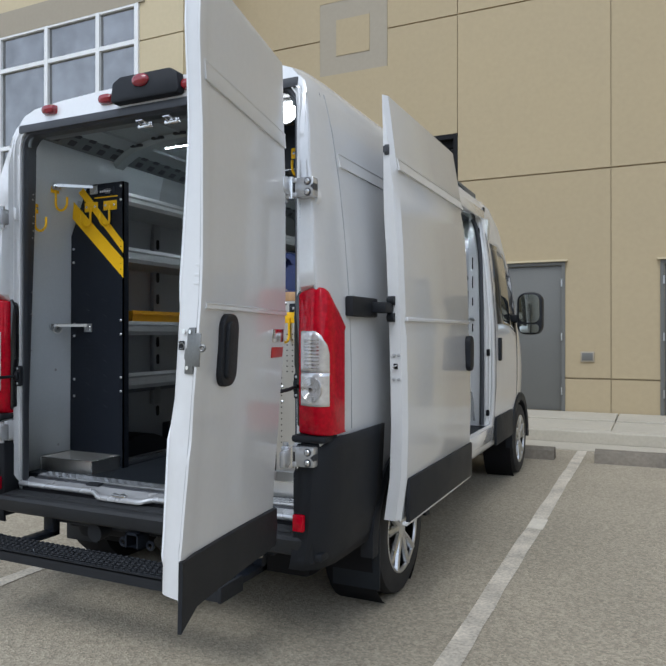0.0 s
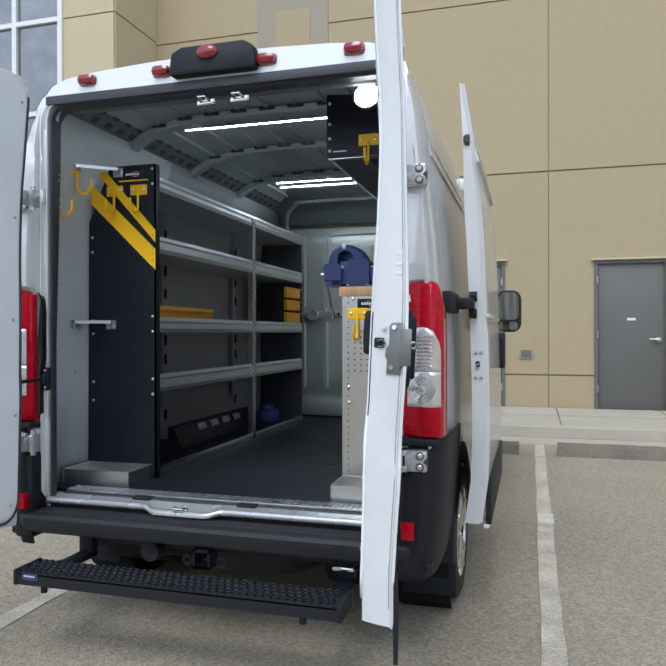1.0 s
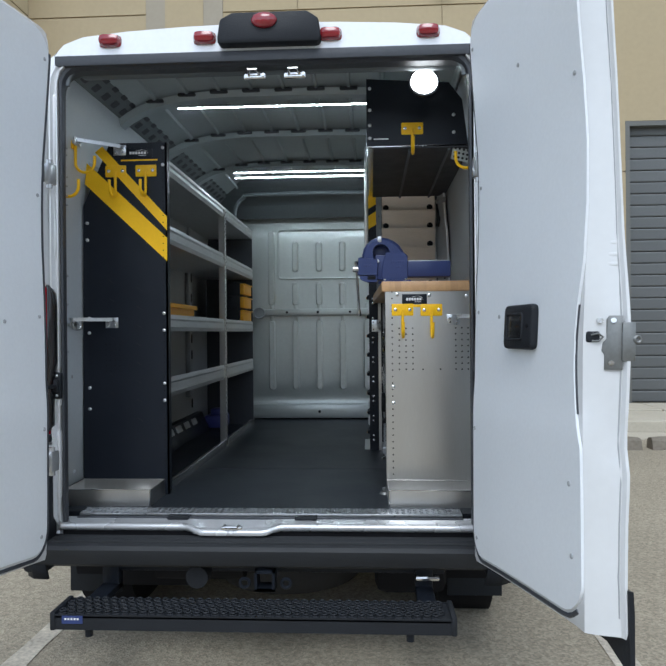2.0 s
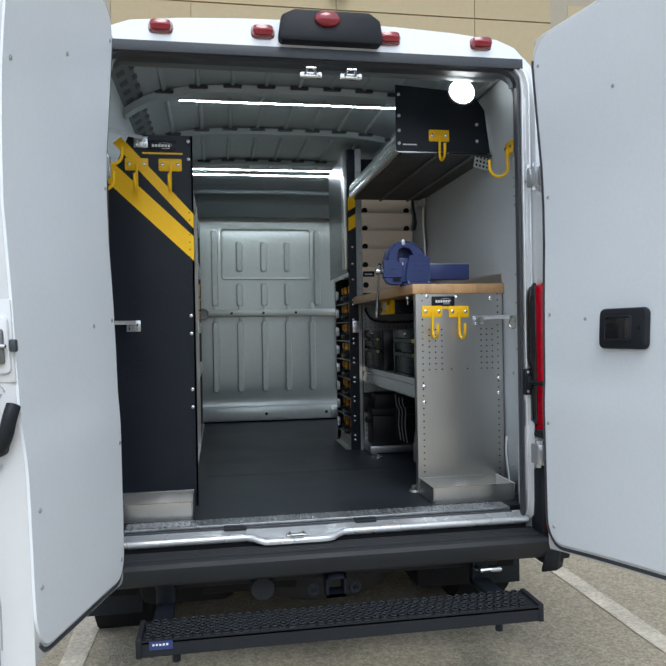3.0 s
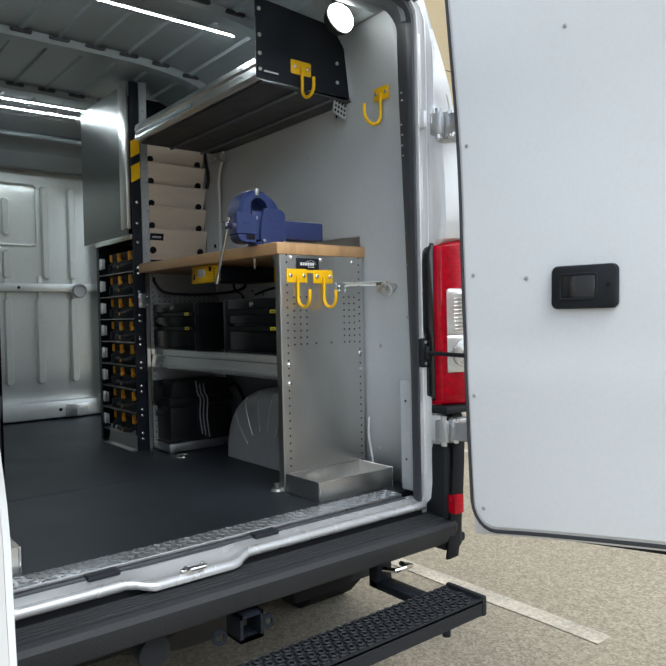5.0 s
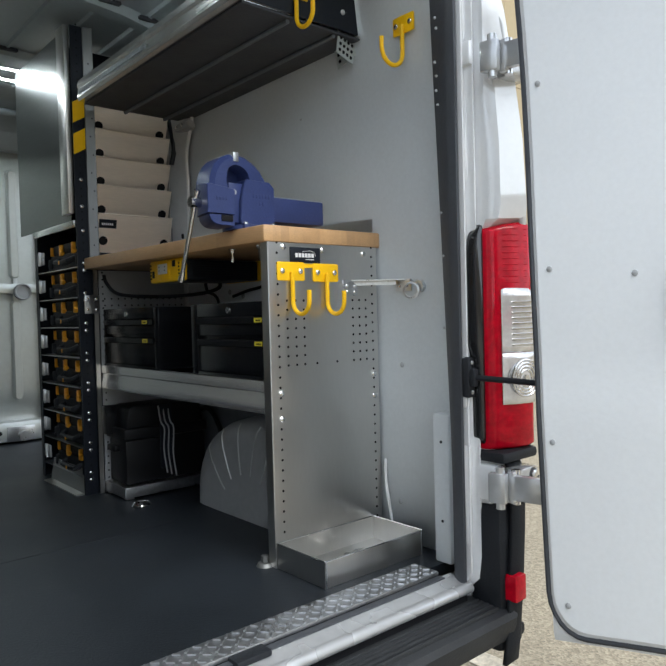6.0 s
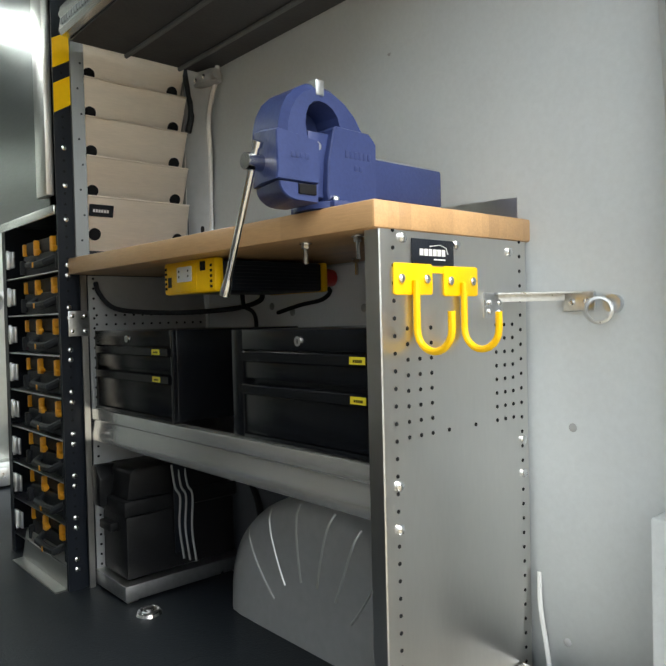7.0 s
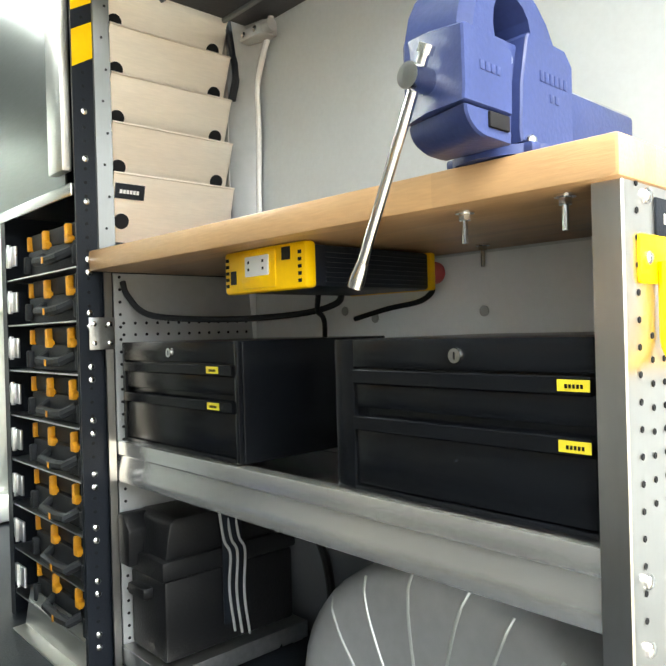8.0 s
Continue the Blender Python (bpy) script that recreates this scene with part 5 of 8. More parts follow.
def wheel(van, s, wy, wz):
    bm = bmesh.new()
    n = 40
    prof = [(0.24, -0.1), (0.3, -0.11), (0.33, -0.1), (0.345, -0.07), (0.347, 0.05), (0.335, 0.09), (0.3, 0.105), (0.235, 0.1)]
    rings = []
    for i in range(n):
        a = 2 * math.pi * i / n
        rings.append([bm.verts.new((s * (0.925 + w), wy + r * math.cos(a), wz + r * math.sin(a))) for r, w in prof])
    for i in range(n):
        A, B = rings[i], rings[(i + 1) % n]
        for k in range(len(prof) - 1):
            bm.faces.new((A[k], A[k + 1], B[k + 1], B[k]))
    bmesh.ops.recalc_face_normals(bm, faces=bm.faces)
    w = part("wheel", bm, M_TYRE, van, "black tyre on a silver spoked wheel")
    bm = bmesh.new()
    rod(bm, (s * 0.93, wy, wz), (s * 0.96, wy, wz), 0.235, 32)
    part("rim_dish", bm, M_DARK, w)
    bm = bmesh.new()
    tube(bm, arc((s * 1.015, wy, wz), 0.228, 0, 351, 40, (0, 1, 0), (0, 0, 1)), 0.013, 8, closed=True)
    rod(bm, (s * 0.96, wy, wz), (s * 1.02, wy, wz), 0.06, 20, 0.05)
    for k in range(5):
        a = 2 * math.pi * k / 5 + 0.3
        for da in (-0.17, 0.17):
            u = Vector((0, math.cos(a + da), math.sin(a + da)))
            v = Vector((0, math.cos(a + da * 1.4), math.sin(a + da * 1.4)))
            p0, p1 = Vector((s * 1.005, wy, wz)) + u * 0.04, Vector((s * 1.012, wy, wz)) + v * 0.228
            rod(bm, p0, p1, 0.019, 8, 0.022)
    part("rim", bm, M_GALV, w, "silver alloy rim")


def mirror(van, s):
    bm = bmesh.new()
    prism(bm, rounded(s * 1.05, s * 1.285, 1.385, 1.79, 0.085, 6), "y", 4.1, 4.24, 0.02)
    m = part("door_mirror", bm, M_BLACKPL, van, "large black door mirror")
    part("mirror_arm", boxes((s * 0.98, s * 1.1, 4.13, 4.2, 1.5, 1.58), bev=0.015), M_BLACKPL, m)
    part("mirror_glass", prism(bmesh.new(), rounded(s * 1.072, s * 1.262, 1.5, 1.768, 0.06, 5), "y", 4.092, 4.1), M_MIRROR, m)
    part("wide_glass", prism(bmesh.new(), rounded(s * 1.078, s * 1.256, 1.405, 1.485, 0.03, 4), "y", 4.092, 4.1), M_MIRROR, m)


# pressed contour of the rear leaves, by height: shift of the inner and the outer face, reach of the latch edge inside and outside
DOOR_IN = [(0.5, -0.016), (0.75, -0.012), (1.0, -0.006), (1.1, -0.004), (1.2, 0.005), (1.35, 0.011), (1.5, 0.019), (1.7, 0.033), (1.85, 0.039), (2.0, 0.04), (2.15, 0.032), (2.3, 0.024), (2.55, 0.014)]
DOOR_OUT = [(0.5, -0.03), (0.75, -0.029), (0.9, -0.02), (1.0, -0.012), (1.1, -0.009), (1.2, -0.003), (1.35, 0.008), (1.5, 0.011), (1.7, 0.008), (2.0, 0.003), (2.15, -0.004), (2.3, -0.009), (2.55, -0.02)]
LATCH_IN = [(0.5, 0.044), (0.75, 0.04), (0.9, 0.032), (1.0, 0.026), (1.1, 0.019), (1.2, 0.003), (1.35, -0.005), (1.7, -0.005), (1.85, -0.011), (2.0, -0.027), (2.15, -0.036), (2.35, -0.04), (2.55, -0.07)]
LATCH_OUT = [(0.5, 0.092), (0.75, 0.085), (0.9, 0.076), (1.02, 0.071), (1.09, 0.055), (1.2, 0.056), (1.38, 0.05), (1.5, 0.034), (1.6, 0.023), (1.85, 0.013), (2.0, 0.008), (2.3, 0.003), (2.55, -0.04)]


LEFT_IN = [(0.5, -0.034), (1.0, -0.028), (1.1, -0.022), (1.2, -0.011), (1.35, -0.004), (1.7, -0.005), (1.9, -0.02), (2.15, -0.03), (2.35, -0.04), (2.55, -0.07)]
LEFT_OUT = [(0.5, -0.02), (0.9, -0.015), (1.02, -0.012), (1.1, -0.002), (1.2, 0.0), (1.38, 0.0), (1.5, 0.012), (1.7, 0.015), (1.9, 0.005), (2.1, 0.0), (2.55, -0.045)]


def rear_door(van, s, hinge_in, latch_in, label):
    """Rear leaf, swung open; built in a frame of u (hinge to latch) and w (outwards of the leaf)."""
    h, l = Vector((*hinge_in, 0)), Vector((*latch_in, 0))
    u = (l - h).normalized()
    w = Vector((u.y, -u.x, 0))
    if w.x * s < 0:
        w = -w
    L = (l - h).length
    m = Matrix((( u.x, w.x, 0, h.x), (u.y, w.y, 0, h.y), (0, 0, 1, 0), (0, 0, 0, 1)))

    def warp(p):
        """From the flat leaf to its pressed shape."""
        x, y, z = p
        f = min(max(y / 0.1, 0), 1)
        k = min(max(x / L, 0), 1)
        far = max(0, (k - 0.5) / 0.5) ** 1.5
        near = max(0, 1 - k / 0.35)
        x2 = x + far * ((1 - f) * lerp_table(z, LATCH_IN if s > 0 else LEFT_IN) + f * lerp_table(z, LATCH_OUT if s > 0 else LEFT_OUT)) + near * (0.011 - 0.05 * (z - 1.3))
        y2 = y + (1 - f) * lerp_table(z, DOOR_IN) + f * lerp_table(z, DOOR_OUT)
        z2 = z
        if z < 0.8:  # the lower edge rises towards the latch side
            z2 += 0.075 * k * min(1, (0.8 - z) / 0.15)
        return Vector((x2, y2, z2))

    def put(bm, bend=True):
        if bend:
            for v in bm.verts:
                v.co = warp(v.co)
        bmesh.ops.transform(bm, matrix=m, verts=bm.verts)
        bmesh.ops.recalc_face_normals(bm, faces=bm.faces)
        return bm

    def dense(loop, step=0.06):
        out = []
        for p, q in zip(loop, loop[1:]):
            p, q = Vector(p), Vector(q)
            n = max(1, int((q - p).length / step))
            out += [p + (q - p) * i / n for i in range(n)]
        return out + [Vector(loop[-1])]

    zs = [0.555, 0.575, 0.62, 0.7, 0.8, 0.9, 0.98, 1.02, 1.05, 1.08, 1.12, 1.16, 1.2, 1.28, 1.36, 1.42, 1.48, 1.55, 1.62, 1.7, 1.78, 1.86, 1.94, 2.02, 2.1, 2.18, 2.26, 2.34, 2.4, 2.44, 2.48, 2.505, 2.515]
    bm = bmesh.new()
    rows = []
    for z in zs:
        t = 0.1 - math.sqrt(max(0, 0.01 - max(0, z - 2.415) ** 2))  # rounded upper corners
        t = min(t, 0.09)
        c = 0.006 if z < 0.57 or z > 2.51 else 0
        ks = [0.0, 0.25, 0.5, 0.62, 0.72, 0.8, 0.87, 0.93]
        sec = [(-0.012, 0.09 - c), (-0.004, 0.1 - c)] + [(L * k, 0.1 - c) for k in ks[1:]] + [(L - 0.02 - t, 0.104 - c), (L + 0.002 - t, 0.102 - c), (L + 0.004 - t, 0.094), (L - 0.006 - t, 0.09), (L - 0.006 - t, 0.075), (L - 0.004 - t, 0.05), (L - 0.004 - t, 0.02), (L - 0.008 - t, 0.005)] + [(L * k - (t if k > 0.9 else 0), 0.005 + c) for k in reversed(ks[1:])] + [(t * 0.5, 0.005 + c), (-0.008, 0.035)]
        rows.append([bm.verts.new((a, b, z)) for a, b in sec])
    for a, b in zip(rows, rows[1:]):
        for k in range(len(rows[0])):
            bm.faces.new((a[k], a[(k + 1) % len(a)], b[(k + 1) % len(a)], b[k]))
    bm.faces.new(rows[0])
    bm.faces.new(rows[-1])
    d = part("rear_door", put(bm), M_WHITE, van, label, smooth=32)
    # inner board with rounded corners, cut back round the latch of the right leaf
    bm = bmesh.new()
    rows = []
    r = 0.09
    z0, z1 = 0.585, 2.5
    zb = sorted({z0 + r - r * math.cos(radians(15 * i)) for i in range(7)} | {z1 - r + r * math.cos(radians(15 * i)) for i in range(7)} | {z for z in zs if z0 + r < z < z1 - r} | {1.14, 1.18, 1.24, 1.3, 1.44, 1.5})
    for z in zb:
        e = max(0, z0 + r - z, z - (z1 - r))
        ins = r - math.sqrt(max(0, r * r - e * e))
        notch = 0.03 * max(0, math.sin(math.pi * min(1, max(0, (z - 1.08) / 0.44)))) ** 0.7 if s > 0 else 0.0
        a, b = 0.01 + ins, L - 0.008 - ins - notch
        rows.append([bm.verts.new((x, y, z)) for x, y in [(a + (b - a) * k, -0.003) for k in (0, 0.3, 0.5, 0.62, 0.74, 0.86, 0.94, 1)] + [(a + (b - a) * k, 0.0045) for k in (1, 0.5, 0)]])
    for a, b in zip(rows, rows[1:]):
        for k in range(len(a)):
            bm.faces.new((a[k], a[(k + 1) % len(a)], b[(k + 1) % len(a)], b[k]))
    bm.faces.new(rows[0])
    bm.faces.new(rows[-1])
    part("inner_board", put(bm), M_DOORSKIN, d, "pale grey inner door board", smooth=30)
    n_in = (m.to_3x3() @ Vector((0, -1, 0)))
    bolts(d, [m @ warp((a, -0.003, z)) for a, z in ((0.03, 1.89), (0.03, 2.4), (0.03, 1.03), (0.05, 0.645), (0.04, 1.44), (0.235, 1.42), (L * 0.47, 2.2), (L - 0.05, 2.05), (L - 0.06, 0.98), (L - 0.05, 0.8))], n_in, 0.007, 0.004, M_GREY, "screw")
    # seal round the board
    loop = rounded(-0.006, L - 0.006, 0.568, 2.508, 0.1, 6)
    path = [(a, 0.008, b) for a, b in loop[19:] + loop[:4]]
    part("door_seal", put(tube(bmesh.new(), dense(path), 0.0075, 8)), M_SEAL, d)
    if s > 0:
        edge = [(L - 0.009 - 0.03 * max(0, math.sin(math.pi * min(1, max(0, (z - 1.08) / 0.44)))) ** 0.7, 0.004, z) for z in [1.16 + 0.02 * i for i in range(15)]]
        part("latch_seal", put(tube(bmesh.new(), edge, 0.004, 6)), M_SEAL, d)
    # thin grey tube drawn as the shadow line of the flange's hem gap
    hem_line = [(L - 0.007, 0.086, 0.6 + 0.05 * i) for i in range(37)]
    part("hem_shadow_line", put(tube(bmesh.new(), hem_line, 0.0022, 6)), M_GREY, d)
    # black lower cladding outside, with a thin flap below the latch end
    bm = bmesh.new()
    cl = []
    for k in (0, 0.2, 0.4, 0.55, 0.7, 0.8, 0.9, 1.0):
        x = -0.02 + (L + 0.03) * k
        low = 0.545 - 0.03 * k - (0.045 if k == 1.0 else 0.0)
        cl.append([bm.verts.new((x, y, z)) for y, z in ((0.1, low), (0.112, low), (0.114, 0.62), (0.112, 0.69), (0.1, 0.695))])
    for a, b in zip(cl, cl[1:]):
        for k in range(5):
            bm.faces.new((a[k], a[(k + 1) % 5], b[(k + 1) % 5], b[k]))
    bm.faces.new(cl[0])
    bm.faces.new(cl[-1])
    part("lower_cladding", put(bm), M_BLACKPL, d, smooth=30)
    # pressed creases outside
    for z, hh in ((2.15, 0.062), (1.466, 0.02)):
        bm = bmesh.new()
        cr = []
        for k in (0, 0.3, 0.5, 0.65, 0.8, 0.9, 0.97):
            cr.append([bm.verts.new((L * k, y, z + dz)) for y, dz in ((0.097, -0.001), (0.108, 0.0), (0.109, 0.004), (0.106, hh - 0.008), (0.108, hh - 0.003), (0.097, hh))])
        for a, b in zip(cr, cr[1:]):
            for k in range(5):
                bm.faces.new((a[k], a[k + 1], b[k + 1], b[k]))
        bm.faces.new(cr[-1])
        bm.faces.new(cr[0])
        part("crease", put(bm), M_WHITE, d, smooth=25)
    # pressed ribs on the latch flange
    for z in (1.535, 1.56, 1.59) if s > 0 else (1.575, 1.605):
        part("flange_rib", put(boxes((L - 0.0075, L - 0.0047, 0.018, 0.084, z, z + 0.01), bev=0.0012)), M_WHITE, d)
    # hinges
    for z in (0.88, 2.0):
        bm = boxes((-0.11, 0.0, 0.085, 0.108, z - 0.034, z + 0.034), bev=0.006)
        rod(bm, (-0.12, 0.075, z - 0.055), (-0.12, 0.075, z + 0.055), 0.012, 12)
        box(bm, -0.15, -0.1, 0.06, 0.085, z - 0.04, z + 0.04, 0.006)
        part("hinge", put(bm, False), M_HINGE, d, "white painted steel door hinge")
        q = -0.026  # the lower one stands on the cladding, the upper on the bulge of the corner
        bm = boxes((s * 0.9, s * 0.988, q - 0.1, q - 0.05, z - 0.042, z + 0.042), bev=0.008)
        box(bm, s * 0.862, s * 0.91, q - 0.106, q - 0.084, z - 0.042, z - 0.02, 0.004)
        box(bm, s * 0.862, s * 0.91, q - 0.106, q - 0.084, z + 0.02, z + 0.042, 0.004)
        hp = part("hinge_plate", bm, M_HINGE, d, "white painted hinge leaf on the pillar")
        kn = rod(bmesh.new(), (s * 0.885, q - 0.1, z - 0.046), (s * 0.885, q - 0.1, z + 0.046), 0.011, 14)
        part("hinge_pin", kn, M_CHROME, hp, "bright steel hinge pin")
        part("hinge_slot", boxes((s * 0.868, s * 0.903, q - 0.098, q - 0.07, z - 0.021, z + 0.021), bev=0.003), M_DARK, hp)
        for b in (-1, 1):
            part("washer_recess", rod(bmesh.new(), (s * 0.962, q - 0.099, z + 0.022 * b), (s * 0.962, q - 0.1015, z + 0.022 * b), 0.0165, 16), M_SEAL, hp)
        bolts(hp, [(s * 0.962, q - 0.101, z + 0.022 * b) for b in (-1, 1)], (0, -1, 0), 0.012, 0.01)
        part("hinge_notch", prism(bmesh.new(), [(s * 0.989, z - 0.014), (s * 0.975, z), (s * 0.989, z + 0.014)], "y", q - 0.1015, q - 0.06), M_SEAL, hp)
        if z > 1:  # pressed cup round the hinge
            part("hinge_cup", rod(bmesh.new(), (s * 0.935, -0.045, z - 0.03), (s * 0.935, -0.068, z - 0.03), 0.052, 24, 0.046), M_JAMB, hp)
    if s > 0:
        # inner pull cup and outer handle
        bm = bmesh.new()
        prism(bm, rounded(0.325, 0.53, 1.318, 1.452, 0.02, 4), "y", -0.026, 0.0, 0.009)
        c = part("inner_handle", put(bm), M_BLACKPL, d, "black plastic pull cup", )
        bm = bmesh.new()
        rim = [(a, -0.026, b) for a, b in rounded(0.355, 0.468, 1.348, 1.424, 0.008, 3)]
        tube(bm, rim, 0.004, 6, closed=True)
        part("recess_rim", put(bm), M_BLACKPL, c)
        part("pull_recess", put(boxes((0.359, 0.464, -0.0275, -0.022, 1.352, 1.42), bev=0.002)), M_BLACKGL, c)
        part("lock_button", put(rod(bmesh.new(), (0.503, -0.025, 1.388), (0.503, -0.029, 1.388), 0.0065, 12)), M_DARK, c)
        bm = bmesh.new()
        prism(bm, rounded(L - 0.24, L - 0.125, 1.225, 1.455, 0.045, 5), "y", 0.09, 0.12, 0.008)
        oh = part("outer_handle", put(bm), M_BLACKPL, d, "black plastic outside handle")
        bm = bmesh.new()
        prism(bm, rounded(L - 0.185, L - 0.14, 1.25, 1.43, 0.02, 4), "y", 0.115, 0.132, 0.005)
        part("grip", put(bm), M_BLACKPL, oh)
        # latch on the edge
        bm = bmesh.new()
        prism(bm, [(0.048, 1.275), (0.086, 1.275), (0.086, 1.41), (0.058, 1.41), (0.052, 1.402), (0.052, 1.352), (0.044, 1.342), (0.042, 1.322), (0.048, 1.312)], "x", L - 0.003, L + 0.001, 0.0008)
        pl = part("latch_plate", put(bm), M_PLATE, d, "grey steel latch plate")
        part("latch", put(boxes((L - 0.016, L - 0.001, 0.01, 0.04, 1.342, 1.372), bev=0.006)), M_BLACKPL, pl)
        part("latch_tongue", put(tube(bmesh.new(), [(L + 0.002, 0.018, 1.362), (L + 0.004, 0.032, 1.366), (L + 0.004, 0.042, 1.357), (L + 0.003, 0.034, 1.347), (L + 0.002, 0.02, 1.347)], 0.0026, 6)), M_PLATE, pl)
        for a, z in ((0.036, 1.398), (0.064, 1.398), (0.06, 1.292)):
            part("screw", put(rod(bmesh.new(), (L - 0.004, a, z), (L + 0.005, a, z), 0.0065, 10)), M_CHROME, pl)
        part("tab", put(boxes((L + 0.003, L + 0.007, 0.082, 0.112, 1.297, 1.393), bev=0.001)), M_PLATE, pl)
        part("loop", put(tube(bmesh.new(), arc((L + 0.005, 0.116, 1.35), 0.008, 0, 340, 14, (0, 1, 0), (0, 0, 1)), 0.004, 6, closed=True)), M_PLATE, pl)
        # badge bar on the outside, and a red plate for the tail lamp's reflection
        bm = boxes((0.02, 0.16, 0.1, 0.104, 1.36, 1.41), bev=0.002)
        part("badge_bar", put(bm), M_CHROME, d)
        part("lamp_reflection", put(boxes((0.02, 0.16, 0.1, 0.104, 1.3, 1.34), bev=0.002)), M_RED, d)
    else:
        bm = bmesh.new()
        prism(bm, rounded(0.006, 0.078, 1.31, 1.44, 0.012, 3), "x", L - 0.008, L + 0.006, 0.004)
        part("flange_step", put(boxes((L - 0.01, L - 0.001, 0.0, 0.088, 1.29, 1.478), bev=0.0025)), M_WHITE, d)
        pad = part("latch_pad", put(bm), M_WHITE, d)
        part("latch_tab", put(boxes((L + 0.004, L + 0.008, 0.055, 0.118, 1.318, 1.418), bev=0.001)), M_PLATE, pad, "grey steel striker tab")
        bm = bmesh.new()
        prism(bm, rounded(0.016, 0.054, 1.332, 1.412, 0.006, 3), "x", L + 0.005, L + 0.014, 0.002)
        part("latch_striker", put(bm), M_PLATE, pad, "steel latch striker plate")
        part("striker_pin", put(rod(bmesh.new(), (L + 0.018, 0.008, 1.373), (L + 0.018, 0.06, 1.373), 0.005, 8)), M_GALV, pad)
        for z in (1.35, 1.394):
            part("screw", put(rod(bmesh.new(), (L + 0.013, 0.034, z), (L + 0.018, 0.034, z), 0.0085, 12)), M_CHROME, pad)
        part("buffer", put(boxes((L - 0.004, L + 0.012, -0.012, 0.004, 1.36, 1.388), bev=0.004)), M_SEAL, pad)
        part("lock_rod", put(boxes((L + 0.006, L + 0.016, 0.118, 0.16, 1.35, 1.375), bev=0.003)), M_GALV, pad)
        # round pressed emblem above the lever, as a plain fan shape
        bm = tube(bmesh.new(), arc((L - 0.002, 0.045, 1.268), 0.017, 0, 180, 12, (0, 1, 0), (0, 0, 1)), 0.0016, 5)
        for a in (50, 90, 130):
            q = radians(a)
            tube(bm, [(L - 0.002, 0.045, 1.252), (L - 0.002, 0.045 + 0.014 * math.cos(q), 1.252 + 0.016 * math.sin(q))], 0.0025, 5)
        part("emblem", put(bm), M_GREY, d)
        bm = tube(bmesh.new(), curve([(L + 0.002, 0.008, 1.238), (L + 0.014, 0.012, 1.215), (L + 0.018, 0.022, 1.182), (L + 0.016, 0.036, 1.156), (L + 0.01, 0.047, 1.144)], 3), 0.0165, 12)
        rod(bm, (L - 0.004, 0.05, 1.142), (L + 0.022, 0.05, 1.142), 0.019, 18)
        part("pull_lever", put(bm), M_BLACKPL, d, "curved black release lever")
        part("edge_bolt", put(rod(bmesh.new(), (L - 0.004, 0.06, 1.1), (L + 0.006, 0.06, 1.1), 0.009, 10)), M_GALV, d)
        path = [(L + 0.002, 0.106, z) for z in [0.54 + 0.05 * i for i in range(40)]]
        part("edge_seal", put(tube(bmesh.new(), path, 0.0165, 10)), M_SEAL, d, "thick dark rubber edge seal")
    return d


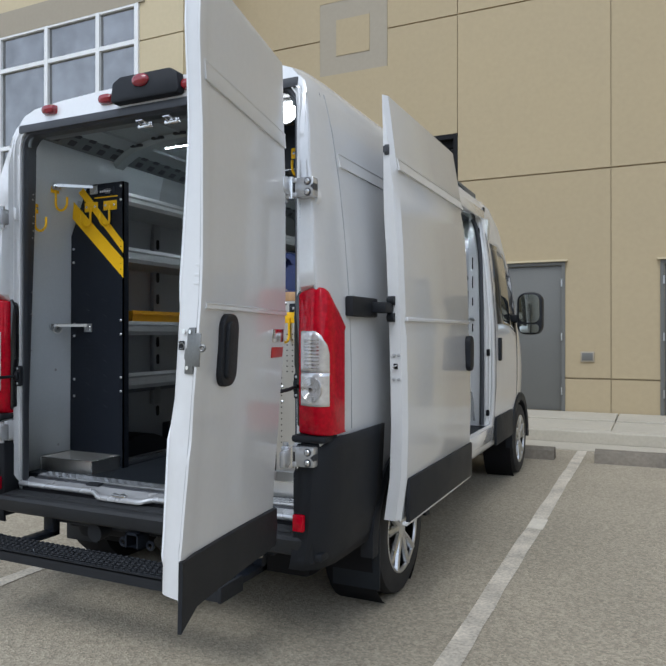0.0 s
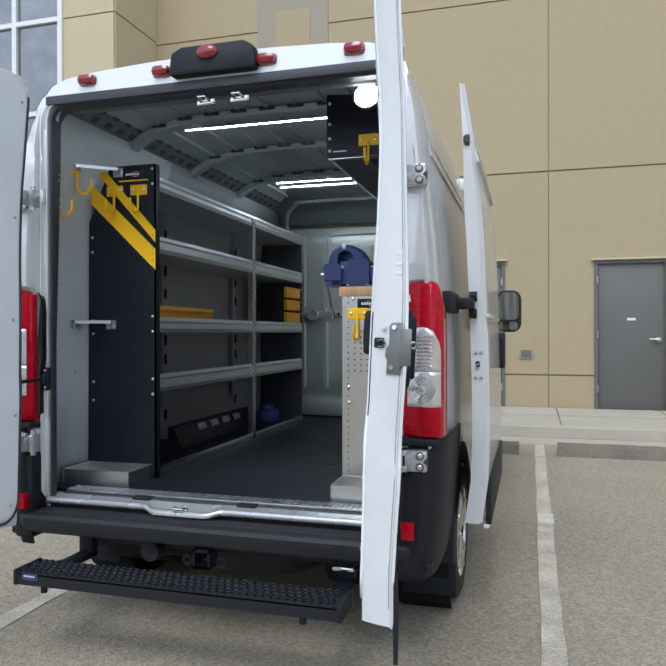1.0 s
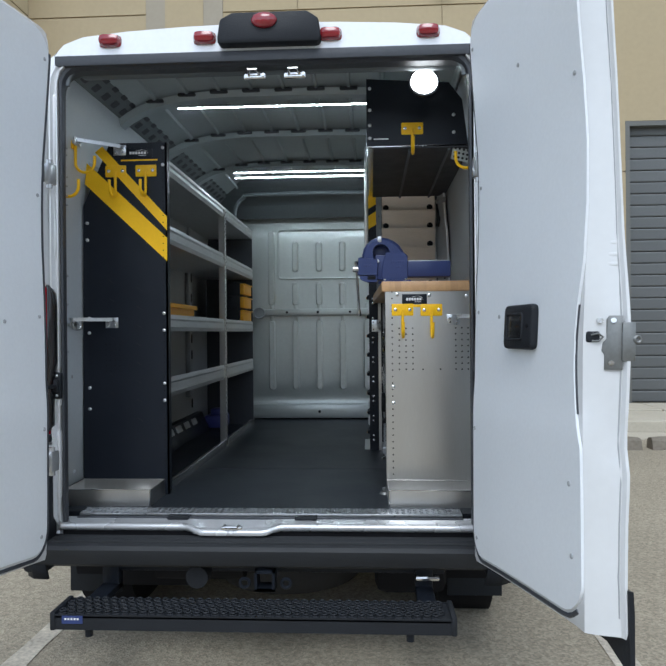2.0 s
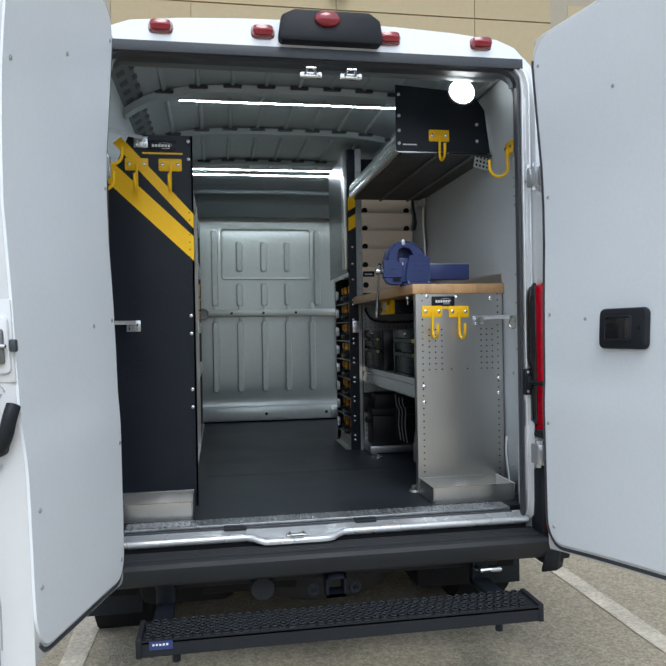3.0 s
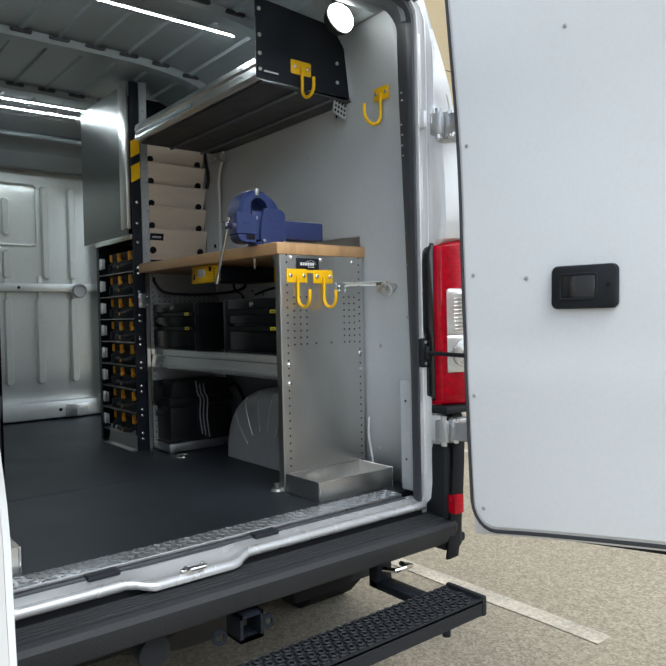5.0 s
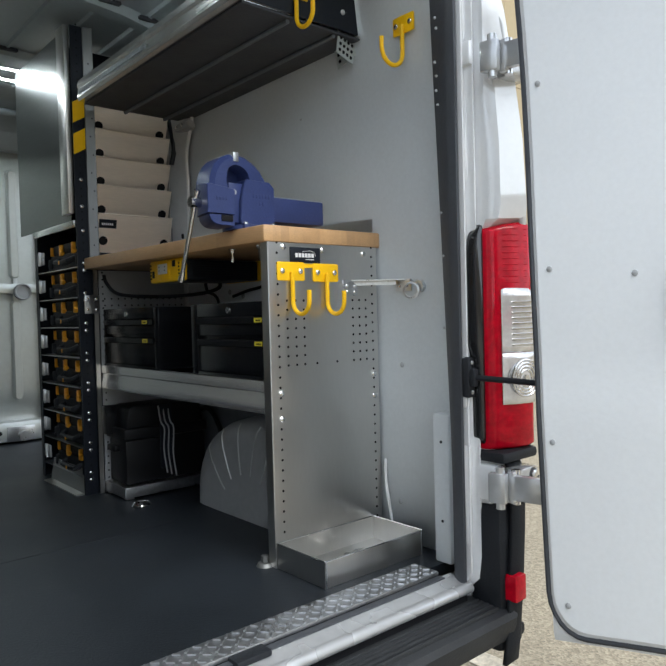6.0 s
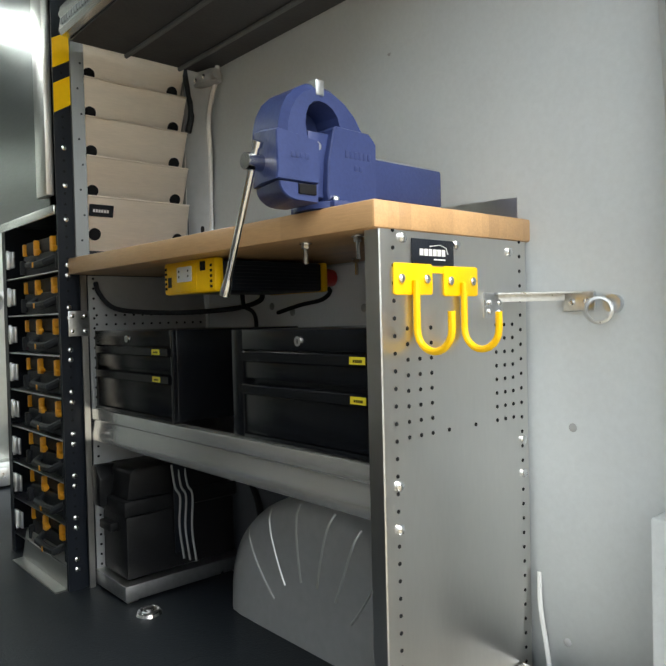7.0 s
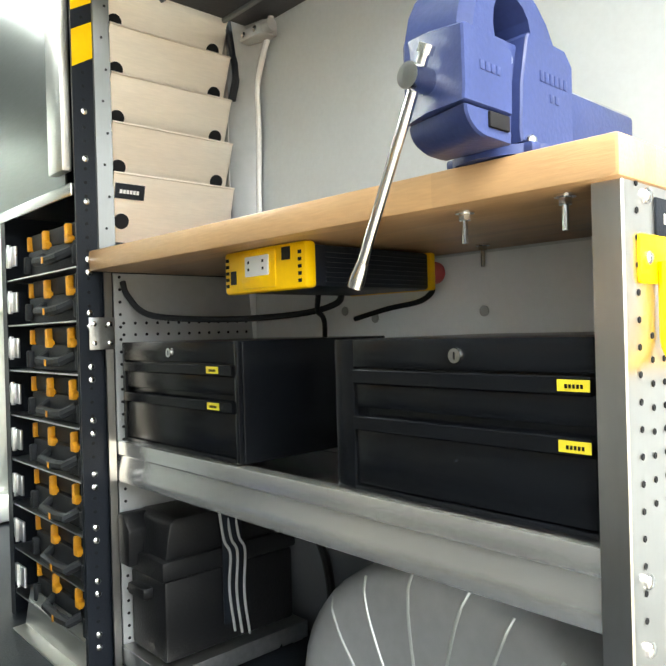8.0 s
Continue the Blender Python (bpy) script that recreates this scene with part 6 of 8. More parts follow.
def sliding_door(van):
    """Side door slid back along the outside of the body."""
    bm = bmesh.new()
    zs = [0.5, 0.6, 0.7, 0.95, 1.2, 1.38, 1.45, 1.5, 1.65, 1.8, 1.95, 2.06, 2.16, 2.19, 2.3, 2.42, 2.5, 2.555]
    rows = []
    for z in zs:
        xo = lerp_table(z, [(0.5, 1.16), (0.7, 1.188), (1.0, 1.197), (1.4, 1.186), (1.8, 1.17), (2.0, 1.157), (2.2, 1.136), (2.4, 1.105), (2.56, 1.078)])
        yr = 0.44 if z < 2.2 else 0.44 + 0.1 * (z - 2.2)
        c = 0.008 if z in (1.45, 2.16) else 0.0
        rows.append([bm.verts.new(p) for p in ((xo - 0.078 if z < 2.0 else xo - 0.078 + 0.1 * (z - 2.0), yr + 0.005, z), (xo - 0.02, yr, z), (xo - c, yr + 0.03, z), (xo - c, 1.69, z), (xo - 0.015, 1.72, z), (xo - 0.075, 1.72, z))])
    for a, b in zip(rows, rows[1:]):
        for k in range(6):
            bm.faces.new((a[k], a[(k + 1) % 6], b[(k + 1) % 6], b[k]))
    bm.faces.new(rows[0])
    bm.faces.new(rows[-1])
    bmesh.ops.recalc_face_normals(bm, faces=bm.faces)
    d = part("sliding_door", bm, M_WHITE, van, "white sliding side door, slid open", smooth=28)
    part("lower_cladding", boxes((1.176, 1.2, 0.48, 1.71, 0.49, 0.7), bev=0.006), M_BLACKPL, d)
    bm = bmesh.new()
    prism(bm, rounded(1.575, 1.675, 1.16, 1.38, 0.045, 5), "x", 1.18, 1.222, 0.01)
    part("outer_handle", bm, M_BLACKPL, d)
    bm = boxes((1.02, 1.06, 0.12, 0.42, 1.47, 1.56), bev=0.008)
    box(bm, 1.05, 1.13, 0.34, 0.46, 1.49, 1.54, 0.01)
    for z in (1.47, 1.55):
        rod(bm, (1.105, 0.435, z), (1.14, 0.435, z), 0.022, 12)
    part("roller_arm", bm, M_BLACKPL, d, "black roller arm and track end")
    bm = boxes((1.084, 1.108, 0.436, 0.452, 2.25, 2.3), bev=0.005)
    rod(bm, (1.09, 0.44, 2.262), (1.09, 0.44, 2.29), 0.012, 12)
    part("top_roller", bm, M_SEAL, d, "small dark roller bracket")
    rl = part("rear_latch", boxes((1.132, 1.152, 0.434, 0.445, 1.225, 1.25), bev=0.003), M_DARK, d, "small black latch opening")
    part("striker", tube(bmesh.new(), [(1.136, 0.434, 1.232), (1.136, 0.42, 1.234), (1.148, 0.42, 1.24), (1.148, 0.434, 1.242)], 0.004, 6), M_CHROME, rl)
    bolts(d, [(x, 0.44, z) for x in (1.134, 1.158) for z in (1.175, 1.29)], (0, -1, 0), 0.008, 0.008, M_GREY)
    part("body_crease", prism(bmesh.new(), [(side_x(2.15) - 0.01, 2.15), (side_x(2.15) + 0.008, 2.152), (side_x(2.21) + 0.005, 2.208), (side_x(2.21) + 0.008, 2.212), (side_x(2.21) - 0.01, 2.216)], "y", 0.2, 2.0), M_WHITE, van, smooth=0)
    part("crease", prism(bmesh.new(), [(1.125, 2.182), (1.149, 2.184), (1.134, 2.234), (1.138, 2.238), (1.12, 2.242)], "y", 0.49, 1.68), M_WHITE, d, smooth=0)
    part("crease", boxes((1.172, 1.19, 0.48, 1.68, 1.452, 1.472), bev=0.004), M_WHITE, d)
    part("lower_rim", boxes((1.165, 1.192, 0.46, 1.71, 0.476, 0.492), bev=0.004), M_WHITE, d)
    bm = tube(bmesh.new(), [(side_x(z) + 0.001, 0.17, z) for z in (0.97, 1.3, 1.6, 1.9, 2.1, 2.3, 2.48)], 0.003, 6)
    part("panel_seam", bm, M_GREY, van)


def van_all():
    van = thing("cargo_van", (0, 0.88, 0), "white high-roof cargo van with rear and side doors open", "van")
    body_shell(van)
    rear_frame(van)
    roof_trim(van)
    for s in (1, -1):
        tail_lamp(van, s)
        mirror(van, s)
        for wy, wz in WHEELS:
            wheel(van, s, wy, wz)
    bumper_and_sill(van)
    inside(van)
    rear_door(van, 1, (0.797, -0.236), (0.955, -1.0), "white rear door swung open, grey board inside")
    rear_door(van, -1, (-0.757, -0.27), (-0.872, -1.07), "white rear door swung open, grey board inside")
    sliding_door(van)


van_all()

# ---------------- fittings in the cargo space ----------------
FLOOR = 0.617


def j_hook(x, y, z, out, label, group, side=(1, 0, 0), r=0.038, drop=0.085, width=0.1, link=0.0):
    """Plate with two bolts and a round bar that drops and curls up, away from the wall by out."""
    o, sd = Vector(out).normalized(), Vector(side).normalized()
    c = Vector((x, y, z))
    h = thing("utility_hook", (x, y, z), label, "hook", group)
    m = Matrix.Translation(c) @ Matrix((( sd.x, o.x, 0, 0), (sd.y, o.y, 0, 0), (0, 0, 1, 0), (0, 0, 0, 1)))
    bm = bmesh.new()
    prism(bm, rounded(-width / 2, width / 2, -0.025, 0.03, 0.005, 3), "y", 0.0, 0.004, 0.0012)
    bmesh.ops.transform(bm, matrix=m, verts=bm.verts)
    part("plate", bm, M_YELLOW, h)
    if link:  # narrow tie to the next plate
        bm = bmesh.new()
        box(bm, -width / 2 - link, -width / 2, 0.0, 0.003, 0.016, 0.028, m=m)
        part("tie", bm, M_YELLOW, h)
    bm = bmesh.new()
    pts = [(0, 0.009, 0.0), (0, 0.009, -0.03), (0, 0.009, -drop)]
    for a in range(0, 181, 15):
        pts.append((0, 0.009 + r - r * math.cos(radians(a)), -drop - r * math.sin(radians(a))))
    pts.append((0, 0.009 + 2 * r, -drop + 0.03))
    tube(bm, pts, 0.0066, 10)
    bmesh.ops.transform(bm, matrix=m, verts=bm.verts)
    part("bar", bm, M_YELLOW, h)
    bolts(h, [m @ Vector((a * width / 0.1, 0.004, 0.003)) for a in (-0.033, 0.033)], o, 0.008, 0.006)
    return h


def hole_dots(points, normal, r=0.0032):
    """Small dark hole_pattern just proud of a sheet."""
    bm = bmesh.new()
    n = Vector(normal)
    for p in points:
        rod(bm, Vector(p), Vector(p) + n * 0.0012, r, 6)
    return bm


def name_plate(parent, x0, x1, z0, z1, y):
    """Black maker's plate with plain pale bars where its lettering stands."""
    p = part("name_plate", boxes((x0, x1, y - 0.003, y, z0, z1), bev=0.0008), M_BLACKPC, parent, "black maker's plate with pale bars")
    h, w = z1 - z0, x1 - x0
    bm = bmesh.new()
    for k in range(6):
        xa = x0 + (0.17 + 0.105 * k) * w
        box(bm, xa, xa + 0.082 * w, y - 0.0036, y - 0.003, z0 + 0.36 * h, z0 + 0.62 * h)
    box(bm, x0 + 0.5 * w, x0 + 0.78 * w, y - 0.0036, y - 0.003, z0 + 0.2 * h, z0 + 0.25 * h)
    tube(bm, [(x0 + 0.4 * w, y - 0.0036, z0 + 0.72 * h), (x0 + 0.65 * w, y - 0.0036, z0 + 0.8 * h), (x0 + 0.8 * w, y - 0.0036, z0 + 0.7 * h), (x0 + 0.84 * w, y - 0.0036, z0 + 0.45 * h)], 0.0008, 5)
    part("print", bm, M_LABELW, p)
    return p


def left_shelving():
    sh = thing("shelving_unit", (-0.74, 1.68, FLOOR), "black and aluminium van shelving with four shelves", "shelving")
    bm = bmesh.new()
    prism(bm, [(-0.935, FLOOR), (-0.522, FLOOR), (-0.522, 2.275), (-0.795, 2.275), (-0.925, 1.98)], "y", 0.436, 0.444)
    box(bm, -0.53, -0.522, 0.436, 0.48, FLOOR, 2.275)
    ep = part("end_panel", bm, M_BLACKPC, sh, "black end panel with two yellow slanted stripes")
    for poly in ([(-0.522, 1.715), (-0.522, 1.825), (-0.905, 2.185), (-0.915, 2.085)], [(-0.522, 1.86), (-0.522, 1.925), (-0.83, 2.262), (-0.865, 2.235)]):
        part("stripe", prism(bmesh.new(), poly, "y", 0.4345, 0.4358), M_YELLOW, ep)
    name_plate(ep, -0.72, -0.59, 2.205, 2.25, 0.436)
    part("plate_line", boxes((-0.74, -0.565, 0.434, 0.436, 2.19, 2.197)), M_YELLOW, ep)
    pts = []
    for k in range(48):
        pts.append((-0.54, 0.4355, FLOOR + 0.06 + 0.033 * k))
    for a in range(4):
        for b in range(6):
            pts.append((-0.82 + 0.022 * a, 0.4355, 1.2 + 0.025 * b))
    part("hole_pattern", hole_dots(pts, (0, -1, 0)), M_DARK, ep)
    bolts(ep, [(x, 0.436, z) for x, z in ((-0.54, 2.25), (-0.54, 2.17), (-0.54, 1.47), (-0.54, 1.39), (-0.54, 1.14), (-0.54, 1.06), (-0.905, 1.9), (-0.905, 1.82), (-0.9, 1.45), (-0.9, 1.12), (-0.9, 1.02), (-0.9, 1.38))], (0, -1, 0), 0.008, 0.006, M_GALV)
    bm = bmesh.new()
    for k in range(8):
        for x, dz in ((-0.79, 0.0), (-0.66, -0.035)):
            z = 1.62 - 0.088 * k + dz
            tube(bm, [(x - 0.012, 0.4358, z + 0.008), (x, 0.4352, z), (x + 0.012, 0.4358, z - 0.006)], 0.0016, 5)
    part("lance_pattern", bm, M_BLACKPL, ep)
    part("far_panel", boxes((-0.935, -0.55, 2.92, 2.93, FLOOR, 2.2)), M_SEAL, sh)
    for z0, z1 in ((2.15, 2.225), (1.815, 1.905), (1.385, 1.468), (1.065, 1.16)):
        bm = bmesh.new()
        prism(bm, [(-0.94, z0 + 0.012), (-0.56, z0 + 0.012), (-0.56, z1), (-0.552, z1), (-0.546, z1 - 0.02), (-0.55, z1 - 0.03), (-0.545, z0 + 0.022), (-0.552, z0), (-0.57, z0), (-0.94, z0 + 0.006)], "y", 0.478, 2.92)
        part("shelf", bm, M_ALUDULL, sh, "aluminium shelf tray with folded lip", smooth=20)
    part("floor_rail", boxes((-0.56, -0.54, 0.48, 2.92, FLOOR, FLOOR + 0.045), bev=0.003), M_ALUY, sh)
    bm = boxes((-0.545, -0.54, 1.8, 1.85, FLOOR, 2.2), (-0.58, -0.545, 1.8, 1.804, FLOOR, 2.2))
    post = part("post", bm, M_ALU, sh)
    part("hole_pattern", hole_dots([(-0.54, 1.837 if k % 2 else 1.813, FLOOR + 0.03 + 0.0185 * k) for k in range(84)], (1, 0, 0), 0.0066), M_DARK, post)
    # goods on the shelves
    bm = boxes((-0.86, -0.62, 0.62, 1.3, 1.4, 1.408), (-0.86, -0.855, 0.62, 1.3, 1.4, 1.53), (-0.625, -0.62, 0.62, 1.3, 1.4, 1.53), (-0.86, -0.62, 0.62, 0.625, 1.4, 1.53), (-0.86, -0.62, 1.295, 1.3, 1.4, 1.53), (-0.615, -0.605, 0.61, 1.31, 1.512, 1.535))
    single("storage_bin", bm, M_BIN, "long yellow plastic parts bin on the shelf", "bin", "yellow bins")
    for k in range(3):
        z = 1.468 + 0.104 * k
        foot = 1.398 if k == 0 else z - 0.012
        b = thing("small_drawer_bin", (-0.61, 2.73, foot), "small yellow plastic drawer in a black case, stacked", "bin", "stacked drawer bins")
        part("case", boxes((-0.7, -0.588, 2.576, 2.9, foot, z + 0.092), bev=0.003), M_BLACKPL, b)
        part("drawer", boxes((-0.588, -0.556, 2.574, 2.9, z, z + 0.084), bev=0.005), M_BIN, b, "yellow plastic drawer front")
        part("pull", boxes((-0.556, -0.546, 2.58, 2.915, z + 0.074, z + 0.083), bev=0.003), M_BIN, b)
    # blue case on the floor at the far end of the unit
    bm = boxes((-0.9, -0.74, 2.66, 2.88, FLOOR, FLOOR + 0.1), bev=0.015)
    box(bm, -0.86, -0.78, 2.7, 2.84, FLOOR + 0.09, FLOOR + 0.15, 0.015)
    single("blue_case", bm, M_BLUEPL, "small dark blue plastic case on the floor", "case")


def open_tray(x0, x1, y0, y1, h, label):
    t = 0.003
    bm = boxes((x0, x1, y0, y1, FLOOR + 0.001, FLOOR + h))
    bmesh.ops.delete(bm, geom=[f for f in bm.faces if f.normal.z > 0.9], context="FACES")
    tr = thing("floor_tray", ((x0 + x1) / 2, y0, FLOOR), label, "tray", "aluminium floor trays")
    pan = part("tray", bm, M_ALU, tr, smooth=0)
    sol = pan.modifiers.new("thickness", "SOLIDIFY")
    sol.thickness, sol.offset = t, -1
    bm = bmesh.new()
    for x in (x0 + 0.004, x1 - 0.004):
        tube(bm, [(x, y0, FLOOR), (x, y0, FLOOR + h)], 0.003, 6)
    tube(bm, [(x0, y0, FLOOR + h), (x1, y0, FLOOR + h), (x1, y1, FLOOR + h), (x0, y1, FLOOR + h)], 0.0022, 6, closed=True)
    part("folded_rim", bm, M_CHROME, tr)
    rx = (x0 + x1) / 2 + 0.05
    ring = thing("lashing_ring", (rx, y0 + 0.1, FLOOR + t), "loose steel lashing ring in the tray", "lashing ring", "lashing rings")
    bm = tube(bmesh.new(), arc((rx, y0 + 0.11, FLOOR + 0.012), 0.03, 0, 345, 20, (1, 0, 0), (0, 1, 0)), 0.005, 6, closed=True)
    rod(bm, (rx - 0.045, y0 + 0.13, FLOOR + t), (rx - 0.045, y0 + 0.13, FLOOR + 0.016), 0.012, 10)
    part("ring", bm, M_CHROME, ring)


def bracket_bar(x0, x1, y0, y1, z, label):
    """Steel angle from the end panel to the wall."""
    b = thing("angle_bracket", (x0, y0, z), label, "bracket", "steel brackets")
    d = Vector((x1 - x0, y1 - y0, 0))
    n = Vector((-d.y, d.x, 0)).normalized()
    m = Matrix.Translation((x0, y0, z)) @ Matrix((( d.x / d.length, n.x, 0, 0), (d.y / d.length, n.y, 0, 0), (0, 0, 1, 0), (0, 0, 0, 1)))
    bm = bmesh.new()
    box(bm, 0, d.length, -0.016, 0.016, 0.0, 0.003, m=m)
    box(bm, 0, d.length, 0.013, 0.016, -0.014, 0.003, m=m)
    part("bar", bm, M_GALV, b)
    bm = boxes((x0 - 0.03, x0 + 0.03, y0 + 0.004, y0 + 0.008, z - 0.045, z + 0.004), bev=0.001)
    part("foot", bm, M_GALV, b)
    sx = 1 if x1 > x0 else -1
    wf = part("wall_foot", boxes((x1 - sx * 0.012, x1 - sx * 0.006, y1 - 0.035, y1 + 0.03, z - 0.035, z + 0.002), bev=0.001), M_GALV, b)
    bolts(wf, [(x1 - sx * 0.012, y1 + dy, z - 0.018) for dy in (-0.02, 0.012)], (-sx, 0, 0), 0.007, 0.004)
    bolts(b, [(x0 + dx, y0 + 0.004, z + dz) for dx in (-0.016, 0.016) for dz in (-0.015, -0.033)], (0, -1, 0), 0.006, 0.005)


def workbench():
    wb = thing("workbench", (0.71, 1.07, FLOOR), "aluminium van workbench with perforated end panel and shelf", "workbench")
    y = 0.425
    bm = bmesh.new()
    prism(bm, [(0.498, y + 0.035), (0.498, y + 0.002), (0.5, y), (0.928, y), (0.93, y + 0.002), (0.93, y + 0.05), (0.926, y + 0.05), (0.926, y + 0.004), (0.502, y + 0.004), (0.502, y + 0.035)], "z", FLOOR, 1.558)
    ep = part("end_panel", bm, M_ALU, wb, "brushed aluminium end panel with small holes")
    pts = []
    for a in range(3):
        for b in range(8):
            pts.append((0.562 + 0.031 * a, y, 1.2 + 0.027 * b))
            pts.append((0.82 + 0.028 * a, y, 1.2 + 0.027 * b))
    for k in range(30):
        pts.append((0.53, y, FLOOR + 0.07 + 0.03 * k))
        pts.append((0.905, y, FLOOR + 0.07 + 0.03 * k))
    pts += [(0.67, y, 1.2), (0.75, y, 1.2)] + [(0.56 + 0.06 * k, y, FLOOR + 0.025) for k in range(6)]
    part("hole_pattern", hole_dots(pts, (0, -1, 0), 0.0039), M_DARK, ep)
    name_plate(ep, 0.576, 0.69, 1.5, 1.546, y)
    bolts(ep, [(x, y, z) for x, z in ((0.553, 1.545), (0.7, 1.54), (0.87, 1.535), (0.533, 1.12), (0.533, 1.045), (0.907, 1.15), (0.907, 1.08))], (0, -1, 0), 0.009, 0.007)
    # shelf, far end panel, back panel
    bm = bmesh.new()
    prism(bm, [(0.93, 1.1), (0.53, 1.1), (0.53, 1.155), (0.506, 1.157), (0.4995, 1.156), (0.499, 1.153), (0.4992, 1.126), (0.5035, 1.122), (0.5033, 1.119), (0.5, 1.092), (0.499, 1.084), (0.4985, 1.066), (0.5, 1.061), (0.54, 1.06), (0.93, 1.09)], "y", 0.45, 1.664)
    part("shelf", bm, M_LIP, wb, "aluminium shelf with deep folded lip", smooth=20)
    bm = boxes((0.507, 0.93, 1.666, 1.671, FLOOR, 1.556))
    fp = part("far_panel", bm, M_WHEELBOX, wb)
    pts = [(0.53 + 0.03 * a, 1.666, 1.38 + 0.028 * b) for a in range(13) for b in range(3)] + [(0.522, 1.666, FLOOR + 0.06 + 0.03 * k) for k in range(30)]
    part("hole_pattern", hole_dots(pts, (0, -1, 0), 0.004), M_DARK, fp)
    bk = part("back_panel", boxes((0.922, 0.927, 0.45, 1.664, 1.16, 1.55)), M_DOORSKIN, wb)
    bolts(bk, [(0.922, yy, zz) for yy, zz in ((0.62, 1.44), (0.9, 1.435), (1.2, 1.43), (1.3, 1.45))], (-1, 0, 0), 0.011, 0.004, M_GREY, "rivet")
    # wood top
    bm = prism(bmesh.new(), [(0.483, 0.42), (0.945, 0.42), (0.945, 1.664), (0.446, 1.664)], "z", 1.558, 1.606, 0.006)
    part("worktop", bm, M_WOOD, wb, "butcher-block maple worktop")
    bm = bmesh.new()
    prism(bm, [(0.449, 1.606), (1.6, 1.606), (1.6, 1.65), (0.6, 1.66), (0.449, 1.655)], "x", 0.938, 0.942)
    part("splash_strip", bm, M_ALU, wb)
    for yy, xx in ((0.507, 0.528), (0.648, 0.523), (0.85, 0.85)):
        bm = bmesh.new()
        rod(bm, (xx, yy, 1.558), (xx, yy, 1.515), 0.0042, 8)
        rod(bm, (xx, yy, 1.557), (xx, yy, 1.554), 0.013, 14)
        rod(bm, (xx, yy, 1.554), (xx, yy, 1.545), 0.0085, 6)
        part("top_bolt", bm, M_CHROME, wb)
    # hold-down feet
    for x, yy in ((0.49, 0.47),):
        bm = bmesh.new()
        rod(bm, (x, yy, FLOOR), (x, yy, FLOOR + 0.01), 0.026, 20, 0.02)
        rod(bm, (x, yy, FLOOR + 0.012), (x, yy, FLOOR + 0.03), 0.012, 6)
        part("foot_bolt", bm, M_PLATE, wb)


def tool_chest(y0, y1, label, stile, lock, label_at, label_w):
    """Two-drawer steel chest, its front towards the aisle: flush frame with the drawers set into it."""
    x = 0.508
    c = thing("drawer_chest", (0.7, (y0 + y1) / 2, 1.156), label, "drawer chest", "black drawer chests")
    part("case", boxes((x + 0.012, 0.91, y0, y1, 1.158, 1.39), bev=0.003), M_CHEST, c)
    a, b = y0 + 0.012, y1 - stile
    bm = boxes((x, x + 0.012, y0, a, 1.158, 1.39), (x, x + 0.012, b, y1, 1.158, 1.39), (x, x + 0.012, a, b, 1.348, 1.39), (x, x + 0.012, a, b, 1.158, 1.168), bev=0.0015)
    part("front_frame", bm, M_CHEST, c, "glossy black front frame")
    for z0, z1 in ((1.287, 1.345), (1.17, 1.275)):
        d = part("drawer", boxes((x + 0.003, x + 0.012, a + 0.002, b - 0.002, z0, z1 - 0.021), bev=0.0015), M_CHEST, c)
        bm = bmesh.new()
        prism(bm, [(x + 0.011, z1 - 0.023), (x + 0.001, z1 - 0.023), (x - 0.0055, z1 - 0.02), (x - 0.006, z1 - 0.002), (x - 0.003, z1), (x - 0.002, z1 - 0.012), (x + 0.011, z1 - 0.012)], "y", a + 0.003, b - 0.003)
        part("finger_pull", bm, M_CHEST, d, smooth=50)
        zc = z1 - 0.0105
        px = x - 0.0061
        part("label", boxes((px - 0.0007, px, label_at, label_at + label_w, zc - 0.0068, zc + 0.0068)), M_LABELY, d, "small yellow label")
        for k in range(5):
            ya = label_at + label_w * (0.2 + 0.12 * k)
            part("label_bar", boxes((px - 0.0011, px - 0.0007, ya, ya + 0.08 * label_w, zc - 0.0032, zc + 0.0016)), M_CHEST, d)
    bm = bmesh.new()
    rod(bm, (x, lock, 1.367), (x - 0.005, lock, 1.367), 0.0105, 20, 0.0098)
    lk = part("lock", bm, M_CHROME, c)
    part("key_slot", boxes((x - 0.0056, x - 0.0048, lock - 0.001, lock + 0.001, 1.362, 1.372)), M_DARK, lk)


def loft(bm, sections):
    """Solid between outlines (x, z) that stand at several y."""
    rows = [[bm.verts.new((x, y, z)) for x, z in poly] for y, poly in sections]
    n = len(rows[0])
    for a, b in zip(rows, rows[1:]):
        for k in range(n):
            bm.faces.new((a[k], a[(k + 1) % n], b[(k + 1) % n], b[k]))
    bm.faces.new(rows[0])
    bm.faces.new(rows[-1])
    bmesh.ops.recalc_face_normals(bm, faces=bm.faces)
    return bm


def shrunk(poly, d):
    """Outline drawn in by d towards its middle, for a chamfered edge."""
    cx, cz = sum(p[0] for p in poly) / len(poly), sum(p[1] for p in poly) / len(poly)
    out = []
    for x, z in poly:
        r = math.hypot(x - cx, z - cz)
        out.append((x + (cx - x) * d / r, z + (cz - z) * d / r))
    return out


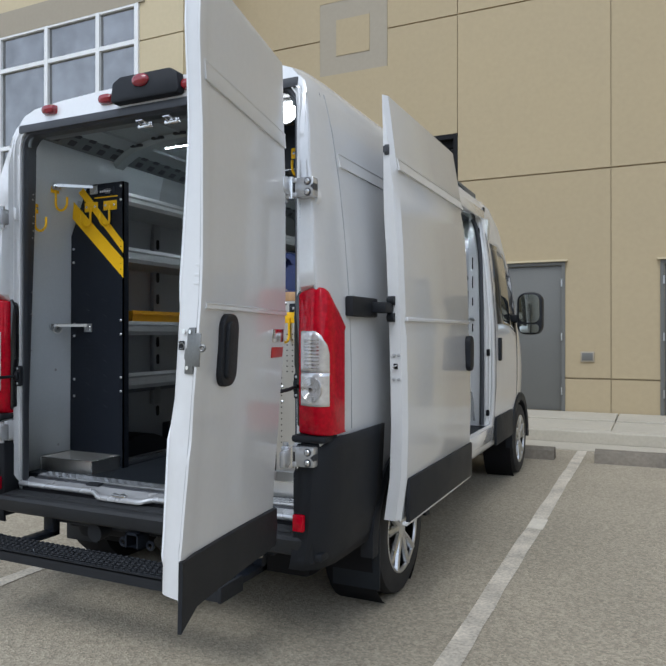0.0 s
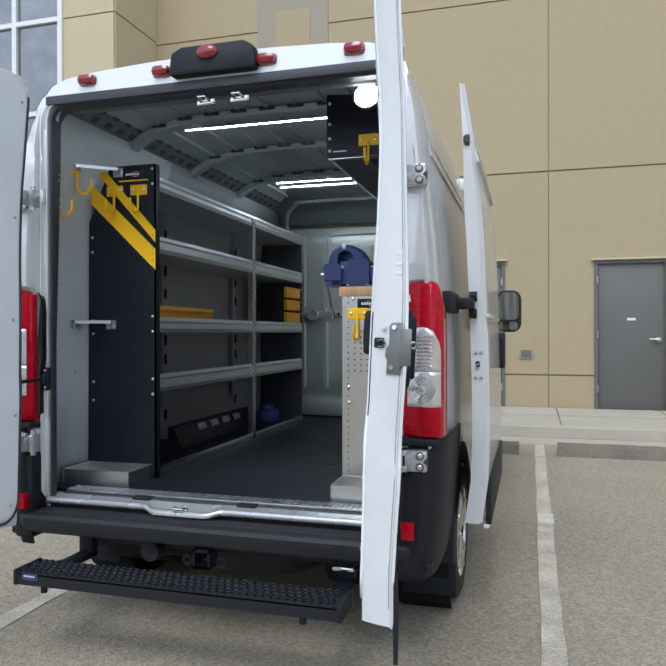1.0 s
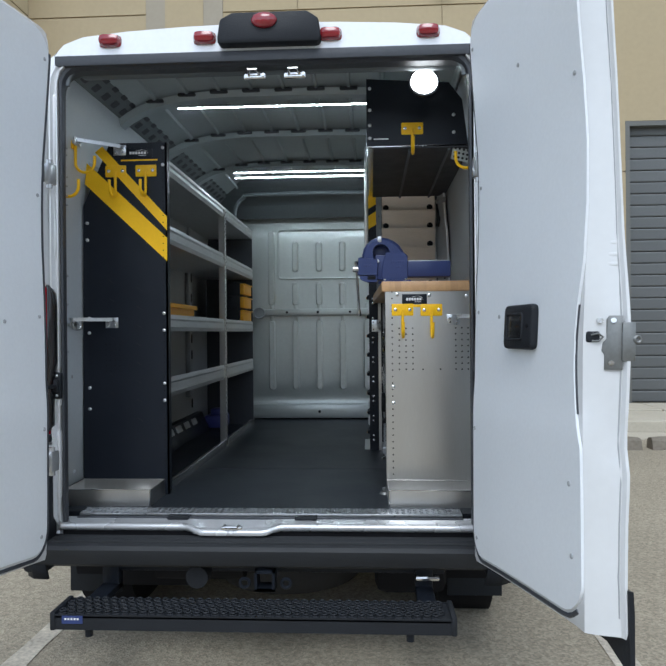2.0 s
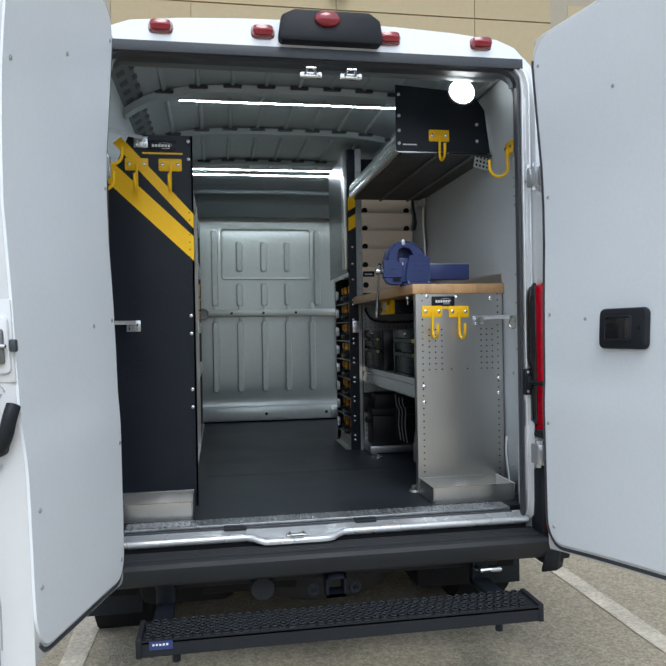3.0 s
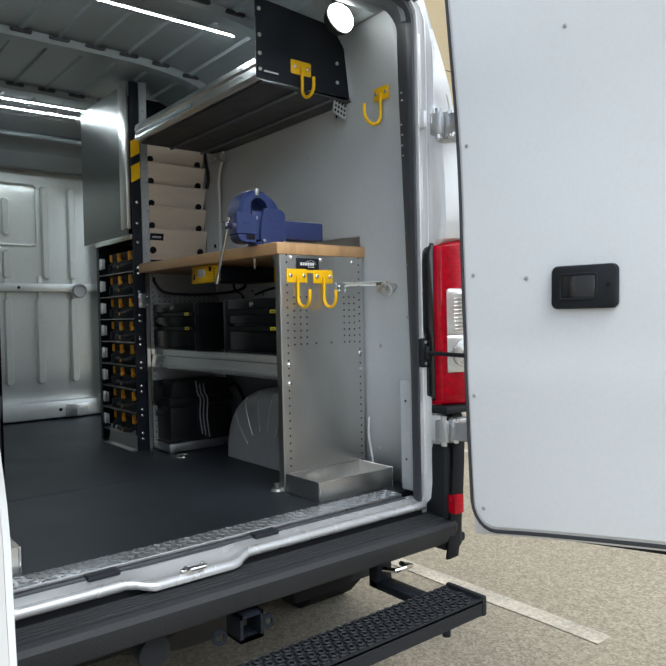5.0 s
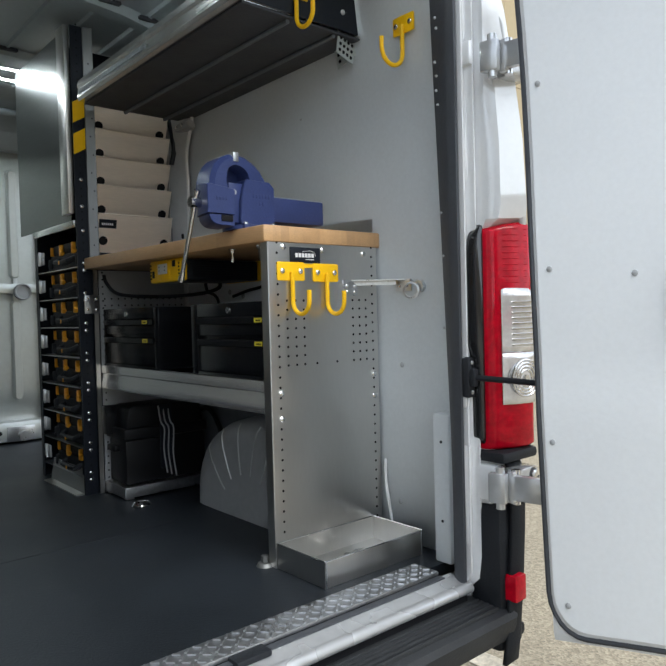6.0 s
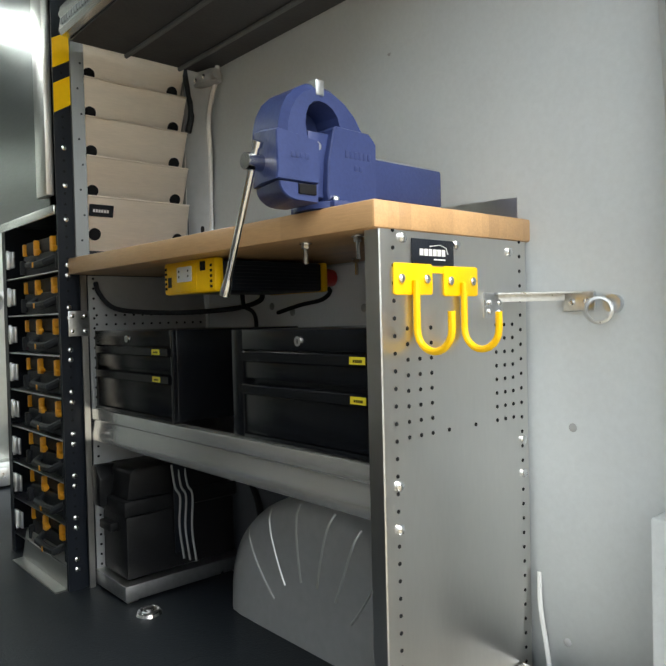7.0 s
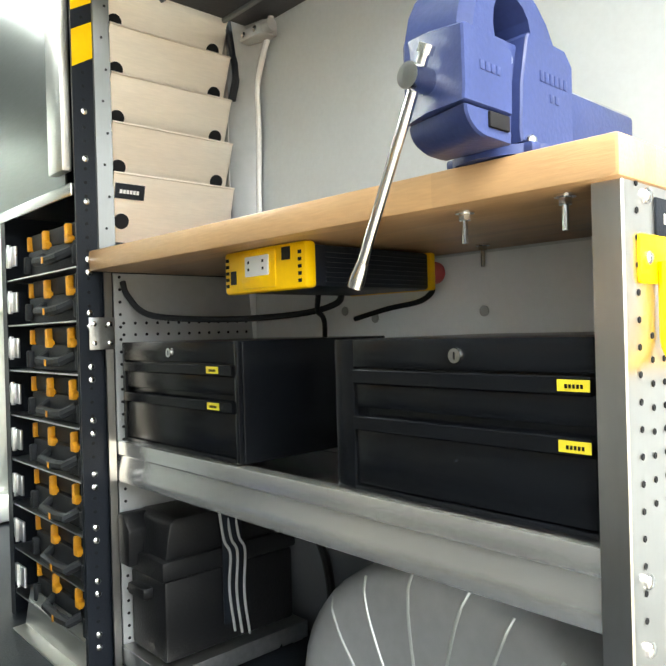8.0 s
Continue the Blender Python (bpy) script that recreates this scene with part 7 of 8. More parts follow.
def vise():
    v = thing("bench_vise", (0.55, 0.589, 1.606), "blue cast iron bench vise on the worktop", "vise")
    y0, y1 = 0.537, 0.64
    # fixed jaw and body
    plate = [(0.486, 1.634), (0.489, 1.62), (0.602, 1.62), (0.608, 1.63), (0.61, 1.735), (0.6, 1.745), (0.592, 1.752), (0.51, 1.754), (0.504, 1.748), (0.49, 1.69)]
    part("body", loft(bmesh.new(), [(y0, shrunk(plate, 0.0025)), (y0 + 0.0025, plate), (y1 - 0.004, plate), (y1, shrunk(plate, 0.004))]), M_VISE, v, smooth=25)
    part("neck", boxes((0.455, 0.51, y0 + 0.014, y1 - 0.014, 1.624, 1.742), bev=0.005), M_VISE, v)
    outer = [(0.596, 1.742), (0.586, 1.766), (0.568, 1.79), (0.545, 1.808), (0.515, 1.822), (0.479, 1.827)]
    inner = [(0.479, 1.794), (0.494, 1.792), (0.509, 1.785), (0.52, 1.773), (0.525, 1.757), (0.525, 1.742)]
    rim = [(x - 0.007 * k, z - 0.011) for k, (x, z) in zip((1, 1, 0.9, 0.7, 0.4, 0), outer)]
    part("rear_jaw", loft(bmesh.new(), [(y0 + 0.008, rim + inner), (y0 + 0.022, outer + inner), (y1 - 0.012, outer + inner), (y1 - 0.004, rim + inner)]), M_VISE, v, smooth=25)
    # moving jaw: block with a rounded tongue below and an arched tip above
    block = [(0.374, 1.66), (0.372, 1.645), (0.464, 1.645), (0.467, 1.716), (0.462, 1.72), (0.38, 1.73), (0.373, 1.726)]
    back = [(x + (0.024 if x < 0.4 else 0.0), z + (0.016 if z > 1.7 else 0.0)) for x, z in block]
    mid = [((a[0] + b[0]) / 2 - (0.006 if a[0] < 0.4 else 0.0), (a[1] + b[1]) / 2) for a, b in zip(block, back)]
    fj = part("front_jaw", loft(bmesh.new(), [(y0 - 0.003, shrunk(block, 0.002)), (y0, block), (0.589, mid), (y1 - 0.004, back), (y1, shrunk(back, 0.004))]), M_VISE, v, smooth=25)
    tongue = [(0.464, 1.612), (0.464, 1.643), (0.378, 1.643)] + [(0.418 - 0.04 * math.cos(radians(a)), 1.643 - 0.031 * math.sin(radians(a))) for a in (15, 30, 45, 60, 75, 90)]
    tback = [(x + (0.02 if x < 0.43 else 0.0), z) for x, z in tongue]
    part("tongue", loft(bmesh.new(), [(y0 - 0.001, shrunk(tongue, 0.002)), (y0 + 0.002, tongue), (y1 - 0.01, tback), (y1 - 0.005, shrunk(tback, 0.004))]), M_VISE, fj, smooth=25)
    outer = [(0.392, 1.715), (0.394, 1.745), (0.401, 1.771), (0.414, 1.794), (0.434, 1.812), (0.456, 1.823), (0.4775, 1.826)]
    inner = [(0.4775, 1.794), (0.463, 1.79), (0.452, 1.781), (0.445, 1.765), (0.443, 1.748), (0.446, 1.732), (0.451, 1.715)]
    rim = [(x + dx, z - dz) for (x, z), dx, dz in zip(outer, (0.01, 0.011, 0.011, 0.01, 0.008, 0.005, 0.0), (0, 0.001, 0.004, 0.007, 0.009, 0.011, 0.011))]
    part("jaw_tip", loft(bmesh.new(), [(y0 + 0.006, rim + inner), (y0 + 0.02, outer + inner), (y1 - 0.008, outer + inner), (y1, rim + inner)]), M_VISE, fj, smooth=25)
    part("throat_web", boxes((0.435, 0.535, y1 - 0.034, y1 - 0.022, 1.72, 1.805), bev=0.003), M_VISE, v)
    part("jaw_plate", boxes((0.468, 0.486, y0 + 0.004, y1 - 0.004, 1.803, 1.83), bev=0.001), M_GALV, v, "bare steel jaw plates")
    part("slot", boxes((0.418, 0.456, y0 - 0.0045, y0 + 0.004, 1.624, 1.6415), bev=0.001), M_DARK, fj)
    # guide bar
    part("slide_bar", boxes((0.58, 0.815, y0 + 0.012, y1 - 0.015, 1.635, 1.712), bev=0.006), M_VISE, v)
    part("slide_top", boxes((0.61, 0.812, y0 + 0.018, y1 - 0.018, 1.712, 1.7155)), M_GALV, v)
    # base
    bm = bmesh.new()
    rod(bm, (0.54, 0.589, 1.606), (0.54, 0.589, 1.618), 0.072, 32)
    box(bm, 0.49, 0.625, y0 - 0.012, y1 + 0.012, 1.606, 1.62, 0.004)
    part("base", bm, M_VISE, v)
    bolts(v, [(x, y0 - 0.003, 1.62) for x in (0.5, 0.6)], (0, 0, 1), 0.008, 0.008)
    bm = rod(bmesh.new(), (0.467, y0 + 0.012, 1.712), (0.467, y0 + 0.002, 1.712), 0.008, 10)
    part("lock_bolt", bm, M_GALV, v)
    # screw and handle
    bm = bmesh.new()
    rod(bm, (0.405, 0.589, 1.68), (0.384, 0.589, 1.68), 0.0165, 20)
    rod(bm, (0.386, 0.589, 1.68), (0.346, 0.589, 1.68), 0.0148, 24)
    part("screw_head", bm, M_CHROME, v)
    bm = bmesh.new()
    top, end = Vector((0.364, 0.579, 1.704)), Vector((0.374, 0.702, 1.468))
    rod(bm, top, end, 0.0066, 14)
    rod(bm, top, top + Vector((0, -0.005, 0.009)), 0.0095, 14)
    rod(bm, end + Vector((0, -0.009, 0.018)), end, 0.0075, 14, 0.0098)
    rod(bm, end, end + Vector((0, 0.005, -0.011)), 0.0098, 14)
    part("handle", bm, M_CHROME, v, "polished steel tommy bar")
    # raised cast marks, as plain bars
    bm = bmesh.new()
    for k in range(4):
        box(bm, 0.402 + 0.0105 * k, 0.409 + 0.0105 * k, y0 - 0.0042, y0 - 0.0028, 1.684, 1.694, 0.0006)
    part("cast_relief", bm, M_VISE, fj)
    bm = bmesh.new()
    for k in range(6):
        box(bm, 0.53 + 0.0112 * k, 0.538 + 0.0112 * k, y0 - 0.0012, y0 + 0.0005, 1.7, 1.713, 0.0006)
    for k in range(2):
        box(bm, 0.552 + 0.012 * k, 0.561 + 0.012 * k, y0 - 0.0012, y0 + 0.0005, 1.678, 1.688, 0.0006)
    part("cast_relief", bm, M_VISE, v)


def charger():
    c = thing("power_inverter", (0.66, 1.08, 1.47), "yellow and black power inverter hung under the worktop", "inverter")
    cs = part("case", boxes((0.54, 0.84, 0.972, 1.2, 1.48, 1.552), bev=0.006), M_BLACKPC, c)
    for k in range(7):
        part("cooling_fin", boxes((0.565, 0.83, 0.9695, 0.9725, 1.488 + 0.0085 * k, 1.4915 + 0.0085 * k)), M_BLACKPC, cs)
    bm = boxes((0.515, 0.541, 0.966, 1.205, 1.477, 1.557), bev=0.007)
    box(bm, 0.5125, 0.52, 1.045, 1.145, 1.484, 1.55, 0.003)
    fr = part("front", bm, M_YELLOW, c)
    part("sticker", boxes((0.5138, 0.5152, 1.165, 1.182, 1.495, 1.52)), M_BLACKPL, fr)
    part("socket_panel", boxes((0.5105, 0.513, 1.062, 1.132, 1.506, 1.542), bev=0.002), M_LABELW, fr)
    bm = bmesh.new()
    for k in range(5):
        box(bm, 0.5138, 0.5155, 0.976, 0.984, 1.487 + 0.012 * k, 1.493 + 0.012 * k)
        box(bm, 0.5135, 0.5155, 1.188, 1.197, 1.49 + 0.012 * k, 1.496 + 0.012 * k)
    box(bm, 0.5138, 0.5155, 1.005, 1.028, 1.528, 1.55)
    for a, b in ((1.075, 1.516), (1.075, 1.529), (1.118, 1.516), (1.118, 1.529)):
        box(bm, 0.51, 0.5106, a, a + 0.005, b, b + 0.005)
    part("vent_relief", bm, M_DARK, fr)
    part("rear_cap", boxes((0.84, 0.858, 0.968, 1.204, 1.479, 1.554), bev=0.005), M_YELLOW, c)
    part("terminal", rod(bmesh.new(), (0.858, 1.0, 1.517), (0.9, 1.0, 1.517), 0.028, 18, 0.022), M_RED, c, "red terminal cap")
    bm = tube(bmesh.new(), curve([(0.525, 1.655, 1.535), (0.53, 1.64, 1.5), (0.56, 1.6, 1.455), (0.63, 1.5, 1.44), (0.72, 1.4, 1.438), (0.8, 1.3, 1.447), (0.82, 1.22, 1.465), (0.8, 1.18, 1.49)]), 0.0075, 8)
    tube(bm, curve([(0.74, 1.19, 1.485), (0.78, 1.24, 1.45), (0.85, 1.3, 1.435), (0.89, 1.34, 1.4), (0.9, 1.36, 1.3)]), 0.006, 8)
    tube(bm, curve([(0.885, 1.03, 1.5), (0.91, 1.02, 1.485), (0.915, 1.06, 1.462), (0.912, 1.15, 1.45), (0.905, 1.25, 1.43)]), 0.006, 8)
    single("cable", bm, M_BLACKPL, "black power cables below the worktop", "cable")


def bin_stack():
    """Aluminium cabinet of five sloping bins on the far end of the bench."""
    b = thing("bin_cabinet", (0.67, 1.75, 1.606), "aluminium cabinet with five sloping bins", "bin cabinet")
    x0, x1 = 0.505, 0.845
    bm = boxes((x0 - 0.006, x0 - 0.003, 1.672, 1.78, 1.607, 2.27), (x1 + 0.003, x1 + 0.006, 1.665, 1.78, 1.607, 2.29), (x0, x1, 1.777, 1.78, 1.607, 2.27))
    part("cabinet", bm, M_ALU, b)
    zs = [1.608, 1.785, 1.905, 2.022, 2.138, 2.255]
    for k in range(5):
        z0, z1 = zs[k], zs[k + 1] + 0.008
        lean = 0.05
        bm = bmesh.new()
        prism(bm, [(1.69, z0), (1.69 - lean, z1), (1.693 - lean, z1), (1.694, z0 + 0.002), (1.76, z0 + 0.002), (1.76, z0)], "x", x0, x1)
        for x in (x0, x1 - 0.002):
            prism(bm, [(1.69, z0), (1.69 - lean, z1), (1.72, z1 - 0.02), (1.76, z0)], "x", x, x + 0.002)
        tube(bm, [(x0, 1.69 - lean, z1), (x1, 1.69 - lean, z1)], 0.003, 6)
        d = part("bin", bm, M_DRAWER, b, smooth=20)
        n = Vector((0, -(z1 - z0), -lean)).normalized()
        zc = z0 + (0.03 if k else 0.075)
        yc = 1.69 - lean * (zc - z0) / (z1 - z0)
        for x in (x0 + 0.028, x1 - 0.032):
            p = Vector((x, yc, zc))
            part("finger_hole", rod(bmesh.new(), p + n * 0.0022, p - n * 0.001, 0.019, 20), M_DARK, d)
        if k == 0:
            zc = z1 - 0.04
            yc = 1.69 - lean * (zc - z0) / (z1 - z0)
            m = Matrix.Translation((x0 + 0.04, yc, zc)) @ Matrix.Rotation(math.atan2(lean, z1 - z0), 4, "X")
            bm = bmesh.new()
            box(bm, -0.035, 0.04, -0.004, -0.001, -0.018, 0.018, m=m)
            pl = part("name_plate", bm, M_BLACKPC, d, "black maker's plate with pale bar")
            bm = bmesh.new()
            for i in range(6):
                box(bm, -0.024 + 0.0085 * i, -0.0175 + 0.0085 * i, -0.005, -0.004, -0.0055, 0.0035, m=m)
            part("print", bm, M_LABELW, pl)


def case_rack():
    """Black rack of eight organiser cases, its front towards the aisle."""
    x, y0, y1 = 0.42, 1.675, 2.2
    r = thing("case_rack", (0.6, 1.9, FLOOR), "black steel rack for eight organiser cases", "rack")
    part("side_panel", boxes((x, 0.86, y0, y0 + 0.004, FLOOR, 1.555)), M_BLACKPC, r)
    part("side_panel", boxes((x, 0.86, y1 - 0.004, y1, FLOOR, 1.76)), M_BLACKPC, r)
    part("front_post", boxes((x, x + 0.003, y1 - 0.035, y1, FLOOR, 1.76)), M_BLACKPC, r)
    tp = part("top_panel", boxes((x, 0.86, y0, y1, 1.757, 1.762)), M_ALU, r)
    part("top_lip", boxes((x - 0.006, x, y0, y1, 1.735, 1.764), bev=0.002), M_ALUY, tp)
    part("back_panel", boxes((0.855, 0.86, y0, y1, FLOOR, 1.76)), M_BLACKPC, r)
    bm = bmesh.new()
    prism(bm, [(x - 0.035, FLOOR + 0.004), (x - 0.035, FLOOR), (x + 0.004, FLOOR), (x + 0.018, FLOOR + 0.1), (x + 0.014, FLOOR + 0.1), (x - 0.002, FLOOR + 0.006)], "y", y0 + 0.005, y1 - 0.12)
    part("kick_plate", bm, M_ALU, r)
    # perforated black post with striped head, its face to the rear
    post = part("end_post", boxes((0.42, 0.47, 1.664, 1.67, FLOOR, 2.56)), M_BLACKPC, r)
    pts = [(0.445, 1.664, FLOOR + 0.06 + 0.032 * k) for k in range(60)]
    part("hole_pattern", hole_dots(pts, (0, -1, 0), 0.0042), M_DARK, post)
    bolts(post, [(0.445, 1.664, 0.68 + 0.125 * k + dz) for k in range(8) for dz in (0.0, 0.03)] + [(0.445, 1.664, z) for z in (1.72, 1.82, 1.93)], (0, -1, 0), 0.0078, 0.006)
    for z in (2.03, 2.16):
        part("stripe", prism(bmesh.new(), [(0.4205, z), (0.4695, z + 0.03), (0.4695, z + 0.115), (0.4205, z + 0.085)], "y", 1.6625, 1.6638), M_YELLOW, post)
    bm = bmesh.new()
    prism(bm, [(0.47, 1.664), (0.472, 1.66), (0.506, 1.648), (0.508, 1.651), (0.474, 1.664)], "z", 1.607, 2.56)
    ae = part("alu_edge", bm, M_RETURN, post, "bright metal return of the post")
    part("hole_pattern", hole_dots([(0.488 + 0.008 * (k % 2), 1.6525 - 0.003 * (k % 2), 1.66 + 0.075 * k) for k in range(11)], (-0.33, -0.94, 0), 0.0034), M_DARK, ae)
    part("alu_foot", boxes((0.478, 0.496, 1.652, 1.657, FLOOR, 1.556)), M_ALU, post)
    jp = part("joint_plate", boxes((0.437, 0.498, 1.647, 1.651, 1.375, 1.45), bev=0.001), M_GALV, post)
    bolts(jp, [(0.448 + 0.038 * a, 1.647, 1.39 + 0.045 * b) for a in (0, 1) for b in (0, 1)], (0, -1, 0), 0.006, 0.004)
    # shelves and cases
    rows = [0.69 + 0.1265 * k for k in range(8)]
    for z in rows:
        part("runner", boxes((x + 0.004, 0.84, y0 + 0.004, y1 - 0.004, z - 0.008, z - 0.004)), M_GALV, r)
        bm = boxes((x - 0.004, x + 0.004, y1 - 0.125, y1 - 0.05, z + 0.03, z + 0.085), bev=0.002)
        box(bm, x - 0.012, x - 0.002, y1 - 0.092, y1 - 0.084, z + 0.026, z + 0.09, 0.001)
        part("clip", bm, M_GALV, r, "bright steel runner clip")
    c = None
    for k, z in enumerate(rows):
        if c is None:
            c = thing("organiser_case", (0.6, 1.85, z), "black organiser case with orange latches in the rack", "case", "organiser cases in the rack")
            a, b = y0 + 0.008, y1 - 0.15
            part("lid", boxes((x + 0.03, 0.82, a, b, z + 0.066, z + 0.112), bev=0.008), M_BLACKPL, c)
            part("body", boxes((x + 0.022, 0.82, a, b, z - 0.003, z + 0.066), bev=0.008), M_BLACKPL, c)
            for yy, w in ((1.75, 0.02), (1.897, 0.02)):
                bm = bmesh.new()
                prism(bm, [(yy - 0.006, z + 0.058), (yy + w, z + 0.058), (yy + w, z + 0.104), (yy + w * 0.42, z + 0.108), (yy + w * 0.42, z + 0.08), (yy - 0.006, z + 0.074)], "x", x + 0.012, x + 0.03, 0.003)
                part("latch", bm, M_ORANGE, c, "orange plastic latch")
            for yy in (a, b - 0.014):
                part("corner_grip", boxes((x + 0.019, x + 0.034, yy - 0.001, yy + 0.01, z + 0.066, z + 0.106), bev=0.003), M_ORANGE, c)
            for yy in (a + 0.012, b - 0.03):
                part("hinge_lug", boxes((x + 0.006, x + 0.026, yy, yy + 0.02, z + 0.004, z + 0.05), bev=0.005), M_BLACKPL, c)
            bm = tube(bmesh.new(), [(x + 0.024, 1.75, z + 0.04), (x - 0.004, 1.765, z + 0.026), (x - 0.006, 1.83, z + 0.022), (x - 0.004, 1.915, z + 0.026), (x + 0.024, 1.93, z + 0.04)], 0.0125, 8)
            hd = part("handle", bm, M_BLACKPL, c)
            part("mark", boxes((x - 0.0198, x - 0.0182, 1.828, 1.838, z + 0.014, z + 0.03)), M_ORANGE, hd)
        else:
            copy_thing(c, Matrix.Translation((0.6, 1.85, z)))
    # plain cabinet side above the rack
    cab = thing("upper_cabinet", (0.62, 1.95, 1.765), "plain aluminium cabinet above the case rack", "cabinet")
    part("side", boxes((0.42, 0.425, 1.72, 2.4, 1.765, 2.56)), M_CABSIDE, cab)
    part("edge_angle", boxes((0.396, 0.4195, 1.676, 1.762, 1.79, 2.56), bev=0.003), M_ALU, cab, "pale aluminium edge channel")
    part("front", boxes((0.425, 0.86, 1.91, 1.915, 1.765, 2.56)), M_BLACKPC, cab)


def overhead_shelf():
    o = thing("overhead_shelf", (0.66, 1.02, 2.23), "overhead shelf with black end panel and aluminium lip", "shelf")
    bm = bmesh.new()
    prism(bm, [(0.42, 2.235), (0.42, 2.545), (0.8, 2.52), (0.86, 2.44), (0.885, 2.235)], "y", 0.438, 0.444)
    ep = part("end_panel", bm, M_BLACKPC, o)
    bm = bmesh.new()
    prism(bm, [(0.9, 2.245), (0.44, 2.245), (0.44, 2.31), (0.425, 2.315), (0.418, 2.29), (0.424, 2.28), (0.418, 2.245), (0.425, 2.232), (0.46, 2.23), (0.9, 2.236)], "y", 0.444, 1.6)
    part("tray", bm, M_ALUY, o, smooth=20)
    # dark sheet added below the aluminium tray, for the shade on its underside
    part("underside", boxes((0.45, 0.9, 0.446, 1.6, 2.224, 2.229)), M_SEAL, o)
    part("brace", tube(bmesh.new(), [(0.8, 0.46, 2.219), (0.8, 1.6, 2.219)], 0.007, 8), M_RAIL, o)
    for k in range(34):
        part("lip_slot", boxes((0.4165, 0.4195, 0.98 + 0.018 * k, 0.99 + 0.018 * k, 2.256, 2.272)), M_RAIL, o)
    part("brace", tube(bmesh.new(), [(0.62, 0.46, 2.219), (0.62, 1.6, 2.219)], 0.007, 8), M_RAIL, o)
    bolts(ep, [(x, 0.438, z) for x, z in ((0.435, 2.5), (0.435, 2.4), (0.435, 2.33), (0.435, 2.27), (0.82, 2.37), (0.82, 2.29))], (0, -1, 0), 0.008, 0.006, M_GALV)
    p = part("label_plate", boxes((0.44, 0.53, 0.4355, 0.438, 2.255, 2.275)), M_BLACKPC, ep)
    part("print", boxes((0.452, 0.52, 0.435, 0.4355, 2.262, 2.268)), M_LABELW, p)
    # folded perforated bracket that ties the shelf end to the wall
    wbk = thing("wall_bracket", (0.89, 0.53, 2.17), "bright perforated steel bracket at the wall", "bracket")
    m = Matrix.Translation((0.898, 0.52, 2.225)) @ Matrix.Rotation(radians(-14), 4, "X")
    bm = bmesh.new()
    box(bm, -0.003, 0.0, -0.045, 0.045, -0.055, 0.05, m=m)
    wp = part("wall_leaf", bm, M_STEEL_PRIMER, wbk)
    m2 = Matrix.Translation((0.862, 0.47, 2.195)) @ Matrix.Rotation(radians(10), 4, "Y") @ Matrix.Rotation(radians(12), 4, "Z")
    bm = bmesh.new()
    box(bm, -0.05, 0.04, -0.002, 0.001, -0.032, 0.028, m=m2)
    fp = part("front_leaf", bm, M_STEEL_PRIMER, wbk)
    part("hole_pattern", hole_dots([m2 @ Vector((-0.036 + 0.02 * a, -0.002, -0.018 + 0.02 * b)) for a in range(4) for b in range(3)], (0, -1, 0), 0.006), M_DARK, fp)
    part("hole_pattern", hole_dots([m @ Vector((-0.003, -0.028 + 0.028 * a, -0.036 + 0.024 * b)) for a in range(3) for b in range(4)], (-1, 0, 0), 0.007), M_DARK, wp)


def lamps():
    l = thing("work_lamp", (0.67, 0.2, 2.4), "round white work lamp glowing at the roof edge", "lamp")
    m = Matrix.Translation((0.67, 0.23, 2.45)) @ Matrix.Rotation(radians(76), 4, "X")
    bm = bmesh.new()
    bmesh.ops.create_uvsphere(bm, u_segments=24, v_segments=12, radius=1, matrix=m @ Matrix.Diagonal((0.058, 0.058, 0.034, 1)))
    part("diffuser", bm, M_LAMP, l, "glowing white lamp lens")
    bm = bmesh.new()
    rod(bm, m @ Vector((0, 0, 0.0)), m @ Vector((0, 0, -0.04)), 0.066, 24, 0.05)
    part("housing", bm, M_BLACKPL, l)
    part("arm", boxes((0.66, 0.7, 0.25, 0.27, 2.46, 2.57), bev=0.004), M_BLACKPL, l)
    for y, z, a, b in ((0.91, 2.588, -0.598, 0.64), (2.43, 2.59, -0.6, 0.66), (2.58, 2.585, -0.62, 0.66)):
        s = thing("led_strip", (0, y, z), "lit LED strip across the van roof", "led strip", "roof led strips")
        part("channel", boxes((a - 0.01, b + 0.01, y - 0.014, y + 0.014, z, z + 0.012), bev=0.002), M_ALUY, s)
        part("diffuser", boxes((a, b, y - 0.0045, y + 0.0045, z - 0.003, z), bev=0.001), M_LED, s)
        for x in (a + 0.05, b - 0.07):
            part("stay", boxes((x, x + 0.02, y - 0.006, y + 0.006, z + 0.012, 2.612)), M_ALUY, s)


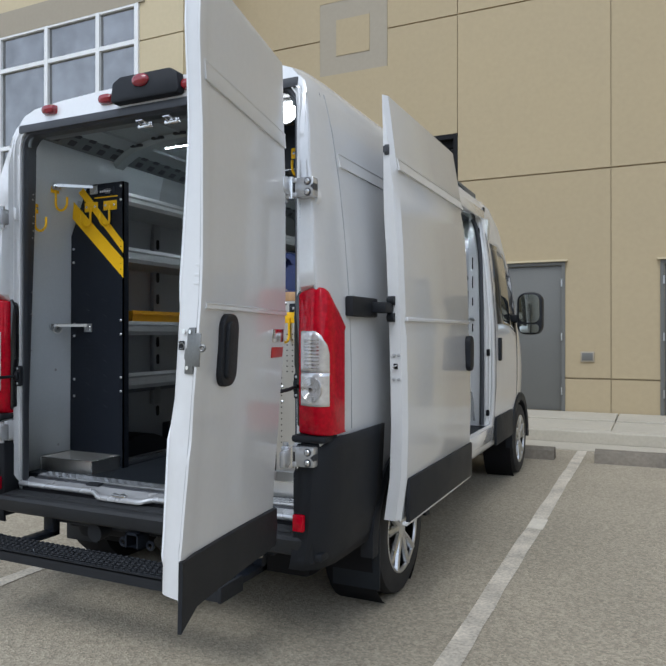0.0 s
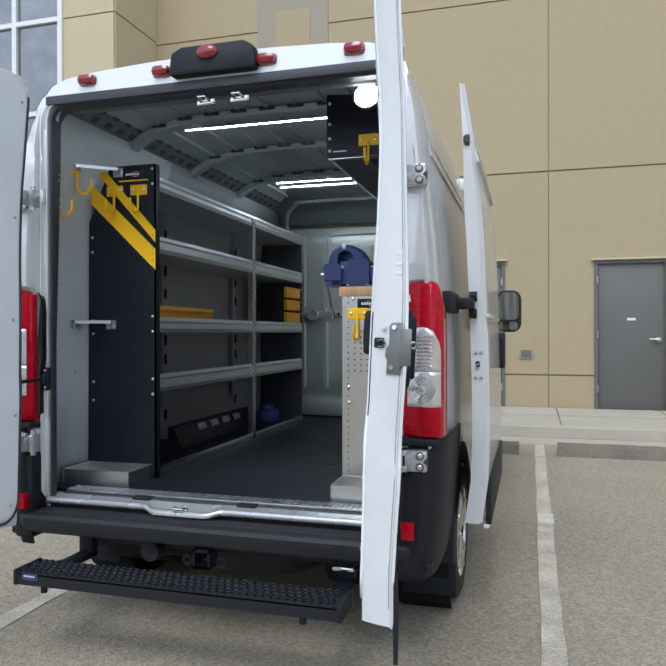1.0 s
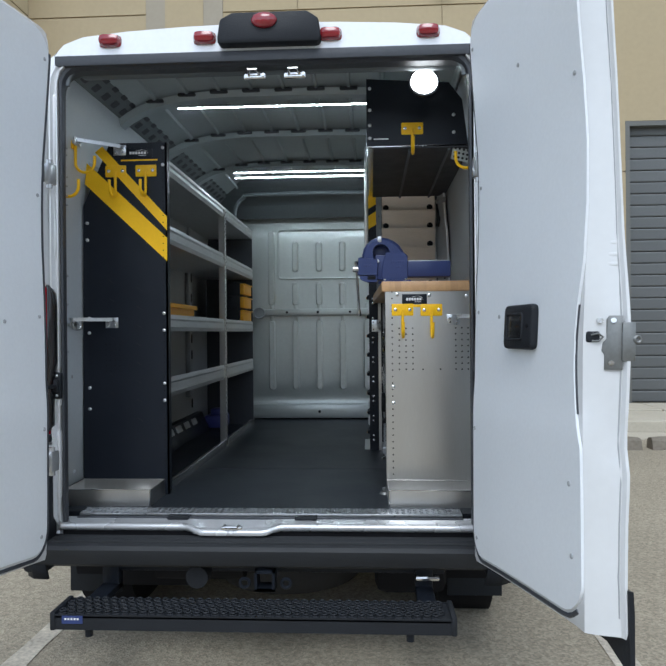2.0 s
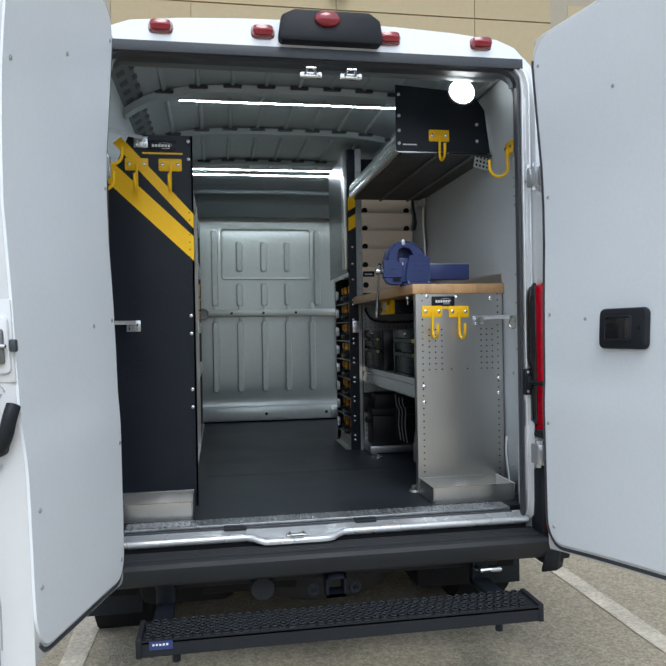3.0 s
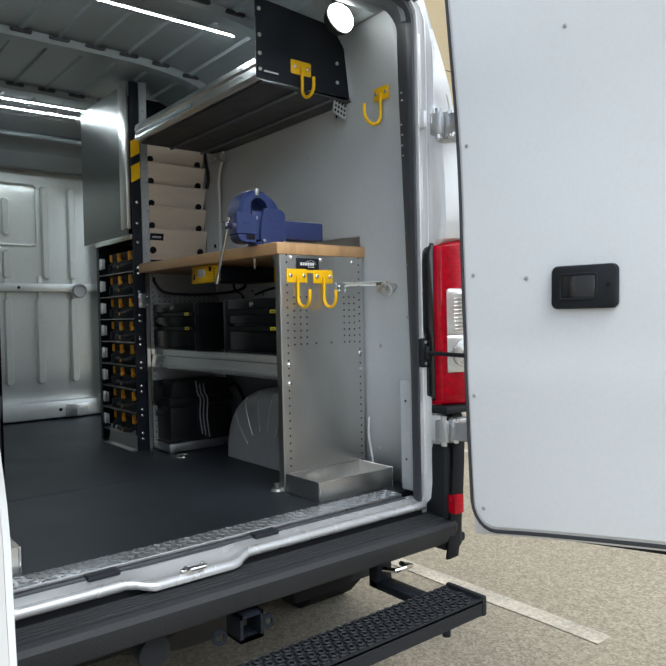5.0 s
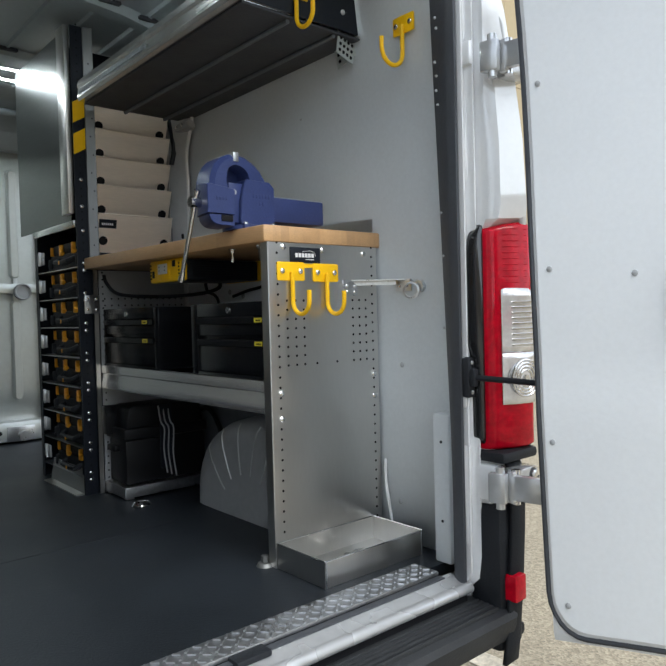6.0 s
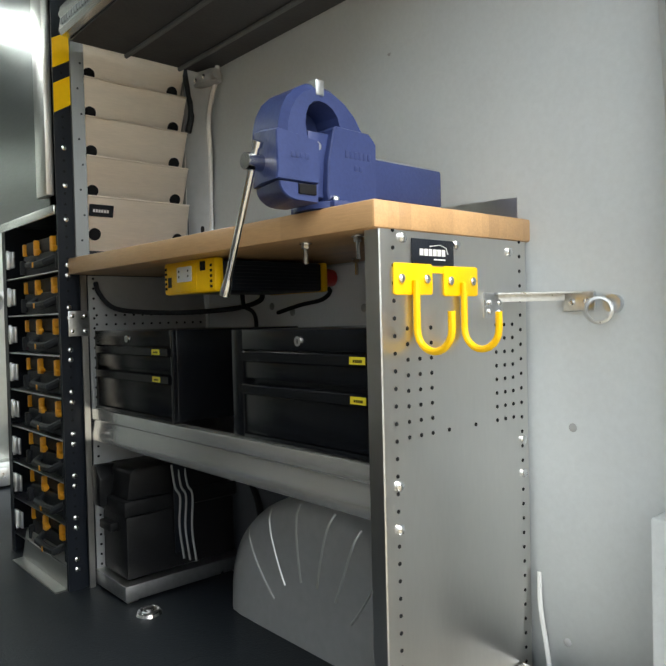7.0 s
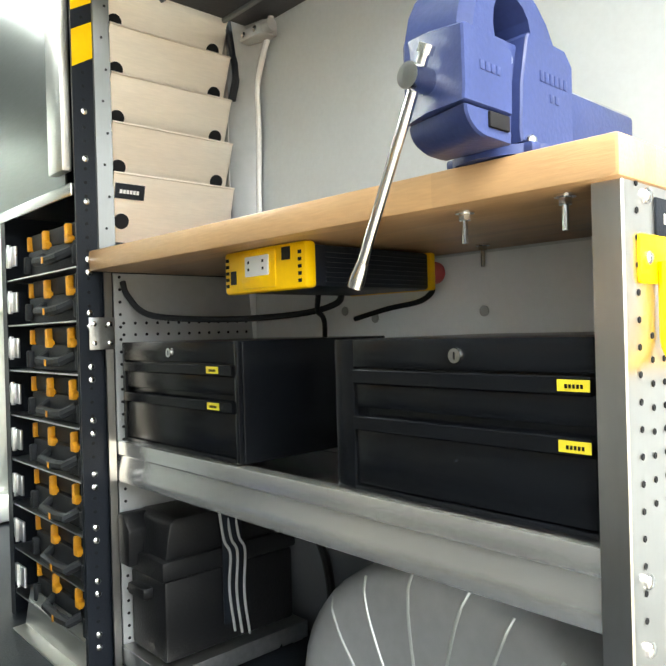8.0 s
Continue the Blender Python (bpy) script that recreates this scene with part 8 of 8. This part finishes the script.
def lower_bay():
    # lidded black box on an aluminium base
    t = thing("battery_box", (0.68, 1.45, FLOOR + 0.06), "black plastic battery box with strap under the bench", "box")
    part("body", boxes((0.524, 0.89, 1.49, 1.655, FLOOR + 0.051, FLOOR + 0.235), bev=0.01), M_BLACKBOX, t)
    part("lid", boxes((0.516, 0.898, 1.482, 1.66, FLOOR + 0.235, FLOOR + 0.282), bev=0.008), M_BLACKBOX, t)
    bm = bmesh.new()
    prism(bm, [(0.53, FLOOR + 0.28), (0.886, FLOOR + 0.28), (0.872, FLOOR + 0.36), (0.854, FLOOR + 0.372), (0.56, FLOOR + 0.372), (0.543, FLOOR + 0.36)], "y", 1.494, 1.655, 0.006)
    part("lid_top", bm, M_BLACKBOX, t)
    bm = bmesh.new()
    prism(bm, [(1.6, FLOOR + 0.25), (1.655, FLOOR + 0.25), (1.655, FLOOR + 0.37), (1.628, FLOOR + 0.37), (1.598, FLOOR + 0.335)], "x", 0.494, 0.56, 0.006)
    part("vent_hood", bm, M_BLACKBOX, t)
    bm = boxes((0.5, 0.53, 1.545, 1.625, FLOOR + 0.185, FLOOR + 0.212), bev=0.006)
    part("grip", bm, M_BLACKBOX, t)
    part("lid_strap", boxes((0.672, 0.728, 1.4785, 1.484, FLOOR + 0.1, FLOOR + 0.37), bev=0.002), M_BLACKPC, t, "black webbing strap")
    bm = bmesh.new()
    for dx, o in ((0.0, 0.0), (0.02, 0.01), (0.042, 0.02)):
        tube(bm, curve([(0.668 + dx, 1.484, FLOOR + 0.365), (0.673 + dx, 1.474, FLOOR + 0.3), (0.688 + dx, 1.472, FLOOR + 0.265), (0.685 + dx, 1.475, FLOOR + 0.18 - o), (0.697 + dx, 1.474, FLOOR + 0.08 - o)]), 0.0035, 6)
    part("strap", bm, M_GREY, t, "grey woven strap edges")
    bb = thing("box_base", (0.7, 1.45, FLOOR), "folded aluminium base frame under the battery box", "base frame")
    part("tray", boxes((0.502, 0.9, 1.452, 1.66, FLOOR + 0.046, FLOOR + 0.05)), M_ALU, bb)
    part("front_flange", boxes((0.498, 0.9, 1.448, 1.452, FLOOR + 0.01, FLOOR + 0.052), bev=0.001), M_TREAD, bb)
    part("side_flange", boxes((0.498, 0.502, 1.452, 1.66, FLOOR + 0.01, FLOOR + 0.052), bev=0.001), M_TREAD, bb)
    for x, y in ((0.86, 1.46), (0.507, 1.46), (0.507, 1.62)):
        part("foot", boxes((x, x + 0.035, y, y + 0.03, FLOOR, FLOOR + 0.045), bev=0.003), M_ALU, bb)
    bm = bmesh.new()
    rod(bm, (0.523, 1.36, FLOOR), (0.523, 1.36, FLOOR + 0.006), 0.036, 24, 0.032)
    rod(bm, (0.523, 1.36, FLOOR + 0.005), (0.523, 1.36, FLOOR + 0.015), 0.014, 6)
    tube(bm, arc((0.523, 1.36, FLOOR + 0.009), 0.026, 0, 345, 20, (1, 0, 0), (0, 1, 0)), 0.0035, 6, closed=True)
    part("hold_down_bolt", bm, M_CHROME, bb, "bright steel hold-down bolt on the floor")
    bm = tube(bmesh.new(), curve([(0.872, 1.56, FLOOR + 0.3), (0.905, 1.48, FLOOR + 0.33), (0.915, 1.4, FLOOR + 0.24), (0.905, 1.36, FLOOR + 0.12), (0.9, 1.4, FLOOR + 0.04)]), 0.011, 8)
    single("battery_cable", bm, M_BLACKBOX, "thick black battery cable beside the box", "cable")
    cc = thing("corner_cover", (0.9, 0.12, FLOOR), "grey folded cover at the foot of the wall", "cover")
    part("panel", boxes((0.872, 0.94, 0.09, 0.15, FLOOR, 1.05), bev=0.006), M_WALLIN, cc)
    bolts(cc, [(0.872, 0.118, z) for z in (0.74, 0.97)], (-1, 0, 0), 0.0045, 0.003, M_BLACKPL, "fastener")
    bm = tube(bmesh.new(), curve([(0.94, 0.385, 0.62), (0.934, 0.395, 0.72), (0.93, 0.405, 0.8), (0.936, 0.41, 0.87)]), 0.005, 8)
    single("drain_hose", bm, M_FRAME, "short white hose behind the bench foot", "hose")


def rear_step():
    s = thing("rear_step", (0.0, -0.34, 0.31), "black grip-tread rear step under the bumper", "step")
    x0, x1, y0, y1, z0, z1 = -0.695, 0.705, -0.39, -0.235, 0.333, 0.387
    bm = boxes((x0, x1, y0, y0 + 0.006, z0, z1), (x0, x1, y1 - 0.006, y1, z0, z1), (x0, x1, y0, y1, z1 - 0.012, z1 - 0.006))
    part("frame", bm, M_BLACKPL, s)
    for x in (x0 - 0.008, x1):
        part("end_cap", boxes((x - 0.006, x + 0.014, y0 - 0.004, y1 + 0.004, z0 - 0.004, z1 + 0.008), bev=0.006), M_BLACKPL, s)
    bm = bmesh.new()
    n = 42
    for i in range(n):
        for j in range(4):
            x = x0 + 0.024 + (x1 - x0 - 0.048) * (i + 0.5 * (j % 2)) / n
            y = y0 + 0.025 + 0.035 * j
            tube(bm, arc((x, y, z1 + 0.006), 0.0105, 0, 330, 9, (1, 0, 0), (0, 1, 0.12)), 0.0038, 5, closed=True)
            tube(bm, arc((x, y, z1 - 0.004), 0.0125, 0, 330, 9, (1, 0, 0), (0, 1, 0)), 0.005, 5, closed=True)
    tagged(part("grip_tread", bm, M_BLACKPL, s, "raised black tread teeth", smooth=0), kind="stuff")
    p = part("maker_label", boxes((x0 + 0.03, x0 + 0.105, y0 - 0.0015, y0, z0 + 0.022, z0 + 0.05)), M_BLUELAB, s, "blue maker's label with pale bar")
    part("print", boxes(*[(x0 + 0.04 + 0.011 * k, x0 + 0.047 + 0.011 * k, y0 - 0.0022, y0 - 0.0015, z0 + 0.035, z0 + 0.042) for k in range(5)]), M_LABELW, p)
    for x in (-0.64, 0.635):
        bm = boxes((x - 0.035, x + 0.035, -0.3, 0.05, 0.325, 0.355), (x - 0.035, x + 0.035, 0.0, 0.05, 0.325, 0.47), bev=0.006)
        part("support_arm", bm, M_BLACKPC, s)
    for x in (-0.58, 0.56):
        bm = bmesh.new()
        rod(bm, (x, -0.36, 0.325), (x, -0.36, 0.3), 0.014, 10)
        part("foot_bolt", bm, M_BLACKPC, s)


left_shelving()
open_tray(-0.93, -0.54, 0.21, 0.432, 0.073, "brushed aluminium tray below the black shelf end")
open_tray(0.502, 0.885, 0.21, 0.421, 0.073, "brushed aluminium tray below the bench end panel")
workbench()
tool_chest(0.455, 0.893, "black steel drawer chest with two drawers, near bench end", 0.04, 0.657, 0.469, 0.04)
tool_chest(1.16, 1.632, "black steel drawer chest with two drawers, far bench end", 0.012, 1.408, 1.216, 0.042)
vise()
charger()
bin_stack()
case_rack()
overhead_shelf()
lamps()
lower_bay()
rear_step()
j_hook(0.578, 0.425, 1.472, (0, -1, 0), "yellow enamelled steel hook on the bench end", "hooks on the bench end")
j_hook(0.71, 0.425, 1.47, (0, -1, 0), "yellow enamelled steel hook on the bench end, with link", "hooks on the bench end", link=0.05)
j_hook(0.63, 0.438, 2.308, (0, -1, 0), "yellow hook on the overhead shelf end", "yellow hooks")
j_hook(-0.62, 0.436, 2.14, (0, -1, 0), "yellow hook on the black shelf end", "yellow hooks")
j_hook(-0.765, 0.436, 2.14, (0, -1, 0), "yellow hook on the striped shelf end", "yellow hooks")
j_hook(0.903, 0.255, 2.21, (-1, 0, 0), "yellow hook on the grey wall", "yellow hooks", side=(0, 1, 0), width=0.085, r=0.044)
j_hook(-0.905, 0.29, 2.235, (1, 0, 0), "yellow hook on the grey wall", "yellow hooks", side=(0, 1, 0), width=0.06, r=0.044)
j_hook(-0.922, 0.155, 2.1, (1, 0, 0), "lower yellow hook on the grey wall", "yellow hooks", side=(0, 1, 0), width=0.06, r=0.044)
bracket_bar(0.81, 0.94, 0.417, 0.31, 1.448, "bright steel angle from bench end to wall")
bracket_bar(-0.79, -0.93, 0.428, 0.31, 1.448, "bright steel angle from shelf end to wall")
bracket_bar(-0.745, -0.9, 0.428, 0.3, 2.262, "bright steel angle high on the shelf end")
for _y, _z, _s in ((0.24, 1.425, 1), (0.3, 1.43, -1)):
    _r = thing("wall_ring", (_s * 0.93, _y, _z), "steel lashing ring on the grey wall", "lashing ring", "wall lashing rings")
    _bm = rod(bmesh.new(), (_s * 0.945, _y, _z), (_s * 0.925, _y, _z), 0.018, 14)
    part("stud", _bm, M_GALV, _r)
    part("ring", tube(bmesh.new(), arc((_s * 0.908, _y + 0.016, _z - 0.012), 0.023, 0, 345, 20, (_s * 0.45, -0.89, 0.1), (0, 0.1, 1)), 0.004, 6, closed=True), M_GALV, _r)
